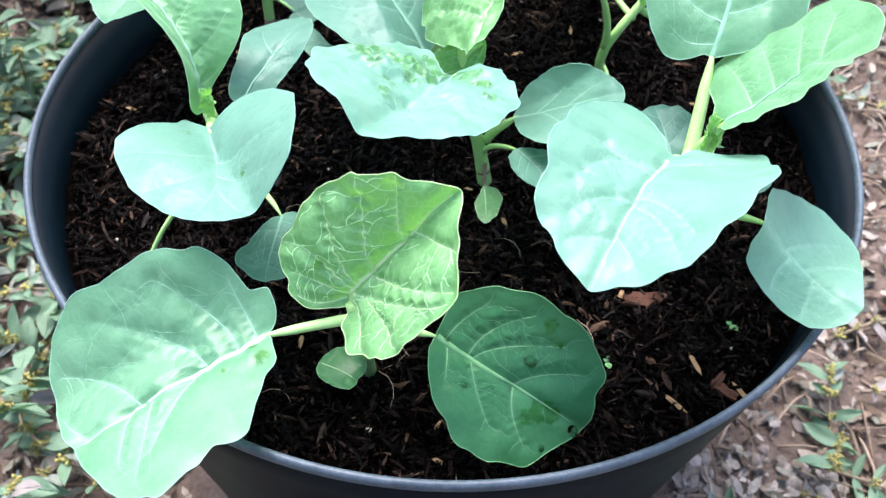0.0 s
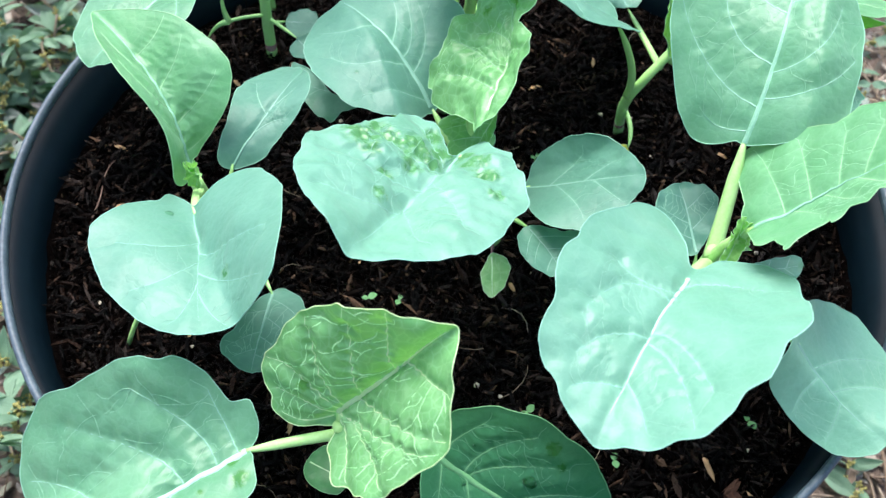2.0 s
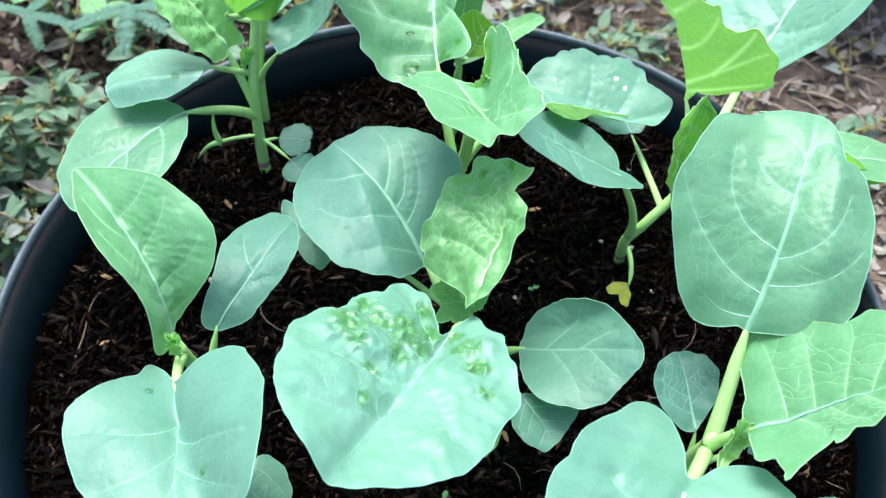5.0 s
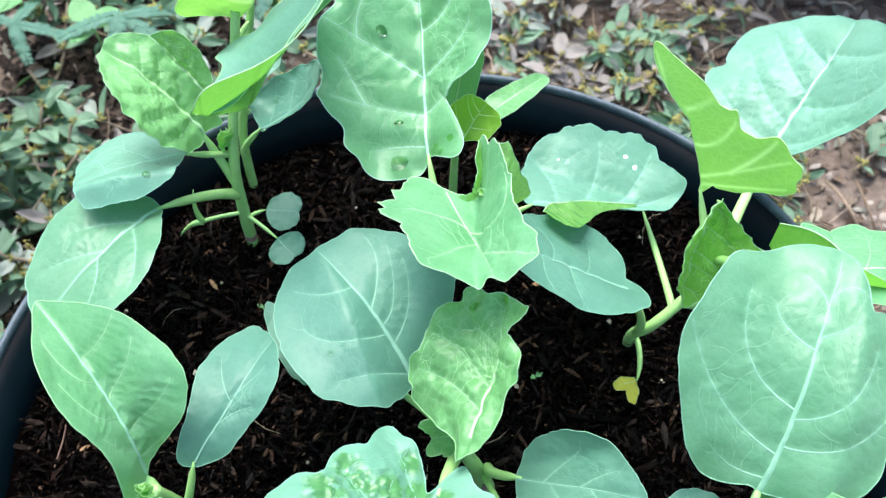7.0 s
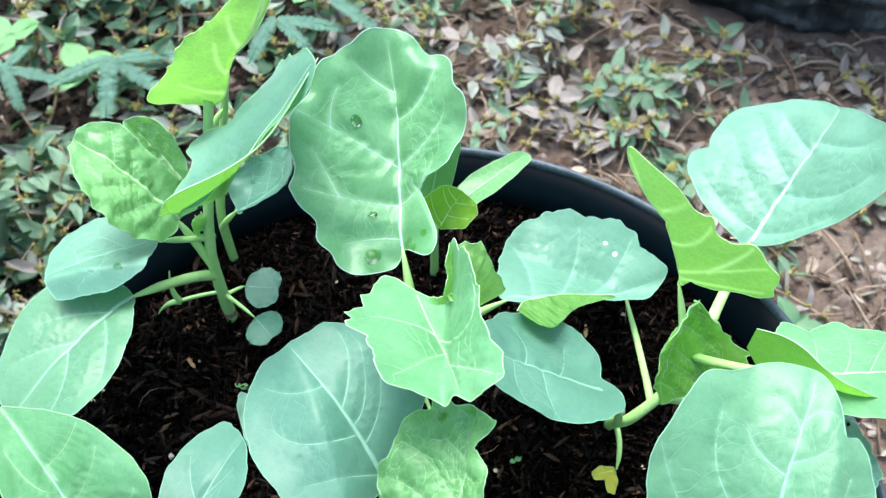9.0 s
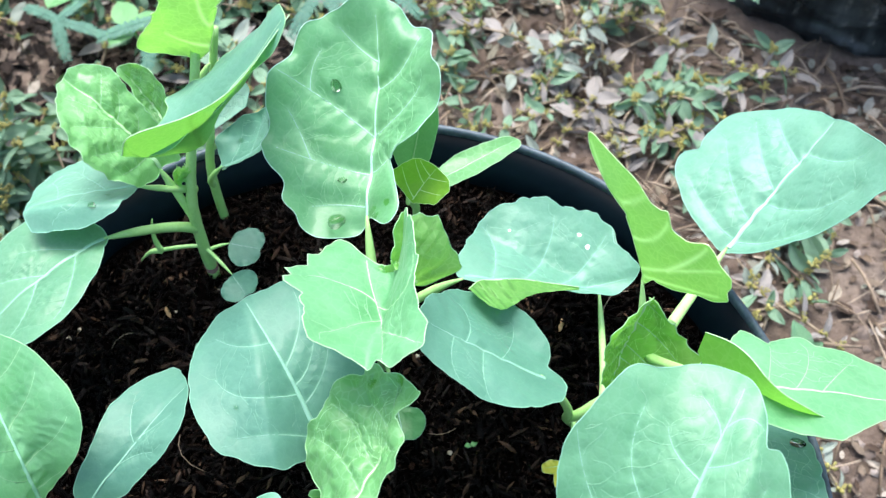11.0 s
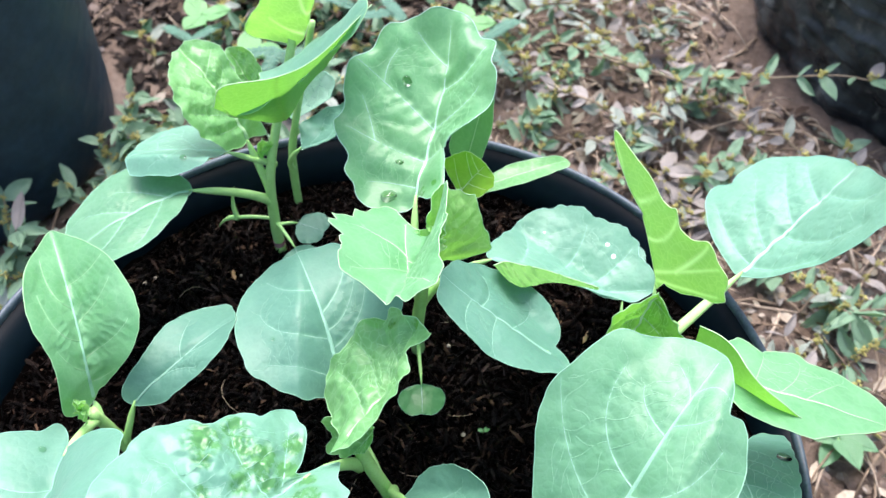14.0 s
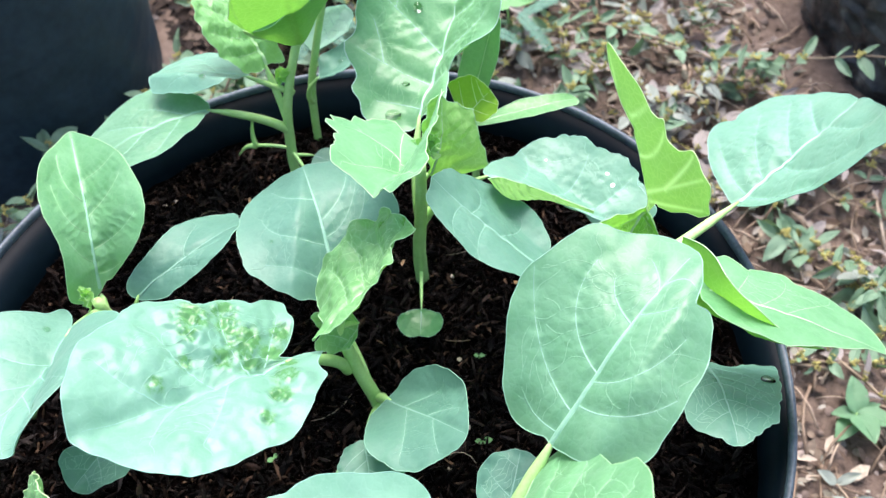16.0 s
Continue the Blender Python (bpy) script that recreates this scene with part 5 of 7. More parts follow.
leaf(plant_centre_back, (-0.0038, 0.0826, 0.0718), (62.2, -60.3, 92.2), 0.0393, (-0.745, 0.277, 0.03, 0.188), (0.017, 0.023), (-0.522, 0.004), (0.507, 0.201),
     (0.397, 0.425, 0.521, 0.543, 0.569, 0.53, 0.511, 0.463, 0.391, 0.348, 0.322, 0.306, 0.298, 0.3, 0.311, 0.334, 0.372, 0.435, 0.541, 0.572, 0.577, 0.572, 0.585, 0.595, 0.616, 0.546, 0.504, 0.44, 0.374, 0.366, 0.375, 0.396, 0.417, 0.416, 0.408, 0.396),
     veins=4, look_of=YOUNG, vein=SIDE_FRESH, side=SIDE_MID, label="young crumpled light green leaf", joint=(-0.012, 0.07, 0.05), seed=22, pucker=1, ruffle=0.6, crinkle=0.9, thick=0.0013, scallop=(10, -0.09), net=1.4)
leaf(plant_centre_back, (-0.0025, 0.0506, -0.0363), (-0, -0, -52.7), 0.0191, (0.3, 0, 0.5, 0), (0.017, -0.005), (-0.5, 0), (0.5, 0),
     (0.35, 0.376, 0.434, 0.49, 0.53, 0.559, 0.582, 0.601, 0.615, 0.62, 0.615, 0.601, 0.582, 0.561, 0.541, 0.523, 0.511, 0.503, 0.5, 0.503, 0.511, 0.523, 0.541, 0.561, 0.582, 0.601, 0.615, 0.62, 0.615, 0.601, 0.582, 0.559, 0.53, 0.49, 0.434, 0.376),
     veins=0, look_of=SEED, vein=VEIN_SOFT, label="small notched seed leaf", joint=(-0.025, 0.078, -0.03), seed=23, thick=0.001, pucker=0.0)
plant_centre = seedling("kale seedling with a broad crumpled pale leaf", [(0.022, 0, -0.047), (0.017, -0.003, -0.015), (0.009, -0.006, 0.02), (0.006, -0.004, 0.048)], 0.0036, foot=True)
leaf(plant_centre, (0.0009, -0.0823, 0.0745), (-8.2, -20.8, -94.9), 0.0953, (-0.094, -0.337, -0.992, 0.578), (-0.144, -0.012), (-0.551, 0.055), (0.387, -0.062),
     (0.511, 0.495, 0.485, 0.48, 0.468, 0.459, 0.453, 0.449, 0.443, 0.438, 0.434, 0.425, 0.414, 0.407, 0.404, 0.395, 0.388, 0.386, 0.389, 0.402, 0.418, 0.428, 0.427, 0.424, 0.424, 0.428, 0.432, 0.435, 0.448, 0.466, 0.491, 0.472, 0.477, 0.514, 0.54, 0.373, 0.433, 0.497, 0.552, 0.573, 0.614, 0.573, 0.498, 0.503, 0.509, 0.485, 0.444, 0.411, 0.418, 0.448, 0.46, 0.461, 0.463, 0.463, 0.461, 0.453, 0.448, 0.442, 0.455, 0.459, 0.465, 0.471, 0.48, 0.485, 0.488, 0.491, 0.497, 0.509, 0.521, 0.524, 0.525, 0.525),
     drawn=((-0.358, 0.004, -0.361, -0.155, -0.429, -0.298), (-0.201, -0.011, -0.135, -0.149, -0.116, -0.311), (-0.003, -0.028, 0.099, -0.138, 0.157, -0.272), (-0.421, 0.033, -0.541, -0.074, -0.643, -0.159), (-0.255, -0.01, -0.117, 0.124, 0.013, 0.225), (-0.052, -0.026, 0.064, 0.032, 0.173, 0.116),), patches=((-0.300, -0.311, 0.092), (-0.451, -0.291, 0.063), (-0.406, -0.203, 0.069), (-0.429, -0.115, 0.092), (-0.608, -0.084, 0.059), (-0.499, -0.025, 0.069), (-0.397, -0.040, 0.063), (-0.303, -0.083, 0.055), (-0.509, 0.070, 0.044), (-0.440, 0.130, 0.061), (-0.352, 0.204, 0.057), (-0.238, 0.275, 0.036), (-0.150, -0.139, 0.040), (0.010, -0.099, 0.040), (-0.231, -0.233, 0.044),), bumps=((-0.147, -0.304, 0.048, -0.014), (-0.164, -0.229, 0.048, -0.021), (-0.192, -0.144, 0.048, -0.024), (-0.271, -0.075, 0.044, -0.027), (-0.421, 0.06, 0.044, -0.024), (-0.37, 0.16, 0.048, -0.021), (-0.298, 0.236, 0.044, -0.014), (-0.25, 0.062, 0.073, 0.027), (-0.491, -0.163, 0.052, 0.017), (-0.321, -0.223, 0.044, 0.017), (-0.473, 0.194, 0.044, 0.017), (0.1, -0.225, 0.101, 0.014), (0.111, -0.027, 0.081, -0.01),), veins=5, look_of=BLOOM, vein=SIDE_BLOOM, side=SIDE_BLOOM, label="broad crumpled pale mint leaf with a waxy bloom", fine=0.2, rib_size=0.3, joint=(0.008, -0.008, 0.008), seed=24, pucker=0.8, ruffle=0.3, crinkle=0.9, thick=0.0026, lobes=0.35, net=0.6)
leaf(plant_centre, (0.0139, 0.0087, 0.0668), (-40.2, 5.1, 122.6), 0.0564, (0.343, 0.354, -0.881, 0.467), (0.022, 0.018), (-0.374, 0.262), (0.331, -0.303),
     (0.483, 0.499, 0.473, 0.456, 0.454, 0.47, 0.477, 0.486, 0.48, 0.479, 0.486, 0.545, 0.584, 0.602, 0.61, 0.568, 0.623, 0.6, 0.581, 0.558, 0.541, 0.526, 0.514, 0.506, 0.503, 0.509, 0.519, 0.548, 0.621, 0.601, 0.574, 0.552, 0.526, 0.491, 0.463, 0.435, 0.413, 0.382, 0.344, 0.325, 0.315, 0.308, 0.307, 0.32, 0.338, 0.342, 0.346, 0.353, 0.352, 0.332, 0.316, 0.304, 0.295, 0.288, 0.285, 0.283, 0.284, 0.287, 0.47, 0.467, 0.467, 0.468, 0.472, 0.479, 0.456, 0.448, 0.47, 0.497, 0.503, 0.509, 0.498, 0.484),
     drawn=((-0.113, 0.180, 0.194, 0.213, 0.377, 0.237), (0.068, 0.064, 0.163, 0.008, 0.291, -0.019), (-0.241, 0.246, 0.034, 0.334, 0.253, 0.482), (-0.001, 0.060, 0.025, -0.003, -0.091, -0.151), (-0.085, 0.158, -0.081, 0.078, -0.067, 0.017), (0.140, -0.050, 0.229, -0.146, 0.305, -0.259),), patches=((0.392, -0.1, 0.051), (0.325, -0.305, 0.036),), veins=5, look_of=FRESH, vein=SIDE_FRESH, side=SIDE_MID, label="crinkled light green upright leaf with a wavy edge", fine=0.5, joint=(0.006, -0.004, 0.045), seed=25, pucker=1.5, ruffle=0.8, crinkle=1, thick=0.0016, lobes=0.35, net=1.3, rib_size=0.6)
leaf(plant_centre, (0.0131, -0.0068, 0.0377), (-15.2, 58.4, -128.3), 0.0227, (0.3, 0.3, 0.5, 0.3), (0.096, -0.136), (-0.5, 0), (0.5, 0),
     (0.59, 0.516, 0.42, 0.358, 0.321, 0.298, 0.287, 0.285, 0.292, 0.309, 0.33, 0.335, 0.351, 0.381, 0.43, 0.513, 0.573, 0.631, 0.68, 0.582, 0.522, 0.487, 0.47, 0.467, 0.48, 0.502, 0.509, 0.534, 0.579, 0.617, 0.516, 0.485, 0.501, 0.536, 0.668, 0.716),
     veins=3, look_of=FRESH, vein=SIDE_FRESH, side=SIDE_MID, label="small crumpled light green leaf", joint=(0.007, -0.005, 0.038), seed=26, pucker=1, ruffle=0.6, crinkle=0.9, thick=0.0012, scallop=(10, 0.12))
blade_j = leaf(plant_centre, (-0.0387, 0.0143, 0.0445), (8.7, -12, 128.8), 0.0645, (-0.407, -0.745, 0.861, -0.67), (0.157, -0.144), (-0.339, -0.309), (0.727, 0.007),
     (0.581, 0.564, 0.568, 0.593, 0.59, 0.583, 0.578, 0.566, 0.571, 0.566, 0.577, 0.572, 0.579, 0.615, 0.591, 0.586, 0.58, 0.59, 0.551, 0.529, 0.517, 0.492, 0.475, 0.47, 0.478, 0.499, 0.526, 0.552, 0.559, 0.548, 0.547, 0.547, 0.553, 0.574, 0.585, 0.616),
     drawn=((0.17, -0.109, 0.434, -0.27, 0.669, -0.311), (-0.07, -0.242, 0.152, -0.417, 0.43, -0.462), (0.004, -0.179, 0.036, 0.12, 0.208, 0.264), (-0.268, -0.269, -0.227, -0.069, -0.19, 0.197), (0.358, -0.035, 0.359, 0.097, 0.483, 0.218), (0.056, -0.176, 0.22, -0.323, 0.542, -0.401),), bumps=((0.513, -0.102, 0.124, -0.01), (0.499, -0.357, 0.104, 0.01), (0.232, -0.446, 0.097, -0.01), (0.173, 0.057, 0.138, 0.008), (0.44, 0.103, 0.104, 0.008),), veins=5, look_of=GLAUCOUS, vein=VEIN_SOFT, label="broad round grey-green leaf with soft pale veins", fine=0.38, rib_size=1, joint=(0.011, -0.004, 0.005), seed=27, pucker=0.45, ruffle=0.15, crinkle=0.08, thick=0.0024, scallop=(11, 0.014), net=0.35)
leaf(plant_centre, (-0.0609, 0.0202, 0.012), (0, -0, 176.7), 0.0368, (0, 0, 0, 0), (0.116, 0.035), (-0.5, 0), (0.5, -0),
     (0.501, 0.445, 0.412, 0.382, 0.36, 0.35, 0.351, 0.364, 0.39, 0.421, 0.44, 0.477, 0.424, 0.373, 0.367, 0.389, 0.42, 0.42, 0.432, 0.004, 0.003, 0.003, 0.003, 0.002, 0.002, 0.002, 0.002, 0.002, 0.002, 0.003, 0.003, 0.004, 0.006, 0.728, 0.709, 0.594),
     veins=4, look_of=GLAUCOUS, vein=VEIN_SOFT, label="grey-green waxy leaf with pale veins", joint=(0.014, -0.003, 0), seed=28, pucker=0.4, thick=0.0015)
leaf(plant_centre, (0.0516, 0.0003, 0.023), (13.5, -36.8, 16.8), 0.0529, (0.327, 0.73, -0.277, 0.63), (0.103, -0.25), (-0.403, -0.085), (0.591, -0.392),
     (0.454, 0.419, 0.4, 0.394, 0.391, 0.399, 0.398, 0.406, 0.413, 0.423, 0.446, 0.479, 0.504, 0.536, 0.561, 0.553, 0.55, 0.499, 0.467, 0.453, 0.453, 0.443, 0.448, 0.453, 0.443, 0.448, 0.457, 0.469, 0.467, 0.47, 0.45, 0.445, 0.464, 0.499, 0.512, 0.487),
     drawn=((-0.205, -0.173, -0.076, -0.069, 0.088, 0.027), (0.076, -0.29, 0.27, -0.213, 0.426, -0.175), (-0.158, -0.19, 0.008, -0.44, 0.062, -0.608), (0.167, -0.322, 0.287, -0.475, 0.364, -0.547),), veins=5, look_of=GLAUCOUS, vein=VEIN_SOFT, label="grey-green waxy leaf with pale veins", fine=0.38, rib_size=0.42, joint=(0.021, -0.002, -0.012), seed=29, pucker=0.4, ruffle=0.2, scallop=(10, 0.014), net=0.35)
leaf(plant_centre, (0.05, -0.04, 0.0131), (0.7, 8, -40.3), 0.0244, (-0.2, 0.1, 0.3, 0.1), (-0.012, 0.017), (-0.5, 0), (0.5, 0),
     (0.45, 0.447, 0.441, 0.445, 0.464, 0.499, 0.559, 0.618, 0.695, 0.529, 0.437, 0.389, 0.379, 0.381, 0.396, 0.424, 0.473, 0.5, 0.528, 0.563, 0.541, 0.537, 0.549, 0.522, 0.509, 0.512, 0.528, 0.503, 0.494, 0.501, 0.508, 0.496, 0.499, 0.519, 0.505, 0.469),
     veins=3, look_of=GLAUCOUS, vein=VEIN_SOFT, label="grey-green waxy leaf with pale veins", joint=(0.02, -0.003, -0.02), seed=30, pucker=0.3, thick=0.0013)
leaf(plant_centre, (0.028, -0.0347, -0.0243), (-0, -0, -74.9), 0.0242, (0, 0, 0, 0), (-0.014, 0.029), (-0.5, 0), (0.5, -0),
     (0.46, 0.393, 0.353, 0.329, 0.306, 0.28, 0.264, 0.258, 0.26, 0.27, 0.291, 0.325, 0.381, 0.404, 0.434, 0.485, 0.487, 0.488, 0.504, 0.455, 0.363, 0.309, 0.277, 0.257, 0.248, 0.246, 0.25, 0.242, 0.242, 0.249, 0.265, 0.292, 0.337, 0.399, 0.431, 0.484),
     look_of=FRESH, vein=VEIN_GREEN, label="small seed leaf browning at one side", joint=(0.021, -0.001, -0.028), seed=31, veins=0, thick=0.001, pucker=0, stalk=STEM_RED)
plant_back_right = seedling("leaning kale seedling with broad leaves reaching over the rim", [(0.069, 0.09, -0.047), (0.068, 0.078, -0.012), (0.074, 0.074, 0.01), (0.088, 0.09, 0.03), (0.094, 0.108, 0.05)], 0.0027, foot=True)
leaf(plant_back_right, (0.0272, 0.0799, 0.0506), (16.5, -24.3, 171.9), 0.0601, (0.176, -0.081, -0.41, 0.606), (-0.083, 0.323), (-0.5, 0.193), (0.442, 0.509),
     (0.515, 0.533, 0.545, 0.536, 0.546, 0.498, 0.455, 0.421, 0.401, 0.385, 0.381, 0.385, 0.387, 0.402, 0.419, 0.436, 0.469, 0.5, 0.551, 0.57, 0.587, 0.476, 0.523, 0.538, 0.522, 0.51, 0.49, 0.485, 0.469, 0.465, 0.469, 0.472, 0.49, 0.478, 0.475, 0.486),
     drawn=((-0.184, 0.346, -0.214, 0.047, -0.121, -0.062), (0.071, 0.408, 0.107, 0.21, 0.225, 0.102), (-0.055, 0.372, -0.123, 0.565, -0.241, 0.666), (0.155, 0.432, 0.11, 0.596, 0.001, 0.699),), veins=5, look_of=GLAUCOUS, vein=VEIN_SOFT, label="grey-green waxy leaf with pale veins", joint=(0.068, 0.074, -0.002), seed=32, pucker=0.5, ruffle=0.2, thick=0.0018, scallop=(10, 0.014), net=0.35, rib_size=0.6)
leaf(plant_back_right, (0.0526, 0.1518, -0.0018), (6.9, -3.8, 118.1), 0.0332, (-0.081, 0.013, 0.228, 0.179), (0.009, 0.112), (-0.433, 0.011), (0.502, 0.067),
     (0.691, 0.628, 0.592, 0.577, 0.58, 0.589, 0.593, 0.617, 0.663, 0.74, 0.86, 0.719, 0.641, 0.595, 0.562, 0.496, 0.456, 0.434, 0.425, 0.427, 0.443, 0.475, 0.466, 0.463, 0.449, 0.433, 0.43, 0.44, 0.447, 0.465, 0.501, 0.561, 0.647, 0.673, 0.723, 0.794),
     veins=3, look_of=GLAUCOUS, vein=VEIN_SOFT, label="grey-green waxy leaf with pale veins", joint=(0.08, 0.08, 0.015), seed=33, pucker=0.3, thick=0.0016)
leaf(plant_back_right, (0.0598, 0.1262, 0.0808), (86.4, -118.9, -15.6), 0.0785, (0.0, 0.0, 0.0, 0.0), (-0.211, -0.230), (-0.507, 0.007), (0.502, -0.003),
     (0.517, 0.588, 0.665, 0.763, 0.709, 0.578, 0.315, 0.28, 0.254, 0.234, 0.219, 0.207, 0.197, 0.19, 0.185, 0.182, 0.18, 0.179, 0.18, 0.182, 0.186, 0.191, 0.2, 0.213, 0.229, 0.25, 0.278, 0.317, 0.391, 0.277, 0.273, 0.264, 0.255, 0.248, 0.243, 0.24, 0.233, 0.229, 0.226, 0.225, 0.226, 0.229, 0.233, 0.24, 0.255, 0.275, 0.301, 0.32, 0.34, 0.36, 0.354, 0.351, 0.36, 0.377, 0.388, 0.398, 0.384, 0.37, 0.367, 0.373, 0.372, 0.363, 0.293, 0.263, 0.261, 0.26, 0.262, 0.283, 0.374, 0.365, 0.372, 0.4),
     drawn=((-0.383, -0.021, -0.289, -0.258, -0.161, -0.563), (-0.102, -0.087, -0.107, -0.221, 0.064, -0.334), (0.097, -0.090, 0.133, -0.182, 0.204, -0.246), (-0.439, -0.013, -0.410, -0.213, -0.360, -0.498), (-0.305, -0.212, -0.143, -0.415, -0.038, -0.516),), look_of=YOUNG, vein=VEIN_THIN, side=VEIN_THIN, label="upright light green leaf glowing against the light", fine=1, joint=(0.088, 0.092, 0.032), seed=34, rib_size=1, pucker=0.1, ruffle=0.12, crinkle=0.08, veins=5, thick=0.0018, lobes=0.35, net=2.2)
leaf(plant_back_right, (0.0818, 0.0933, 0.0453), (-45.3, 54.5, -92), 0.0489, (0.25, 0.2, 0.5, 0.35), (-0.006, 0.025), (-0.5, 0), (0.5, 0),
     (0.531, 0.499, 0.478, 0.496, 0.448, 0.394, 0.401, 0.425, 0.522, 0.517, 0.486, 0.425, 0.389, 0.368, 0.355, 0.354, 0.37, 0.41, 0.475, 0.497, 0.497, 0.488, 0.547, 0.603, 0.548, 0.479, 0.421, 0.384, 0.357, 0.344, 0.341, 0.349, 0.361, 0.385, 0.427, 0.479),
     veins=5, look_of=UNDER, vein=SIDE_FRESH, side=SIDE_MID, label="small crinkled bright green leaf", joint=(0.092, 0.104, 0.046), seed=35, pucker=1.2, ruffle=0.7, crinkle=1, thick=0.0014, scallop=(15, -0.09), net=1.3)
leaf(plant_back_right, (0.115, 0.1816, 0.0527), (-29.2, -27.5, 74.3), 0.0766, (-0.087, -0.524, -0.037, 0.176), (0.033, 0.054), (-0.412, 0.068), (0.526, -0.007),
     (0.493, 0.499, 0.502, 0.505, 0.512, 0.524, 0.533, 0.538, 0.547, 0.56, 0.574, 0.594, 0.62, 0.624, 0.615, 0.587, 0.564, 0.543, 0.526, 0.588, 0.596, 0.584, 0.564, 0.537, 0.515, 0.499, 0.486, 0.473, 0.463, 0.456, 0.448, 0.444, 0.442, 0.443, 0.446, 0.452, 0.447, 0.431, 0.418, 0.408, 0.402, 0.396, 0.387, 0.382, 0.379, 0.38, 0.384, 0.391, 0.402, 0.416, 0.432, 0.451, 0.476, 0.504, 0.534, 0.573, 0.612, 0.66, 0.768, 0.757, 0.713, 0.668, 0.633, 0.597, 0.569, 0.548, 0.532, 0.521, 0.51, 0.5, 0.494, 0.492),
     drawn=((-0.197, 0.048, -0.070, 0.239, 0.157, 0.489), (0.012, 0.067, 0.151, 0.239, 0.338, 0.431), (0.215, 0.042, 0.296, 0.181, 0.408, 0.331), (-0.067, 0.044, 0.004, -0.242, 0.180, -0.429), (-0.338, 0.053, -0.248, -0.142, -0.101, -0.305), (0.281, 0.032, 0.286, -0.201, 0.369, -0.370), (-0.323, 0.071, -0.288, 0.239, -0.167, 0.464),), bumps=((0.026, 0.304, 0.125, 0.021), (-0.024, -0.053, 0.118, -0.017), (0.277, -0.107, 0.125, 0.017), (-0.265, 0.24, 0.097, -0.014),), veins=5, look_of=BLOOM, vein=VEIN_PALE, side=SIDE_BLOOM, label="broad pale mint leaf reaching over the rim", fine=0.45, rib_size=0.75, joint=(0.092, 0.1, 0.04), seed=36, pucker=0.6, ruffle=0.2, crinkle=0.2, thick=0.0024, lobes=0.35, net=0.45)
blade_z = leaf(plant_back_right, (0.1571, 0.0989, 0.0584), (-21.7, 16.1, 24.7), 0.0723, (-0.1, 0.0, 0.0, 0.0), (-0.053, 0.078), (-0.484, 0.039), (0.531, 0.046),
     (0.62, 0.606, 0.583, 0.559, 0.541, 0.512, 0.473, 0.443, 0.419, 0.399, 0.371, 0.35, 0.333, 0.32, 0.315, 0.333, 0.35, 0.354, 0.349, 0.339, 0.331, 0.327, 0.325, 0.326, 0.329, 0.334, 0.466, 0.474, 0.481, 0.481, 0.486, 0.482, 0.478, 0.477, 0.48, 0.486, 0.486, 0.49, 0.498, 0.51, 0.519, 0.511, 0.507, 0.504, 0.478, 0.458, 0.442, 0.431, 0.413, 0.397, 0.386, 0.378, 0.373, 0.371, 0.353, 0.338, 0.327, 0.319, 0.314, 0.311, 0.311, 0.313, 0.318, 0.326, 0.336, 0.35, 0.369, 0.391, 0.419, 0.454, 0.499, 0.606),
     drawn=((-0.348, -0.010, -0.264, 0.193, -0.227, 0.325), (-0.196, -0.075, -0.059, 0.128, 0.001, 0.344), (-0.038, -0.088, 0.145, 0.127, 0.257, 0.293),), veins=5, look_of=PALE, vein=SIDE_FRESH, side=SIDE_MID, label="light green leaf folded along its midrib", joint=(0.09, 0.096, 0.038), seed=37, pucker=0.35, ruffle=0.12, crinkle=0.2, thick=0.0018, lobes=0.35, rib_size=0.45)
blade_aa = leaf(plant_back_right, (0.1508, 0.0606, 0.0321), (-5.6, -12.8, -43.9), 0.0493, (-0.417, 0.147, 0.06, -0.096), (-0.288, 0.202), (-0.915, 0.224), (0.317, 0.05),
     (0.565, 0.497, 0.485, 0.483, 0.441, 0.418, 0.408, 0.409, 0.422, 0.45, 0.498, 0.577, 0.693, 0.895, 1, 0.644, 0.662, 0.949, 0.662, 0.521, 0.44, 0.391, 0.362, 0.347, 0.343, 0.35, 0.368, 0.388, 0.42, 0.474, 0.563, 0.611, 0.609, 0.617, 0.622, 0.607),
     veins=5, look_of=GLAUCOUS, vein=VEIN_SOFT, label="grey-green waxy leaf with pale veins", joint=(0.082, 0.082, 0.02), seed=38, pucker=0.4, ruffle=0.3, thick=0.0018, scallop=(13, 0.045))
leaf(plant_back_right, (0.0708, 0.0586, -0.0242), (-14.5, 8.3, -150.8), 0.0106, (0, 0, 0, 0), (0.039, 0.126), (-0.5, -0), (0.5, -0),
     (0.518, 0.44, 0.319, 0.256, 0.22, 0.198, 0.185, 0.178, 0.621, 0.73, 0.852, 0.731, 0.657, 0.614, 0.593, 0.548, 0.501, 0.475, 0.465, 0.469, 0.489, 0.526, 0.469, 0.429, 0.407, 0.399, 0.403, 0.42, 0.453, 0.467, 0.469, 0.486, 0.52, 0.578, 0.572, 0.536),
     look_of=YELLOW, vein=VEIN_GREEN, label="yellow withered seed leaf on a bent stalk", joint=(0.069, 0.082, -0.02), seed=39, veins=0, thick=0.0013, pucker=0, stalk=STEM)
plant_right = seedling("kale seedling with two very large pale leaves", [(0.108, -0.034, -0.047), (0.11, -0.036, 0), (0.113, -0.04, 0.038)], 0.0038)
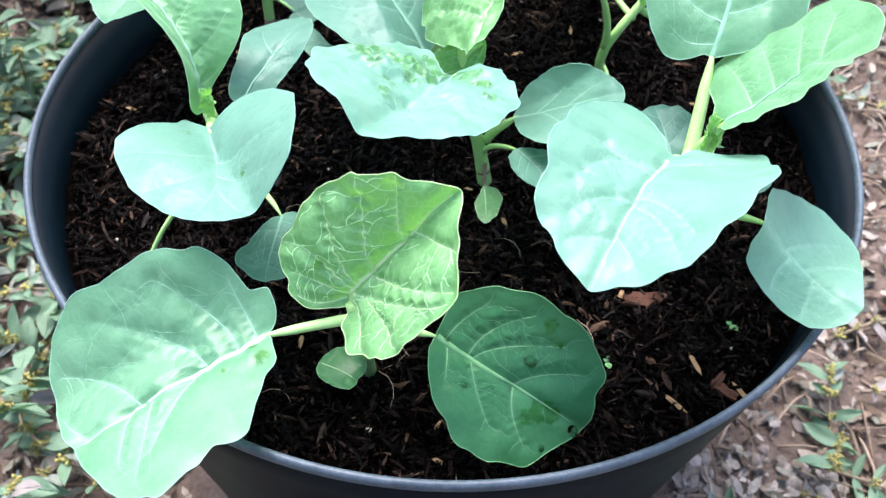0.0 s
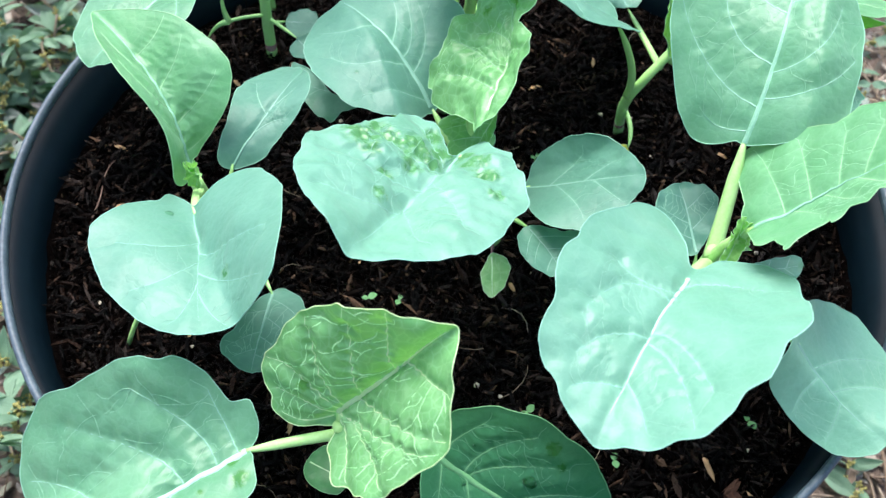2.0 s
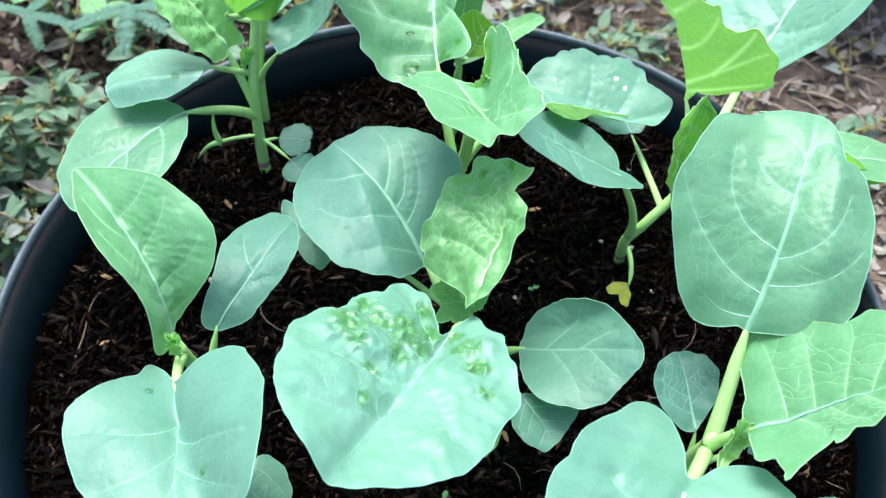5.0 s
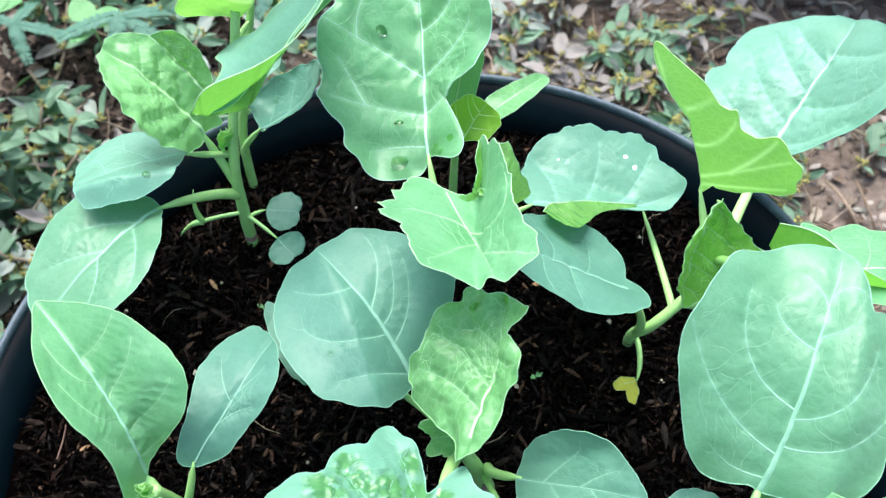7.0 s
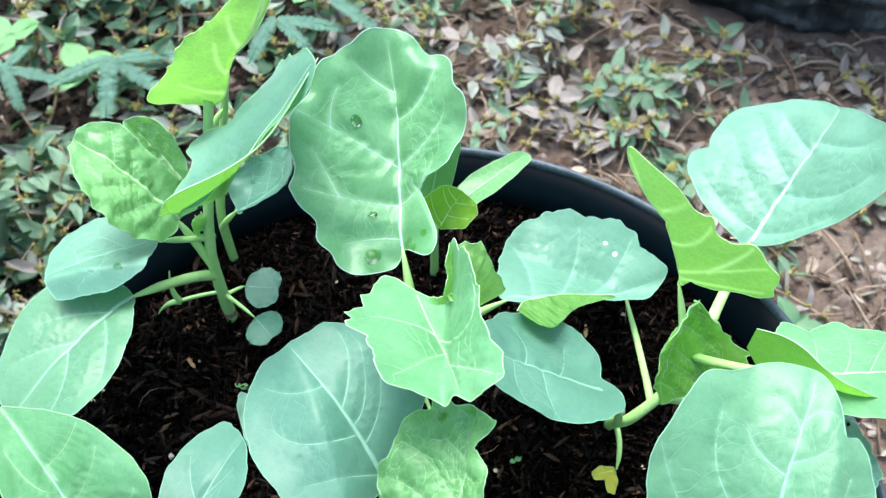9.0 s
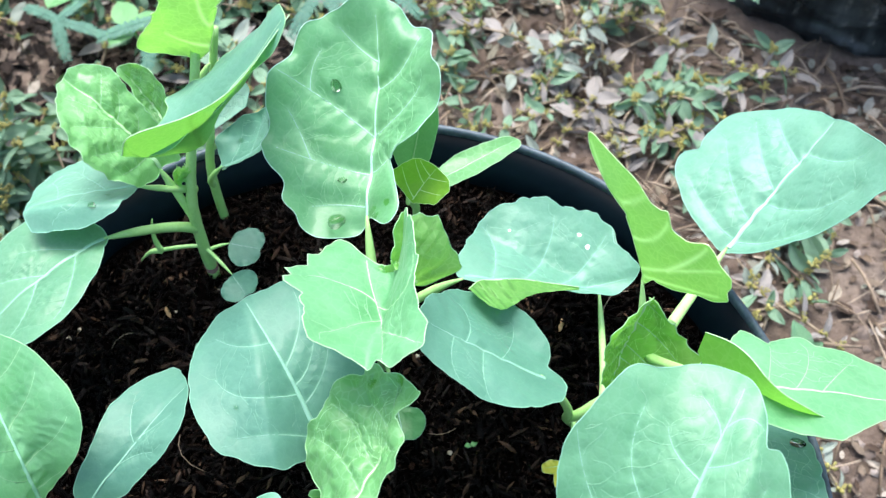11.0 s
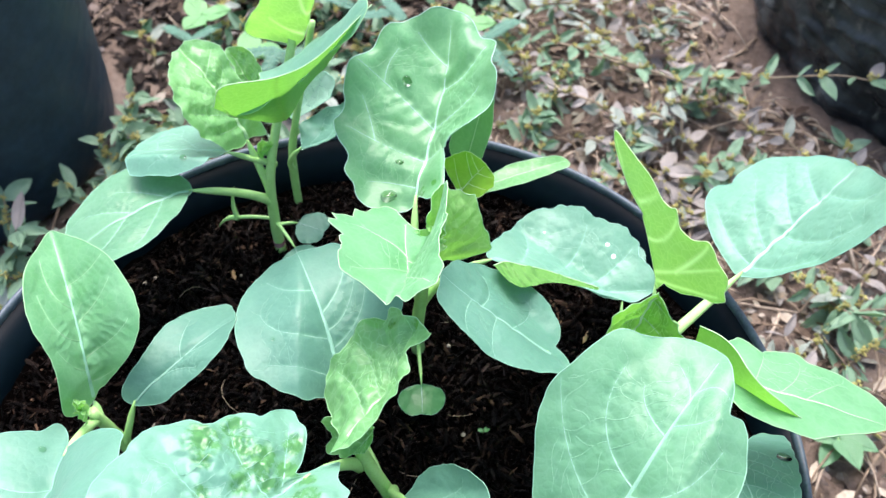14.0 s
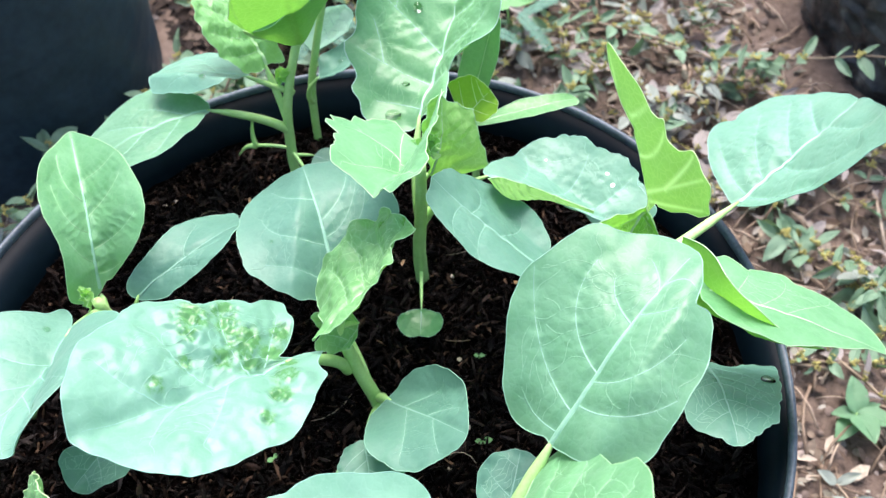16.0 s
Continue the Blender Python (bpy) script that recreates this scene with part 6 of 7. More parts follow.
leaf(plant_right, (0.0886, -0.125, 0.0742), (9.3, 3.9, -106.6), 0.056, (-0.276, 0.082, 0.298, 0.219), (-0.317, -0.064), (-0.883, -0.078), (0.278, -0.043),
     (0.752, 0.76, 0.744, 0.737, 0.744, 0.748, 0.744, 0.73, 0.751, 0.762, 0.746, 0.73, 0.715, 0.689, 0.676, 0.689, 0.717, 0.714, 0.709, 0.705, 0.711, 0.727, 0.79, 0.846, 0.868, 0.889, 0.907, 0.913, 0.949, 0.998, 1.029, 1.055, 1.082, 1.105, 1.025, 0.872, 0.717, 0.701, 0.877, 1.014, 1.086, 1.087, 1.036, 0.942, 0.889, 0.846, 0.807, 0.764, 0.718, 0.667, 0.658, 0.649, 0.631, 0.614, 0.59, 0.573, 0.554, 0.54, 0.542, 0.562, 0.587, 0.61, 0.63, 0.647, 0.657, 0.657, 0.644, 0.651, 0.682, 0.697, 0.716, 0.734),
     drawn=((-0.708, -0.068, -0.634, -0.282, -0.670, -0.448), (-0.620, -0.072, -0.549, -0.324, -0.173, -0.425), (-0.289, -0.059, -0.162, -0.242, 0.042, -0.345), (0.068, -0.055, 0.147, -0.204, 0.229, -0.280), (-0.786, -0.073, -0.943, 0.115, -0.963, 0.379), (-0.349, -0.052, -0.297, 0.158, -0.057, 0.409), (-0.256, -0.050, -0.134, 0.181, 0.200, 0.417), (0.027, -0.041, 0.131, 0.078, 0.265, 0.183),), bumps=((-0.529, -0.462, 0.102, 0.019), (-0.51, -0.234, 0.102, -0.016), (-0.668, -0.426, 0.051, -0.019), (-0.305, -0.448, 0.07, -0.013), (-0.451, -0.384, 0.045, -0.016), (-1.12, 0.077, 0.175, 0.019), (-0.632, 0.2, 0.175, 0.016), (-0.928, -0.524, 0.07, -0.013), (-0.893, -0.353, 0.064, 0.016), (-0.162, -0.37, 0.127, 0.016), (-0.968, 0.405, 0.127, 0.013),), veins=5, look_of=BLOOM, vein=VEIN_PALE, side=SIDE_BLOOM, label="broad pale mint waxy leaf with a white midrib", fine=0.36, rib_size=0.62, joint=(0.112, -0.043, 0.03), seed=40, pucker=1, ruffle=0.3, crinkle=0.35, thick=0.0028, lobes=0.35, net=0.45)
leaf(plant_right, (0.1306, 0.0286, 0.1003), (1.4, -20.4, 92.9), 0.0792, (-0.491, 0.376, 0.806, -0.734), (-0.055, 0.176), (-0.559, 0.220), (0.482, 0.093),
     (0.573, 0.573, 0.567, 0.56, 0.548, 0.545, 0.553, 0.576, 0.58, 0.567, 0.552, 0.54, 0.531, 0.525, 0.524, 0.527, 0.526, 0.527, 0.52, 0.517, 0.51, 0.506, 0.504, 0.506, 0.51, 0.518, 0.529, 0.546, 0.554, 0.561, 0.564, 0.558, 0.54, 0.52, 0.503, 0.512, 0.515, 0.517, 0.523, 0.527, 0.532, 0.542, 0.54, 0.54, 0.535, 0.521, 0.499, 0.467, 0.446, 0.429, 0.417, 0.408, 0.398, 0.392, 0.391, 0.394, 0.399, 0.402, 0.406, 0.406, 0.408, 0.416, 0.426, 0.429, 0.426, 0.389, 0.417, 0.464, 0.5, 0.543, 0.571, 0.574),
     drawn=((-0.401, 0.238, -0.215, 0.499, 0.073, 0.670), (-0.206, 0.228, -0.019, 0.431, 0.258, 0.443), (0.050, 0.187, 0.127, 0.298, 0.220, 0.330), (0.224, 0.164, 0.295, 0.176, 0.369, 0.228), (-0.360, 0.197, -0.322, -0.017, -0.141, -0.182), (-0.244, 0.192, -0.145, 0.015, 0.105, -0.086), (0.111, 0.179, 0.154, 0.091, 0.207, 0.011), (0.284, 0.164, 0.349, 0.075, 0.311, -0.030), (-0.505, 0.225, -0.490, 0.344, -0.444, 0.434),), bumps=((-0.041, 0.048, 0.030, -0.0028), (-0.018, 0.057, 0.030, -0.0028), (0.005, 0.066, 0.030, -0.0028), (0.027, 0.046, 0.030, -0.0028), (0.050, 0.055, 0.030, -0.0028), (0.073, 0.034, 0.030, -0.0028), (0.096, 0.043, 0.030, -0.0028), (0.118, 0.053, 0.030, -0.0028), (0.141, 0.032, 0.030, -0.0028), (0.164, 0.041, 0.030, -0.0028), (0.187, 0.020, 0.030, -0.0028), (0.209, 0.030, 0.030, -0.0028), (0.232, 0.039, 0.030, -0.0028), (0.255, 0.018, 0.030, -0.0028),), veins=5, look_of=WAXY, vein=SIDE_WAXY, label="large cupped pale green leaf with a white midrib", fine=0.42, rib_size=0.75, joint=(0.113, -0.04, 0.032), seed=41, pucker=0.5, ruffle=0.25, crinkle=0.1, thick=0.003, lobes=0.35, net=0.45)
leaf(plant_right, (0.1429, -0.0511, 0.0857), (-2, -46.7, -13.2), 0.0735, (-0.086, 0.097, -0.27, 0.494), (-0.071, 0.253), (-0.453, 0.044), (0.305, 0.261),
     (0.506, 0.501, 0.487, 0.468, 0.454, 0.435, 0.42, 0.41, 0.403, 0.391, 0.378, 0.367, 0.36, 0.356, 0.355, 0.352, 0.327, 0.308, 0.293, 0.281, 0.285, 0.298, 0.315, 0.337, 0.365, 0.402, 0.446, 0.505, 0.58, 0.622, 0.673, 0.685, 0.641, 0.601, 0.562, 0.531, 0.507, 0.488, 0.472, 0.493, 0.493, 0.49, 0.482, 0.479, 0.479, 0.482, 0.489, 0.501, 0.517, 0.515, 0.468, 0.488, 0.514, 0.547, 0.589, 0.284, 0.299, 0.277, 0.257, 0.241, 0.236, 0.249, 0.265, 0.284, 0.285, 0.288, 0.294, 0.367, 0.376, 0.472, 0.481, 0.492),
     drawn=((-0.303, 0.107, -0.369, 0.249, -0.507, 0.457), (-0.166, 0.141, -0.215, 0.307, -0.305, 0.510), (-0.030, 0.160, -0.025, 0.302, -0.023, 0.454), (0.093, 0.195, 0.132, 0.335, 0.165, 0.457), (-0.266, 0.103, -0.157, 0.063, -0.068, 0.029), (-0.101, 0.158, 0.037, 0.097, 0.128, 0.095), (0.061, 0.193, 0.188, 0.141, 0.273, 0.143),), veins=7, look_of=PALE, vein=SIDE_WAXY, side=SIDE_MID, label="fresh light green leaf with raised veins", fine=0.4, rib_size=0.6, joint=(0.113, -0.041, 0.034), seed=42, pucker=0.45, ruffle=0.3, crinkle=0.2, thick=0.0022, lobes=0.35, net=1.2)
leaf(plant_right, (0.1628, -0.0822, 0.0255), (15.8, 22.8, -16.9), 0.0541, (0.719, 0.115, -0.105, -0.329), (-0.000, 0.103), (-0.418, 0.087), (0.375, -0.045),
     (0.428, 0.42, 0.416, 0.416, 0.419, 0.425, 0.433, 0.443, 0.457, 0.475, 0.494, 0.507, 0.525, 0.529, 0.532, 0.54, 0.553, 0.571, 0.593, 0.58, 0.571, 0.567, 0.568, 0.564, 0.557, 0.555, 0.557, 0.56, 0.56, 0.563, 0.571, 0.584, 0.571, 0.557, 0.532, 0.509, 0.495, 0.488, 0.485, 0.486, 0.495, 0.513, 0.531, 0.533, 0.539, 0.515, 0.489, 0.464, 0.444, 0.429, 0.417, 0.409, 0.404, 0.402, 0.404, 0.406, 0.41, 0.418, 0.429, 0.444, 0.464, 0.488, 0.498, 0.511, 0.514, 0.514, 0.517, 0.504, 0.495, 0.485, 0.461, 0.442),
     drawn=((-0.185, 0.147, 0.046, 0.389, 0.262, 0.466), (0.019, 0.118, 0.230, 0.290, 0.377, 0.264), (0.105, 0.091, 0.164, -0.102, 0.198, -0.269), (-0.117, 0.129, -0.142, -0.085, -0.080, -0.253),), veins=5, look_of=BLOOM, vein=VEIN_SOFT, label="grey-green waxy leaf with pale veins", fine=0.38, joint=(0.111, -0.038, -0.005), seed=43, pucker=0.4, ruffle=0.15, lobes=0.35, net=0.35, rib_size=0.6)
leaf(plant_right, (0.1036, -0.014, 0.0225), (-7, -15.2, 115), 0.0325, (-0.2, 0.1, 0.3, 0.15), (0.022, 0.009), (-0.5, -0), (0.5, -0),
     (0.474, 0.479, 0.465, 0.457, 0.464, 0.441, 0.426, 0.424, 0.422, 0.405, 0.401, 0.41, 0.412, 0.414, 0.429, 0.459, 0.497, 0.516, 0.509, 0.441, 0.399, 0.371, 0.356, 0.352, 0.359, 0.358, 0.359, 0.37, 0.395, 0.437, 0.446, 0.459, 0.486, 0.476, 0.481, 0.483),
     veins=3, look_of=GLAUCOUS, vein=VEIN_SOFT, label="grey-green waxy leaf with pale veins", joint=(0.11, -0.036, -0.01), seed=44, pucker=0.3, thick=0.0014)
leaf(plant_right, (0.1444, -0.0162, 0.005), (0, -0, 24.2), 0.0244, (0, 0, 0, 0), (0.01, -0.026), (-0.5, 0), (0.5, 0),
     (0.508, 0.539, 0.594, 0.488, 0.379, 0.318, 0.282, 0.26, 0.246, 0.234, 0.231, 0.234, 0.245, 0.265, 0.299, 0.355, 0.391, 0.428, 0.491, 0.551, 0.484, 0.432, 0.378, 0.346, 0.328, 0.321, 0.323, 0.313, 0.303, 0.302, 0.311, 0.331, 0.365, 0.386, 0.412, 0.458),
     veins=3, look_of=GLAUCOUS, vein=VEIN_SOFT, label="grey-green waxy leaf with pale veins", joint=(0.11, -0.036, -0.012), seed=45, pucker=0.3, thick=0.0014)
plant_back = seedling("small seedling with smooth pointed leaves by the back rim", [(-0.037, 0.141, -0.045), (-0.036, 0.14, 0), (-0.035, 0.138, 0.035)], 0.0022)
leaf(plant_back, (-0.0234, 0.1626, 0.0221), (1.3, -2.3, 44.2), 0.0584, (-0.269, 0.092, 0.082, 0.316), (0.071, -0.061), (-0.45, -0.18), (0.574, 0.065),
     (0.349, 0.487, 0.446, 0.3, 0.231, 0.184, 0.156, 0.139, 0.128, 0.123, 0.122, 0.124, 0.131, 0.142, 0.154, 0.174, 0.208, 0.269, 0.38, 0.574, 0.507, 0.373, 0.282, 0.219, 0.184, 0.163, 0.15, 0.142, 0.136, 0.134, 0.136, 0.143, 0.155, 0.175, 0.209, 0.267),
     veins=0, look_of=FRESH, vein=SIDE_FRESH, side=SIDE_MID, label="long smooth green leaf", joint=(-0.036, 0.14, 0.005), seed=46, rib_size=0.35, pucker=0.3, ruffle=0.1, thick=0.0014)
leaf(plant_back, (-0.036, 0.147, 0.0565), (16.3, -70, 78.4), 0.0542, (0.15, 0.0, 0.5, 0.3), (0.02, 0.004), (-0.5, -0), (0.5, -0),
     (0.47, 0.433, 0.355, 0.291, 0.252, 0.229, 0.212, 0.195, 0.185, 0.181, 0.184, 0.192, 0.207, 0.233, 0.275, 0.315, 0.359, 0.434, 0.506, 0.51, 0.375, 0.296, 0.251, 0.212, 0.188, 0.173, 0.165, 0.163, 0.165, 0.173, 0.188, 0.213, 0.246, 0.284, 0.349, 0.471),
     veins=0, look_of=PALE, vein=SIDE_FRESH, side=SIDE_MID, label="upright smooth green leaf", joint=(-0.036, 0.139, 0.02), seed=47, rib_size=0.5, pucker=0.3, ruffle=0.1, thick=0.0014)
leaf(plant_back, (-0.0245, 0.1280, 0.0480), (36.6, -39.6, 63.9), 0.0230, (0.5, 0.3, 0.9, 0.2), (0.051, 0.067), (-0.5, 0), (0.5, 0),
     (0.396, 0.412, 0.432, 0.469, 0.53, 0.568, 0.563, 0.576, 0.587, 0.615, 0.615, 0.535, 0.487, 0.46, 0.429, 0.413, 0.41, 0.419, 0.443, 0.485, 0.454, 0.438, 0.435, 0.446, 0.472, 0.478, 0.466, 0.47, 0.488, 0.525, 0.512, 0.51, 0.457, 0.42, 0.399, 0.391),
     look_of=LIME, vein=VEIN_THIN, side=VEIN_THIN, label="small curled yellow-green leaf", joint=(-0.035, 0.138, 0.03), seed=48, pucker=0.3, veins=3, thick=0.0012)
for u, v, size in ((-0.385, -0.030, 1.9), (-0.202, -0.081, 1.1), (-0.167, -0.177, 1.6), (0.050, 0.145, 2.6), (-0.297, 0.125, 0.6), (0.518, -0.033, 2.4), (0.409, -0.209, 1.7), (-0.029, -0.096, 1.0),):
    water_drop(blade_c, u, v, size / 1000)
for u, v, size in ((-0.643, -0.08, 1.7),):
    water_drop(blade_f, u, v, size / 1000)
for u, v, size in ((-0.006, 0.172, 1),):
    water_drop(blade_j, u, v, size / 1000)
for u, v, size in ((-0.141, -0.195, 1.2), (-0.085, 0.009, 1.7),):
    water_drop(blade_o2, u, v, size / 1000)
for u, v, size in ((-0.075, 0.035, 1.4), (-0.354, -0.249, 1.6),):
    water_drop(blade_o7, u, v, size / 1000)
for u, v, size in ((0.175, 0.104, 2.6), (-0.214, 0.072, 1.8), (-0.389, 0.081, 3.6),):
    water_drop(blade_s, u, v, size / 1000)
for u, v, size in ((0.065, 0.307, 0.9), (0.043, 0.213, 1.1), (0.117, 0.175, 1.2), (-0.341, 0.086, 0.8),):
    water_drop(blade_v, u, v, size / 1000, SKY_WHITE_BEAD)
for u, v, size in ((-0.893, 0.543, 1.2), (-0.426, 0.119, 1.4), (-0.449, 0.617, 3.1),):
    water_drop(blade_aa, u, v, size / 1000)
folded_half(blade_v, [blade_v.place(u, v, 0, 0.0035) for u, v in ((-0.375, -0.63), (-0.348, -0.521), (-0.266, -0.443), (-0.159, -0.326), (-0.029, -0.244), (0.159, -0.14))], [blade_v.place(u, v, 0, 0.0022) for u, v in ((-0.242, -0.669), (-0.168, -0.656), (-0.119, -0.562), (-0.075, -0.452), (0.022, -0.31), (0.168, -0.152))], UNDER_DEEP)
folded_half(blade_z, [(0.1057, 0.0964, 0.0735), (0.1148, 0.0944, 0.077), (0.1224, 0.0905, 0.079), (0.1299, 0.0853, 0.079), (0.1374, 0.0829, 0.077), (0.1462, 0.0839, 0.072), (0.1549, 0.087, 0.064), (0.1637, 0.0922, 0.057), (0.171, 0.0976, 0.052)],
            [(0.1063, 0.0959, 0.058), (0.1145, 0.0888, 0.053), (0.1226, 0.0863, 0.05), (0.1306, 0.0875, 0.049), (0.1386, 0.0894, 0.048), (0.1472, 0.0895, 0.048), (0.1558, 0.0916, 0.0485), (0.1637, 0.0948, 0.049), (0.1715, 0.0989, 0.05)])
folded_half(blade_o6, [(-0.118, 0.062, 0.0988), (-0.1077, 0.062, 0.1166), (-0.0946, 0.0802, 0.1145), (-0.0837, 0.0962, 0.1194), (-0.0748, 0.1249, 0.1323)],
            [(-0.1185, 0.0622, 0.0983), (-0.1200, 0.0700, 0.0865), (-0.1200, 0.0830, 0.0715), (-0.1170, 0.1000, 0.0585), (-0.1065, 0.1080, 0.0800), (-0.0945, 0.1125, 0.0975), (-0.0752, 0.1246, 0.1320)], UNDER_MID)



# ---- buds and small shoots ----
def bud(plant, at, turn, size, seed, label, wide=0.30):
    """A furled young shoot: a few small crumpled leaves about one point."""
    rng = random.Random(seed)
    for i in range(3):
        radii = [rng.uniform(0.88, 1.12) / math.hypot(math.cos(a * math.pi / 12) / 0.46, math.sin(a * math.pi / 12) / wide) for a in range(24)]
        lean = (turn[0] + rng.uniform(-25, 25), turn[1] + rng.uniform(-20, 20), turn[2] + 110 * i)
        leaf(plant, (at[0] + rng.uniform(-0.002, 0.002), at[1] + rng.uniform(-0.002, 0.002), at[2] + 0.003 * i), lean, size * (1 - 0.2 * i), (0.6, 0.0, 0.9, 0.6), (0, 0), (-0.45, 0), (0.42, 0),
             radii, look_of=YOUNG, vein=VEIN_GREEN, label=label, seed=seed + i, veins=3, pucker=1.0, ruffle=1.5, crinkle=1.5)


bud(plant_right, (0.118, -0.043, 0.050), (20, -72, 60), 0.024, 61, "narrow furled yellow-green shoot with a toothed edge", 0.13)
bud(plant_centre_back, (-0.006, 0.070, 0.076), (20, -50, 40), 0.016, 64, "furled bright yellow-green shoot")
bud(plant_left, (-0.094, -0.064, 0.036), (20, -60, 70), 0.012, 67, "tiny bright green shoot")
bud(plant_back_left, (-0.133, 0.096, 0.030), (20, -70, 10), 0.014, 70, "tiny bright green shoot")
part("leaf_stalk", mesh_of("leaf_stalk", *tube(arc((-0.118, -0.108, -0.036), (-0.112, -0.098, -0.012), (-0.096, -0.082, 0.004), 10), 0.0011, 8), STEM), plant_left)
part("leaf_stalk", mesh_of("leaf_stalk", *tube(arc((-0.127, 0.086, -0.012), (-0.137, 0.080, -0.010), (-0.146, 0.074, -0.012), 8), 0.0010, 8), STEM), plant_back_left)
for tip, bow in (((-0.157, 0.070, -0.024), (-0.151, 0.073, -0.012)), ((-0.148, 0.081, 0.006), (-0.149, 0.076, -0.006))):
    part("withered_seed_leaf", mesh_of("withered_seed_leaf", *tube(arc((-0.144, 0.075, -0.012), bow, tip, 8), [0.0016 * (1 - 0.85 * (i / 8) ** 1.5) for i in range(9)], 8), STEM), plant_back_left, "shrivelled pale green seed leaf")


# ---- tiny sprouts in the soil ----
def tiny_leaf_mesh(name, material, long=1.0, wide=0.5, fold=0.25, droop=-0.2):
    """A small pointed leaf along +x, unit length, folded along its rib."""
    verts, faces, n, m = [], [], 8, 4
    for i in range(n + 1):
        s = i / n
        w = wide / 2 * math.sin(math.pi * min(1.0, s * 0.97 + 0.03) ** 0.85) ** 0.8
        for j in range(-m, m + 1):
            q = j / m
            verts.append((long * s, w * q, fold * abs(w * q) + droop * s * s + 0.02 * math.sin(7 * s + 3 * q)))
    k = 2 * m + 1
    for i in range(n):
        for j in range(k - 1):
            faces.append((i * k + j, (i + 1) * k + j, (i + 1) * k + j + 1, i * k + j + 1))
    rib = tube([(long * s, 0, droop * s * s + 0.004) for s in (0, 0.25, 0.5, 0.75, 0.95)], [0.022, 0.02, 0.016, 0.012, 0.006], 5)
    return mesh_of(name, *joined([(verts, faces), rib]), material)


SPROUT = tiny_leaf_mesh("sprout_leaf", FRESH, 1.0, 0.8, 0.1, 0.05)
rng = random.Random(21)
for x, y in ((0.058, -0.088), (0.078, -0.102), (0.098, -0.100), (-0.012, -0.048), (-0.026, -0.052), (0.018, -0.062), (-0.004, -0.078), (0.030, 0.058), (-0.108, 0.052), (0.150, -0.068), (0.062, 0.020), (-0.018, 0.110)):
    sprout = tagged(new("tiny_sprout"), "tiny pale green sprout with two round leaves", "sprout", "tiny sprouts in the soil")
    sprout.matrix_world = pose(x, y, soil_height(x, y), 0, 0, rng.uniform(0, 360))
    part("stem", mesh_of("sprout_stem", *tube([(0, 0, -0.001), (0, 0, 0.003)], 0.0004, 6), STEM), sprout)
    for a in (0, 180):
        one = part("leaf", SPROUT, sprout)
        one.matrix_local = pose(0, 0, 0.003, 0, -10, a) @ Matrix.Scale(rng.uniform(0.003, 0.005), 4)


# ---- black pots and bags standing behind ----
def grow_bag(x, y, foot, top, height, seed, label, crease, skin):
    bag = tagged(new("grow_bag"), label, "grow bag", "black containers behind the pot")
    bag.location = (x, y, GROUND)
    n, rows = 200, 80
    verts, faces = [], []
    for i in range(rows + 1):
        s = i / rows
        for k in range(n):
            a = 2 * math.pi * k / n
            r = foot + (top - foot) * s
            if s < 0.06:
                r -= 0.012 * (1 - s / 0.06) ** 2
            r += crease * (0.020 * noise.noise((math.cos(a) * 2 + seed, math.sin(a) * 2, s * 3)) + 0.010 * noise.noise((math.cos(a) * 6, math.sin(a) * 6 + seed, s * 9)) + 0.005 * abs(noise.noise((math.cos(a) * 14, math.sin(a) * 14, s * 20 + seed)))
                           + 0.012 * (1 - abs(2 * noise.noise((math.cos(a) * 5 + s * 3, math.sin(a) * 5 - s * 4, s * 11 + seed * 2)))) ** 4 + 0.006 * (1 - abs(2 * noise.noise((math.cos(a) * 11 - s * 6, math.sin(a) * 11, s * 17 + seed * 3)))) ** 4)
            verts.append((r * math.cos(a), r * math.sin(a), s * height))
    for i in range(rows):
        for k in range(n):
            l = (k + 1) % n
            faces.append((i * n + k, i * n + l, (i + 1) * n + l, (i + 1) * n + k))
    part("wall", mesh_of("bag_wall", verts, faces, skin), bag)
    edge = tube([Vector(v) for v in verts[-n:]], 0.003, 6, True)
    part("rim", mesh_of("bag_rim", *edge, skin), bag)
    fill = [(0, 0, height - 0.03)] + [(v[0] * 0.99, v[1] * 0.99, height - 0.03 + 0.008 * noise.noise((v[0] * 30, v[1] * 30, seed))) for v in verts[-n:]]
    part("soil_fill", mesh_of("bag_soil", fill, [(0, 1 + k, 1 + (k + 1) % n) for k in range(n)], SOIL), bag)


grow_bag(0.134, 0.795, 0.215, 0.222, 0.26, 3.0, "black plastic grow bag, scuffed and dusty, with painted sheen streaks, on bare earth", 0.55, BAG_DUST_SHEEN)
grow_bag(-0.590, 0.105, 0.150, 0.170, 0.27, 9.0, "smooth black plastic pot on weedy ground", 0.06, BAG)


# ---- weeds round the pot ----
LEAF_KINDS = {}
for tone, material in (("dark", WEED_SHADED), ("green", WEED_GREEN), ("grey", WEED_GREY), ("mauve", WEED_MAUVE)):
    LEAF_KINDS[tone] = [tiny_leaf_mesh("weed_leaf", material, 1.0, w, f, d) for w, f, d in ((0.42, 0.3, -0.1), (0.50, 0.15, -0.25), (0.36, 0.5, 0.1))]


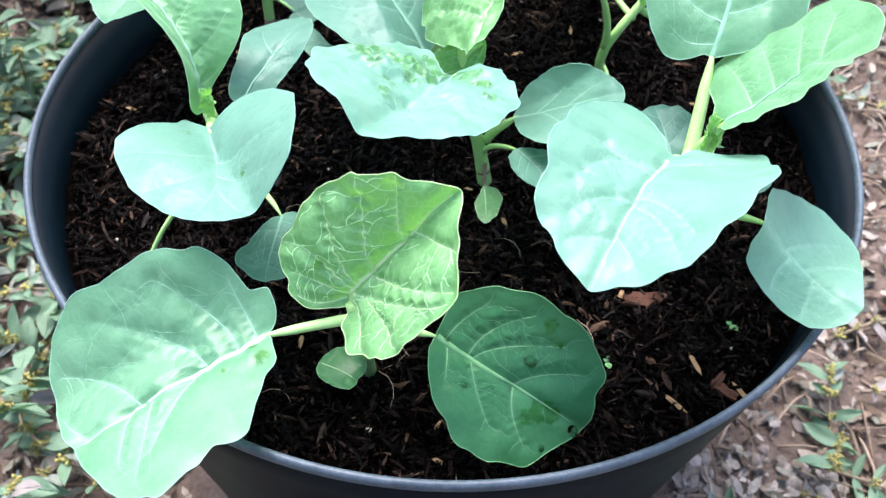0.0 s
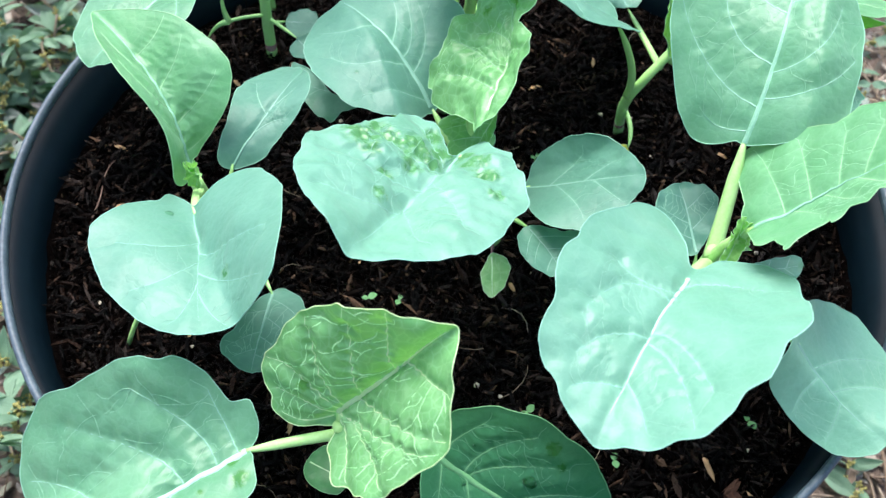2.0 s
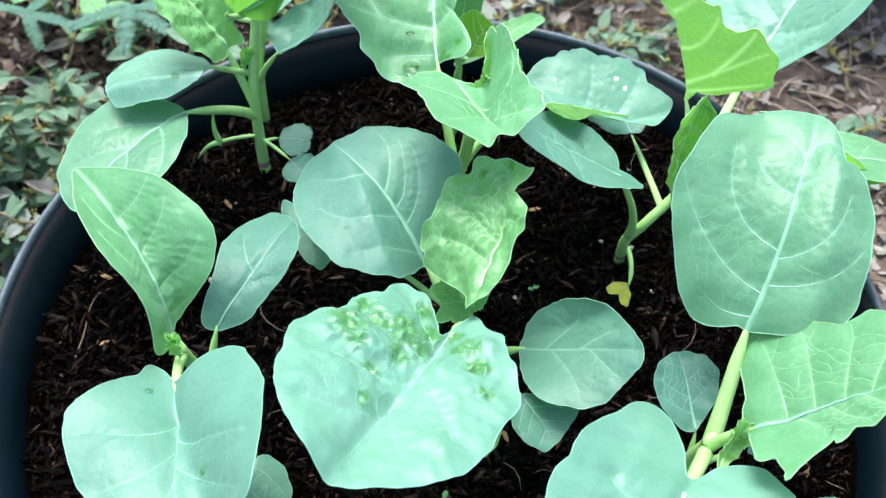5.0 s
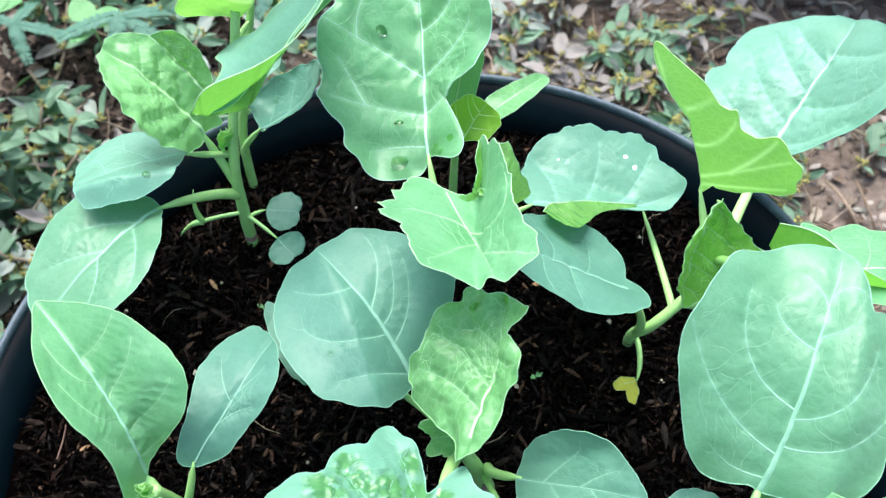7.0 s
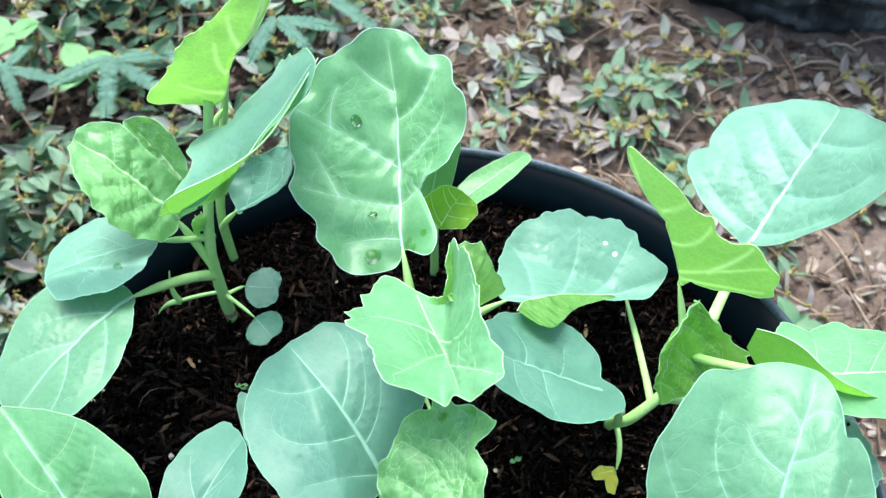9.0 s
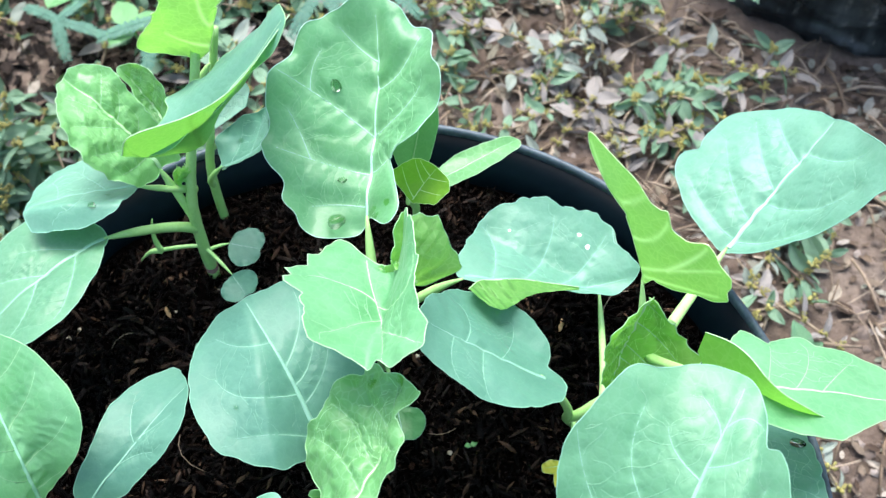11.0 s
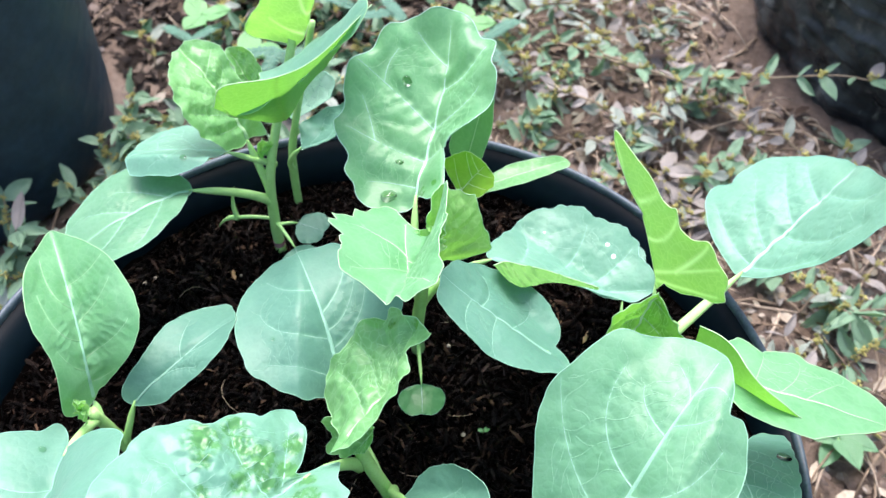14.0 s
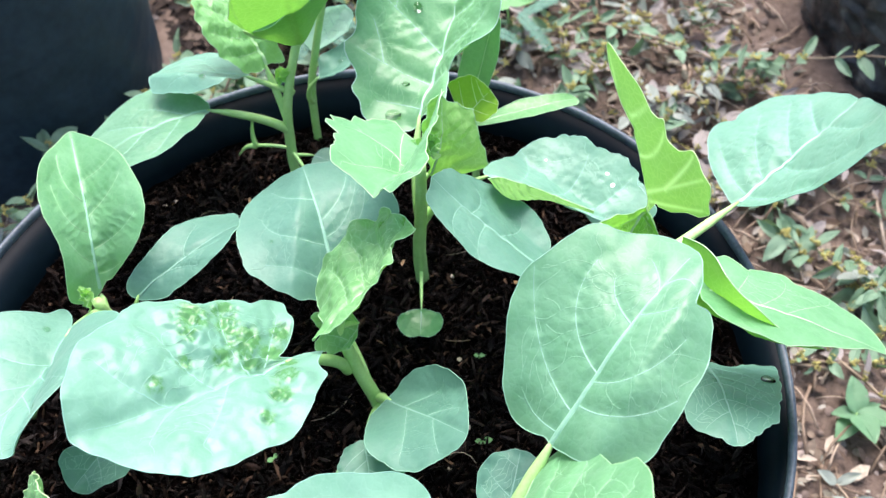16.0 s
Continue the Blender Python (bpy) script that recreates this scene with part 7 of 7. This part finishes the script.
def cluster_mesh():
    rng, bits = random.Random(12), []
    for _ in range(16):
        c = Vector((rng.gauss(0, 0.35), rng.gauss(0, 0.35), rng.gauss(0, 0.25)))
        r = rng.uniform(0.14, 0.26)
        bits.append(([c + Vector(d) * r for d in ((1, 0, 0), (0, 1, 0), (-1, 0, 0), (0, -1, 0), (0, 0, 1.2), (0, 0, -1))], [(0, 1, 4), (1, 2, 4), (2, 3, 4), (3, 0, 4), (1, 0, 5), (2, 1, 5), (3, 2, 5), (0, 3, 5)]))
    return mesh_of("flower_head", *joined(bits), WEED_BUD)


CLUSTER = cluster_mesh()
WEED_WORDS = {"dark": "low green creeping weed, coloured darker for the shaded gaps", "green": "creeping weed with small green leaves and yellowish flower clusters", "grey": "creeping weed with dusty grey-green leaves on a brown stem", "mauve": "withering creeping weed with dull mauve-grey leaves"}


def weed(points, tone, size, seed, gap=0.0165):
    """A creeping weed: a stem along the points, pairs of leaves and flower clusters at its nodes."""
    rng = random.Random(seed)
    top = tagged(new("creeping_weed"), WEED_WORDS[tone], "weed", "weeds round the pot")
    pts = through_points(points, 8)
    x, y, z = pts[0]
    top.location = (x, y, z)
    off = Vector((x, y, z))
    n = len(pts)
    part("stem", mesh_of("weed_stem", *tube([p - off for p in pts], [0.0013 * (1.1 - 0.6 * i / n) for i in range(n)], 6), WEED_STEM), top)
    run, due = 0.0, gap * 0.5
    for i in range(1, n):
        run += (pts[i] - pts[i - 1]).length
        if run < due and i < n - 1:
            continue
        due += gap * rng.uniform(0.7, 1.3)
        d = (pts[i] - pts[i - 1]).normalized()
        head = math.degrees(math.atan2(d.y, d.x))
        for side in (-1, 1):
            if rng.random() < 0.1:
                continue
            one = part("leaf", LEAF_KINDS[tone if rng.random() < 0.8 else rng.choice(("green", "grey", "mauve"))][rng.randrange(3)], top)
            s = size * rng.uniform(0.42, 1.08)
            one.matrix_local = Matrix.Translation(pts[i] - off) @ pose(0, 0, 0, rng.gauss(0, 32), rng.uniform(-42, 14), head + side * rng.uniform(30, 100)) @ Matrix.Diagonal((s, s * rng.uniform(0.8, 1.2), s, 1))
        if rng.random() < 0.75:
            one = part("flower_head", CLUSTER, top)
            one.matrix_local = Matrix.Translation(pts[i] - off + Vector((0, 0, 0.003))) @ pose(0, 0, 0, rng.uniform(0, 360), 0, rng.uniform(0, 360)) @ Matrix.Scale(rng.uniform(0.004, 0.0075), 4)


def clear_of_pots(x, y, gap=0.0):
    return math.hypot(x, y) > 0.172 + gap and math.hypot(x - 0.118, y - 0.780) > 0.220 + gap and math.hypot(x + 0.59, y - 0.105) > 0.165 + gap


def weed_patch(count, box, tones, size, seed, rise=0.03):
    rng = random.Random(seed)
    made = 0
    while made < count:
        x, y = rng.uniform(box[0], box[2]), rng.uniform(box[1], box[3])
        if not clear_of_pots(x, y, 0.01):
            continue
        h, l = rng.uniform(0, 6.2832), rng.uniform(0.05, 0.14)
        pts, ok = [], True
        for i in range(4):
            s = i / 3
            q = h + 0.9 * (s - 0.5) * rng.uniform(-1, 1)
            px, py = x + l * s * math.cos(q), y + l * s * math.sin(q)
            ok = ok and clear_of_pots(px, py, 0.02)
            pts.append((px, py, ground_height(px, py) + 0.002 + rise * rng.uniform(0.3, 1.0) * math.sin(0.4 + 2.2 * s)))
        if not ok:
            continue
        made += 1
        weed(pts, rng.choice(tones), size, seed * 1000 + made)


weed_patch(26, (-0.56, -0.06, -0.20, 0.20), ("green", "green", "green", "grey"), 0.027, 1, 0.055)
weed_patch(18, (-0.44, 0.04, -0.22, 0.32), ("green", "green", "grey"), 0.025, 12, 0.06)
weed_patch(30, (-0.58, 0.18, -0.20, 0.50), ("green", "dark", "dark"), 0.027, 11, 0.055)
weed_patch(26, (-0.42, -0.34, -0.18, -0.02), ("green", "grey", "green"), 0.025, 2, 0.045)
# low filler weeds whose dark colour stands for shaded gaps
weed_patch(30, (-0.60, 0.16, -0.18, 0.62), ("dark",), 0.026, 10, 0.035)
weed_patch(24, (-0.20, 0.24, 0.24, 0.46), ("mauve", "green", "mauve", "grey", "green"), 0.022, 3, 0.025)
weed_patch(34, (-0.28, 0.42, 0.14, 0.76), ("grey", "green", "mauve", "green"), 0.023, 4, 0.045)
weed_patch(12, (0.20, -0.12, 0.44, 0.20), ("grey", "green", "mauve"), 0.018, 5, 0.018)
weed_patch(24, (0.06, -0.34, 0.40, -0.06), ("grey", "green", "grey"), 0.024, 6, 0.03)
weed_patch(12, (-0.18, -0.36, 0.08, -0.17), ("grey", "green", "mauve"), 0.024, 7, 0.03)
weed_patch(6, (0.16, 0.34, 0.36, 0.56), ("mauve", "grey"), 0.022, 8, 0.02)
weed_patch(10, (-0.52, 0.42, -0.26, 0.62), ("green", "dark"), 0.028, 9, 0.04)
weed([(-0.150, 0.515, -0.225), (-0.086, 0.525, -0.222), (-0.040, 0.528, -0.208), (0.017, 0.535, -0.183), (0.062, 0.543, -0.163), (0.090, 0.548, -0.158)], "green", 0.026, 901, 0.022)
weed([(-0.200, 0.520, -0.235), (-0.140, 0.500, -0.205), (-0.090, 0.490, -0.190), (-0.030, 0.500, -0.195)], "green", 0.026, 902, 0.022)
weed([(0.235, -0.060, -0.248), (0.250, -0.095, -0.215), (0.262, -0.120, -0.205)], "green", 0.032, 903, 0.018)
weed([(-0.300, -0.080, -0.245), (-0.262, -0.100, -0.205), (-0.235, -0.120, -0.190)], "green", 0.034, 904, 0.02)

for i, (x, y, a) in enumerate(((0.177, 0.387, 200), (0.086, 0.399, 250), (0.165, 0.388, 20), (0.136, 0.401, 300), (0.270, 0.012, 250), (0.284, -0.005, 330), (0.265, 0.041, 100))):
    dx, dy, z = math.cos(math.radians(a)), math.sin(math.radians(a)), ground_height(x, y)
    weed([(x - 0.02 * dx, y - 0.02 * dy, z + 0.001), (x, y, z + 0.014), (x + 0.022 * dx, y + 0.022 * dy, z + 0.026)], "green" if i != 3 else "grey", 0.025, 920 + i, 0.011)

for i, (x, y, h, lean) in enumerate(((-0.414, 0.168, 0.085, 20), (-0.404, 0.146, 0.070, 140), (-0.408, 0.118, 0.060, 250), (-0.398, 0.180, 0.080, 320), (-0.390, 0.128, 0.055, 70), (-0.420, 0.190, 0.090, 100), (-0.385, 0.160, 0.060, 200),
                                    (-0.392, 0.033, 0.080, 60), (-0.380, 0.015, 0.065, 170), (-0.400, 0.012, 0.070, 300), (-0.385, 0.050, 0.055, 20), (-0.365, 0.030, 0.060, 240), (-0.410, 0.050, 0.075, 130),
                                    (-0.252, -0.064, 0.050, 200), (-0.234, -0.111, 0.055, 100), (-0.218, -0.150, 0.050, 300), (-0.150, 0.402, 0.030, 80), (0.096, 0.387, 0.030, 200), (0.150, 0.376, 0.030, 330), (0.179, 0.343, 0.028, 60))):
    dx, dy, z = math.cos(math.radians(lean)), math.sin(math.radians(lean)), ground_height(x, y)
    weed([(x - 0.012 * dx, y - 0.012 * dy, z - 0.001), (x, y, z + 0.45 * h), (x + 0.006 * dx, y + 0.006 * dy, z + 0.8 * h), (x + 0.016 * dx, y + 0.016 * dy, z + h)], "green", 0.028, 950 + i, 0.008)


for i, (x, y) in enumerate(((0.01, 0.464), (0.034, 0.439), (0.009, 0.442), (0.036, 0.461), (0.048, 0.481), (0.066, 0.484), (0.099, 0.516), (-0.151, 0.448), (-0.155, 0.477), (-0.048, 0.528), (-0.03, 0.55), (-0.062, 0.431), (0.038, 0.412), (0.058, 0.429))):
    dx, dy, z = math.cos(2.4 * i), math.sin(2.4 * i), ground_height(x, y)
    weed([(x - 0.030 * dx, y - 0.030 * dy, z + 0.003), (x - 0.012 * dx, y - 0.012 * dy, z + 0.012), (x, y, z + 0.022), (x + 0.010 * dx, y + 0.010 * dy, z + 0.030)], "green", 0.023, 1000 + i, 0.010)
for i, (x, y) in enumerate(((-0.09, 0.434), (-0.069, 0.456), (-0.054, 0.446), (-0.028, 0.422), (-0.03, 0.404), (0.001, 0.401), (-0.002, 0.42), (-0.064, 0.406), (-0.012, 0.469), (0.029, 0.43), (0.056, 0.472), (0.021, 0.389))):
    dx, dy, z = math.cos(1.9 * i), math.sin(1.9 * i), ground_height(x, y)
    weed([(x - 0.030 * dx, y - 0.030 * dy, z + 0.002), (x, y, z + 0.014), (x + 0.026 * dx, y + 0.026 * dy, z + 0.016)], "mauve", 0.024, 1030 + i, 0.012)


def feathery_leaf(at, turn, length, seed):
    """A leaf of many narrow leaflets in two rows."""
    rng = random.Random(seed)
    top = tagged(new("feathery_weed_leaf"), "blue-green feathery leaf of many narrow leaflets", "weed", "feathery weeds behind the pot")
    top.matrix_world = pose(*at, *turn)
    part("stem", mesh_of("feather_rib", *tube([(length * s, 0, -0.15 * length * s * s) for s in (0, 0.25, 0.5, 0.75, 1)], 0.0006, 6), WEED_TEAL), top)
    for i in range(20):
        s = 0.05 + 0.94 * i / 19
        for side in (-1, 1):
            one = part("leaflet", LEAFLET, top)
            size = length * 0.155 * math.sin(0.75 + 1.7 * s) * rng.uniform(0.92, 1.08)
            one.matrix_local = pose(length * s, 0, -0.15 * length * s * s, rng.gauss(0, 8), rng.uniform(-5, 12), side * rng.uniform(66, 74)) @ Matrix.Scale(size, 4)


LEAFLET = tiny_leaf_mesh("leaflet", WEED_TEAL, 1.0, 0.40, 0.1, -0.05)
rng = random.Random(77)
FINGERS = ((-0.37, 0.327, -69, 0.056), (-0.37, 0.327, 39, 0.047), (-0.37, 0.327, -13, 0.052), (-0.37, 0.327, -142, 0.054), (-0.451, 0.294, 10, 0.044), (-0.451, 0.294, -45, 0.042), (-0.451, 0.294, 95, 0.045), (-0.451, 0.294, 170, 0.045),
           (-0.263, 0.409, -97, 0.047), (-0.263, 0.409, -27, 0.045), (-0.263, 0.409, 20, 0.055), (-0.225, 0.440, -20, 0.05), (-0.225, 0.440, 80, 0.05), (-0.30, 0.425, 150, 0.05), (-0.34, 0.40, 60, 0.05), (-0.34, 0.40, 120, 0.045), (-0.40, 0.40, 20, 0.05), (-0.40, 0.40, 150, 0.05))
for i, (x, y, a, l) in enumerate(FINGERS):
    feathery_leaf((x, y, -0.188 + 0.006 * rng.uniform(-1, 1)), (0, rng.uniform(-4, 8), a), l, i)
for x, y in ((-0.397, 0.319), (-0.470, 0.330), (-0.250, 0.455)):
    shoot = tagged(new("young_weed"), "young weed with three bright green oval leaves", "weed", "young bright weeds")
    shoot.matrix_world = pose(x, y, ground_height(x, y), 0, 0, rng.uniform(0, 360))
    part("stem", mesh_of("young_weed_stem", *tube([(0, 0, 0), (0.002, 0, 0.03), (0, 0, 0.055)], 0.0011, 6), STEM), shoot)
    for a in (0, 110, 235):
        one = part("leaf", SPROUT, shoot)
        one.matrix_local = pose(0, 0, 0.055, 0, -5, a) @ Matrix.Scale(0.028, 4)
BROAD = tiny_leaf_mesh("broad_weed_leaf", WEED_BRIGHT, 1.0, 0.62, 0.35, -0.22)
rosette = tagged(new("rosette_weed"), "small weed with four broad green leaves on bare earth", "weed")
rosette.matrix_world = pose(0.194, 0.275, ground_height(0.194, 0.275))
part("stem", mesh_of("rosette_stem", *tube([(0, 0, 0), (0, 0, 0.018)], 0.0016, 6), STEM), rosette)
for a, s in ((8, 0.026), (62, 0.020), (128, 0.027), (-48, 0.030), (-96, 0.024), (-150, 0.017)):
    one = part("leaf", BROAD, rosette)
    one.matrix_local = pose(0, 0, 0.014 + 0.004 * math.sin(a), 6 * math.sin(3 * a), -18 + 16 * math.sin(2 * a), a) @ Matrix.Scale(s, 4)


# ---- litter on the ground ----
def strew(count, seed, make, box=(-0.75, -0.4, 0.5, 0.85)):
    rng, bits = random.Random(seed), []
    while len(bits) < count:
        x, y = rng.uniform(box[0], box[2]), rng.uniform(box[1], box[3])
        bare = x < -0.26 and y > 0.05 and box[0] < -0.7 and rng.random() < 0.8
        if clear_of_pots(x, y) and not bare:
            bits.append(make(rng, x, y))
    return joined(bits)


def dead_leaf(rng, x, y):
    l, w = rng.uniform(0.004, 0.019), rng.uniform(0.25, 0.55)
    m = pose(x, y, ground_height(x, y) + rng.uniform(0.001, 0.008), rng.gauss(0, 20), rng.gauss(0, 20), rng.uniform(0, 360))
    c = rng.uniform(-0.2, 0.4)
    loc = [(-0.5, 0, 0), (-0.2, w / 2, c * 0.2), (0.2, w / 2, c * 0.25), (0.5, 0, 0.05), (0.2, -w / 2, c * 0.25), (-0.2, -w / 2, c * 0.2), (0, 0, -0.03)]
    return [m @ (Vector(v) * l) for v in loc], [(0, 6, 1), (1, 6, 2), (2, 6, 3), (3, 6, 4), (4, 6, 5), (5, 6, 0)]


def stalk_bit(rng, x, y):
    h, l, z = rng.uniform(0, 6.28), rng.uniform(0.012, 0.06), ground_height(x, y) + rng.uniform(0.001, 0.008)
    b = rng.uniform(-0.4, 0.4)
    return tube([(x + l * s * math.cos(h + b * s), y + l * s * math.sin(h + b * s), z + 0.006 * math.sin(3 * s)) for s in (0, 0.33, 0.66, 1)], rng.uniform(0.0004, 0.0013), 5)


def pebble(rng, x, y):
    r = rng.uniform(0.0012, 0.005) if rng.random() < 0.93 else rng.uniform(0.005, 0.0075)
    m = pose(x, y, ground_height(x, y) + r * 0.2, 0, 0, rng.uniform(0, 360))
    dirs = [(1, 0, 0), (0.5, 0.87, 0), (-0.5, 0.87, 0), (-1, 0, 0), (-0.5, -0.87, 0), (0.5, -0.87, 0), (0.5, 0.3, 0.7), (-0.45, 0.35, 0.65), (0, -0.5, 0.7)]
    return [m @ (Vector(d) * r * rng.uniform(0.75, 1.2)) for d in dirs], [(0, 1, 6), (1, 2, 7, 6), (2, 3, 7), (3, 4, 8, 7), (4, 5, 8), (5, 0, 6, 8), (6, 7, 8)]


tagged(new("leaf_litter", mesh_of("leaf_litter", *strew(9000, 31, dead_leaf), LITTER)), "dry brown and mauve-grey leaf scraps over the earth", "litter", kind="stuff")
tagged(new("straw_litter", mesh_of("straw_litter", *strew(2600, 32, stalk_bit), STRAW)), "dry straw and stalk bits over the earth", "straw", kind="stuff")
tagged(new("grit", mesh_of("grit", *strew(5200, 33, pebble), GRIT)), "small clods and pebbles over the earth", "gravel", kind="stuff")
tagged(new("dry_scraps", mesh_of("dry_scraps", *strew(3600, 34, dead_leaf, (0.14, -0.40, 0.50, -0.02)), PALE_GRIT)), "pale dry scraps and dust over the earth beside the pot", "litter", kind="stuff")
tagged(new("pale_gravel", mesh_of("pale_gravel", *strew(3000, 35, pebble, (0.14, -0.40, 0.50, 0.0)), PALE_GRIT)), "pale grey clods and gravel beside the pot", "gravel", kind="stuff")
# added layer that darkens the earth behind left, in place of shade
tagged(new("leaf_mould", mesh_of("leaf_mould", *strew(5200, 36, dead_leaf, (-0.69, 0.04, -0.25, 0.62)), SHADE_SCRAPS)), "leaf scraps coloured dark to stand for the shade under the weeds", "litter", kind="stuff")
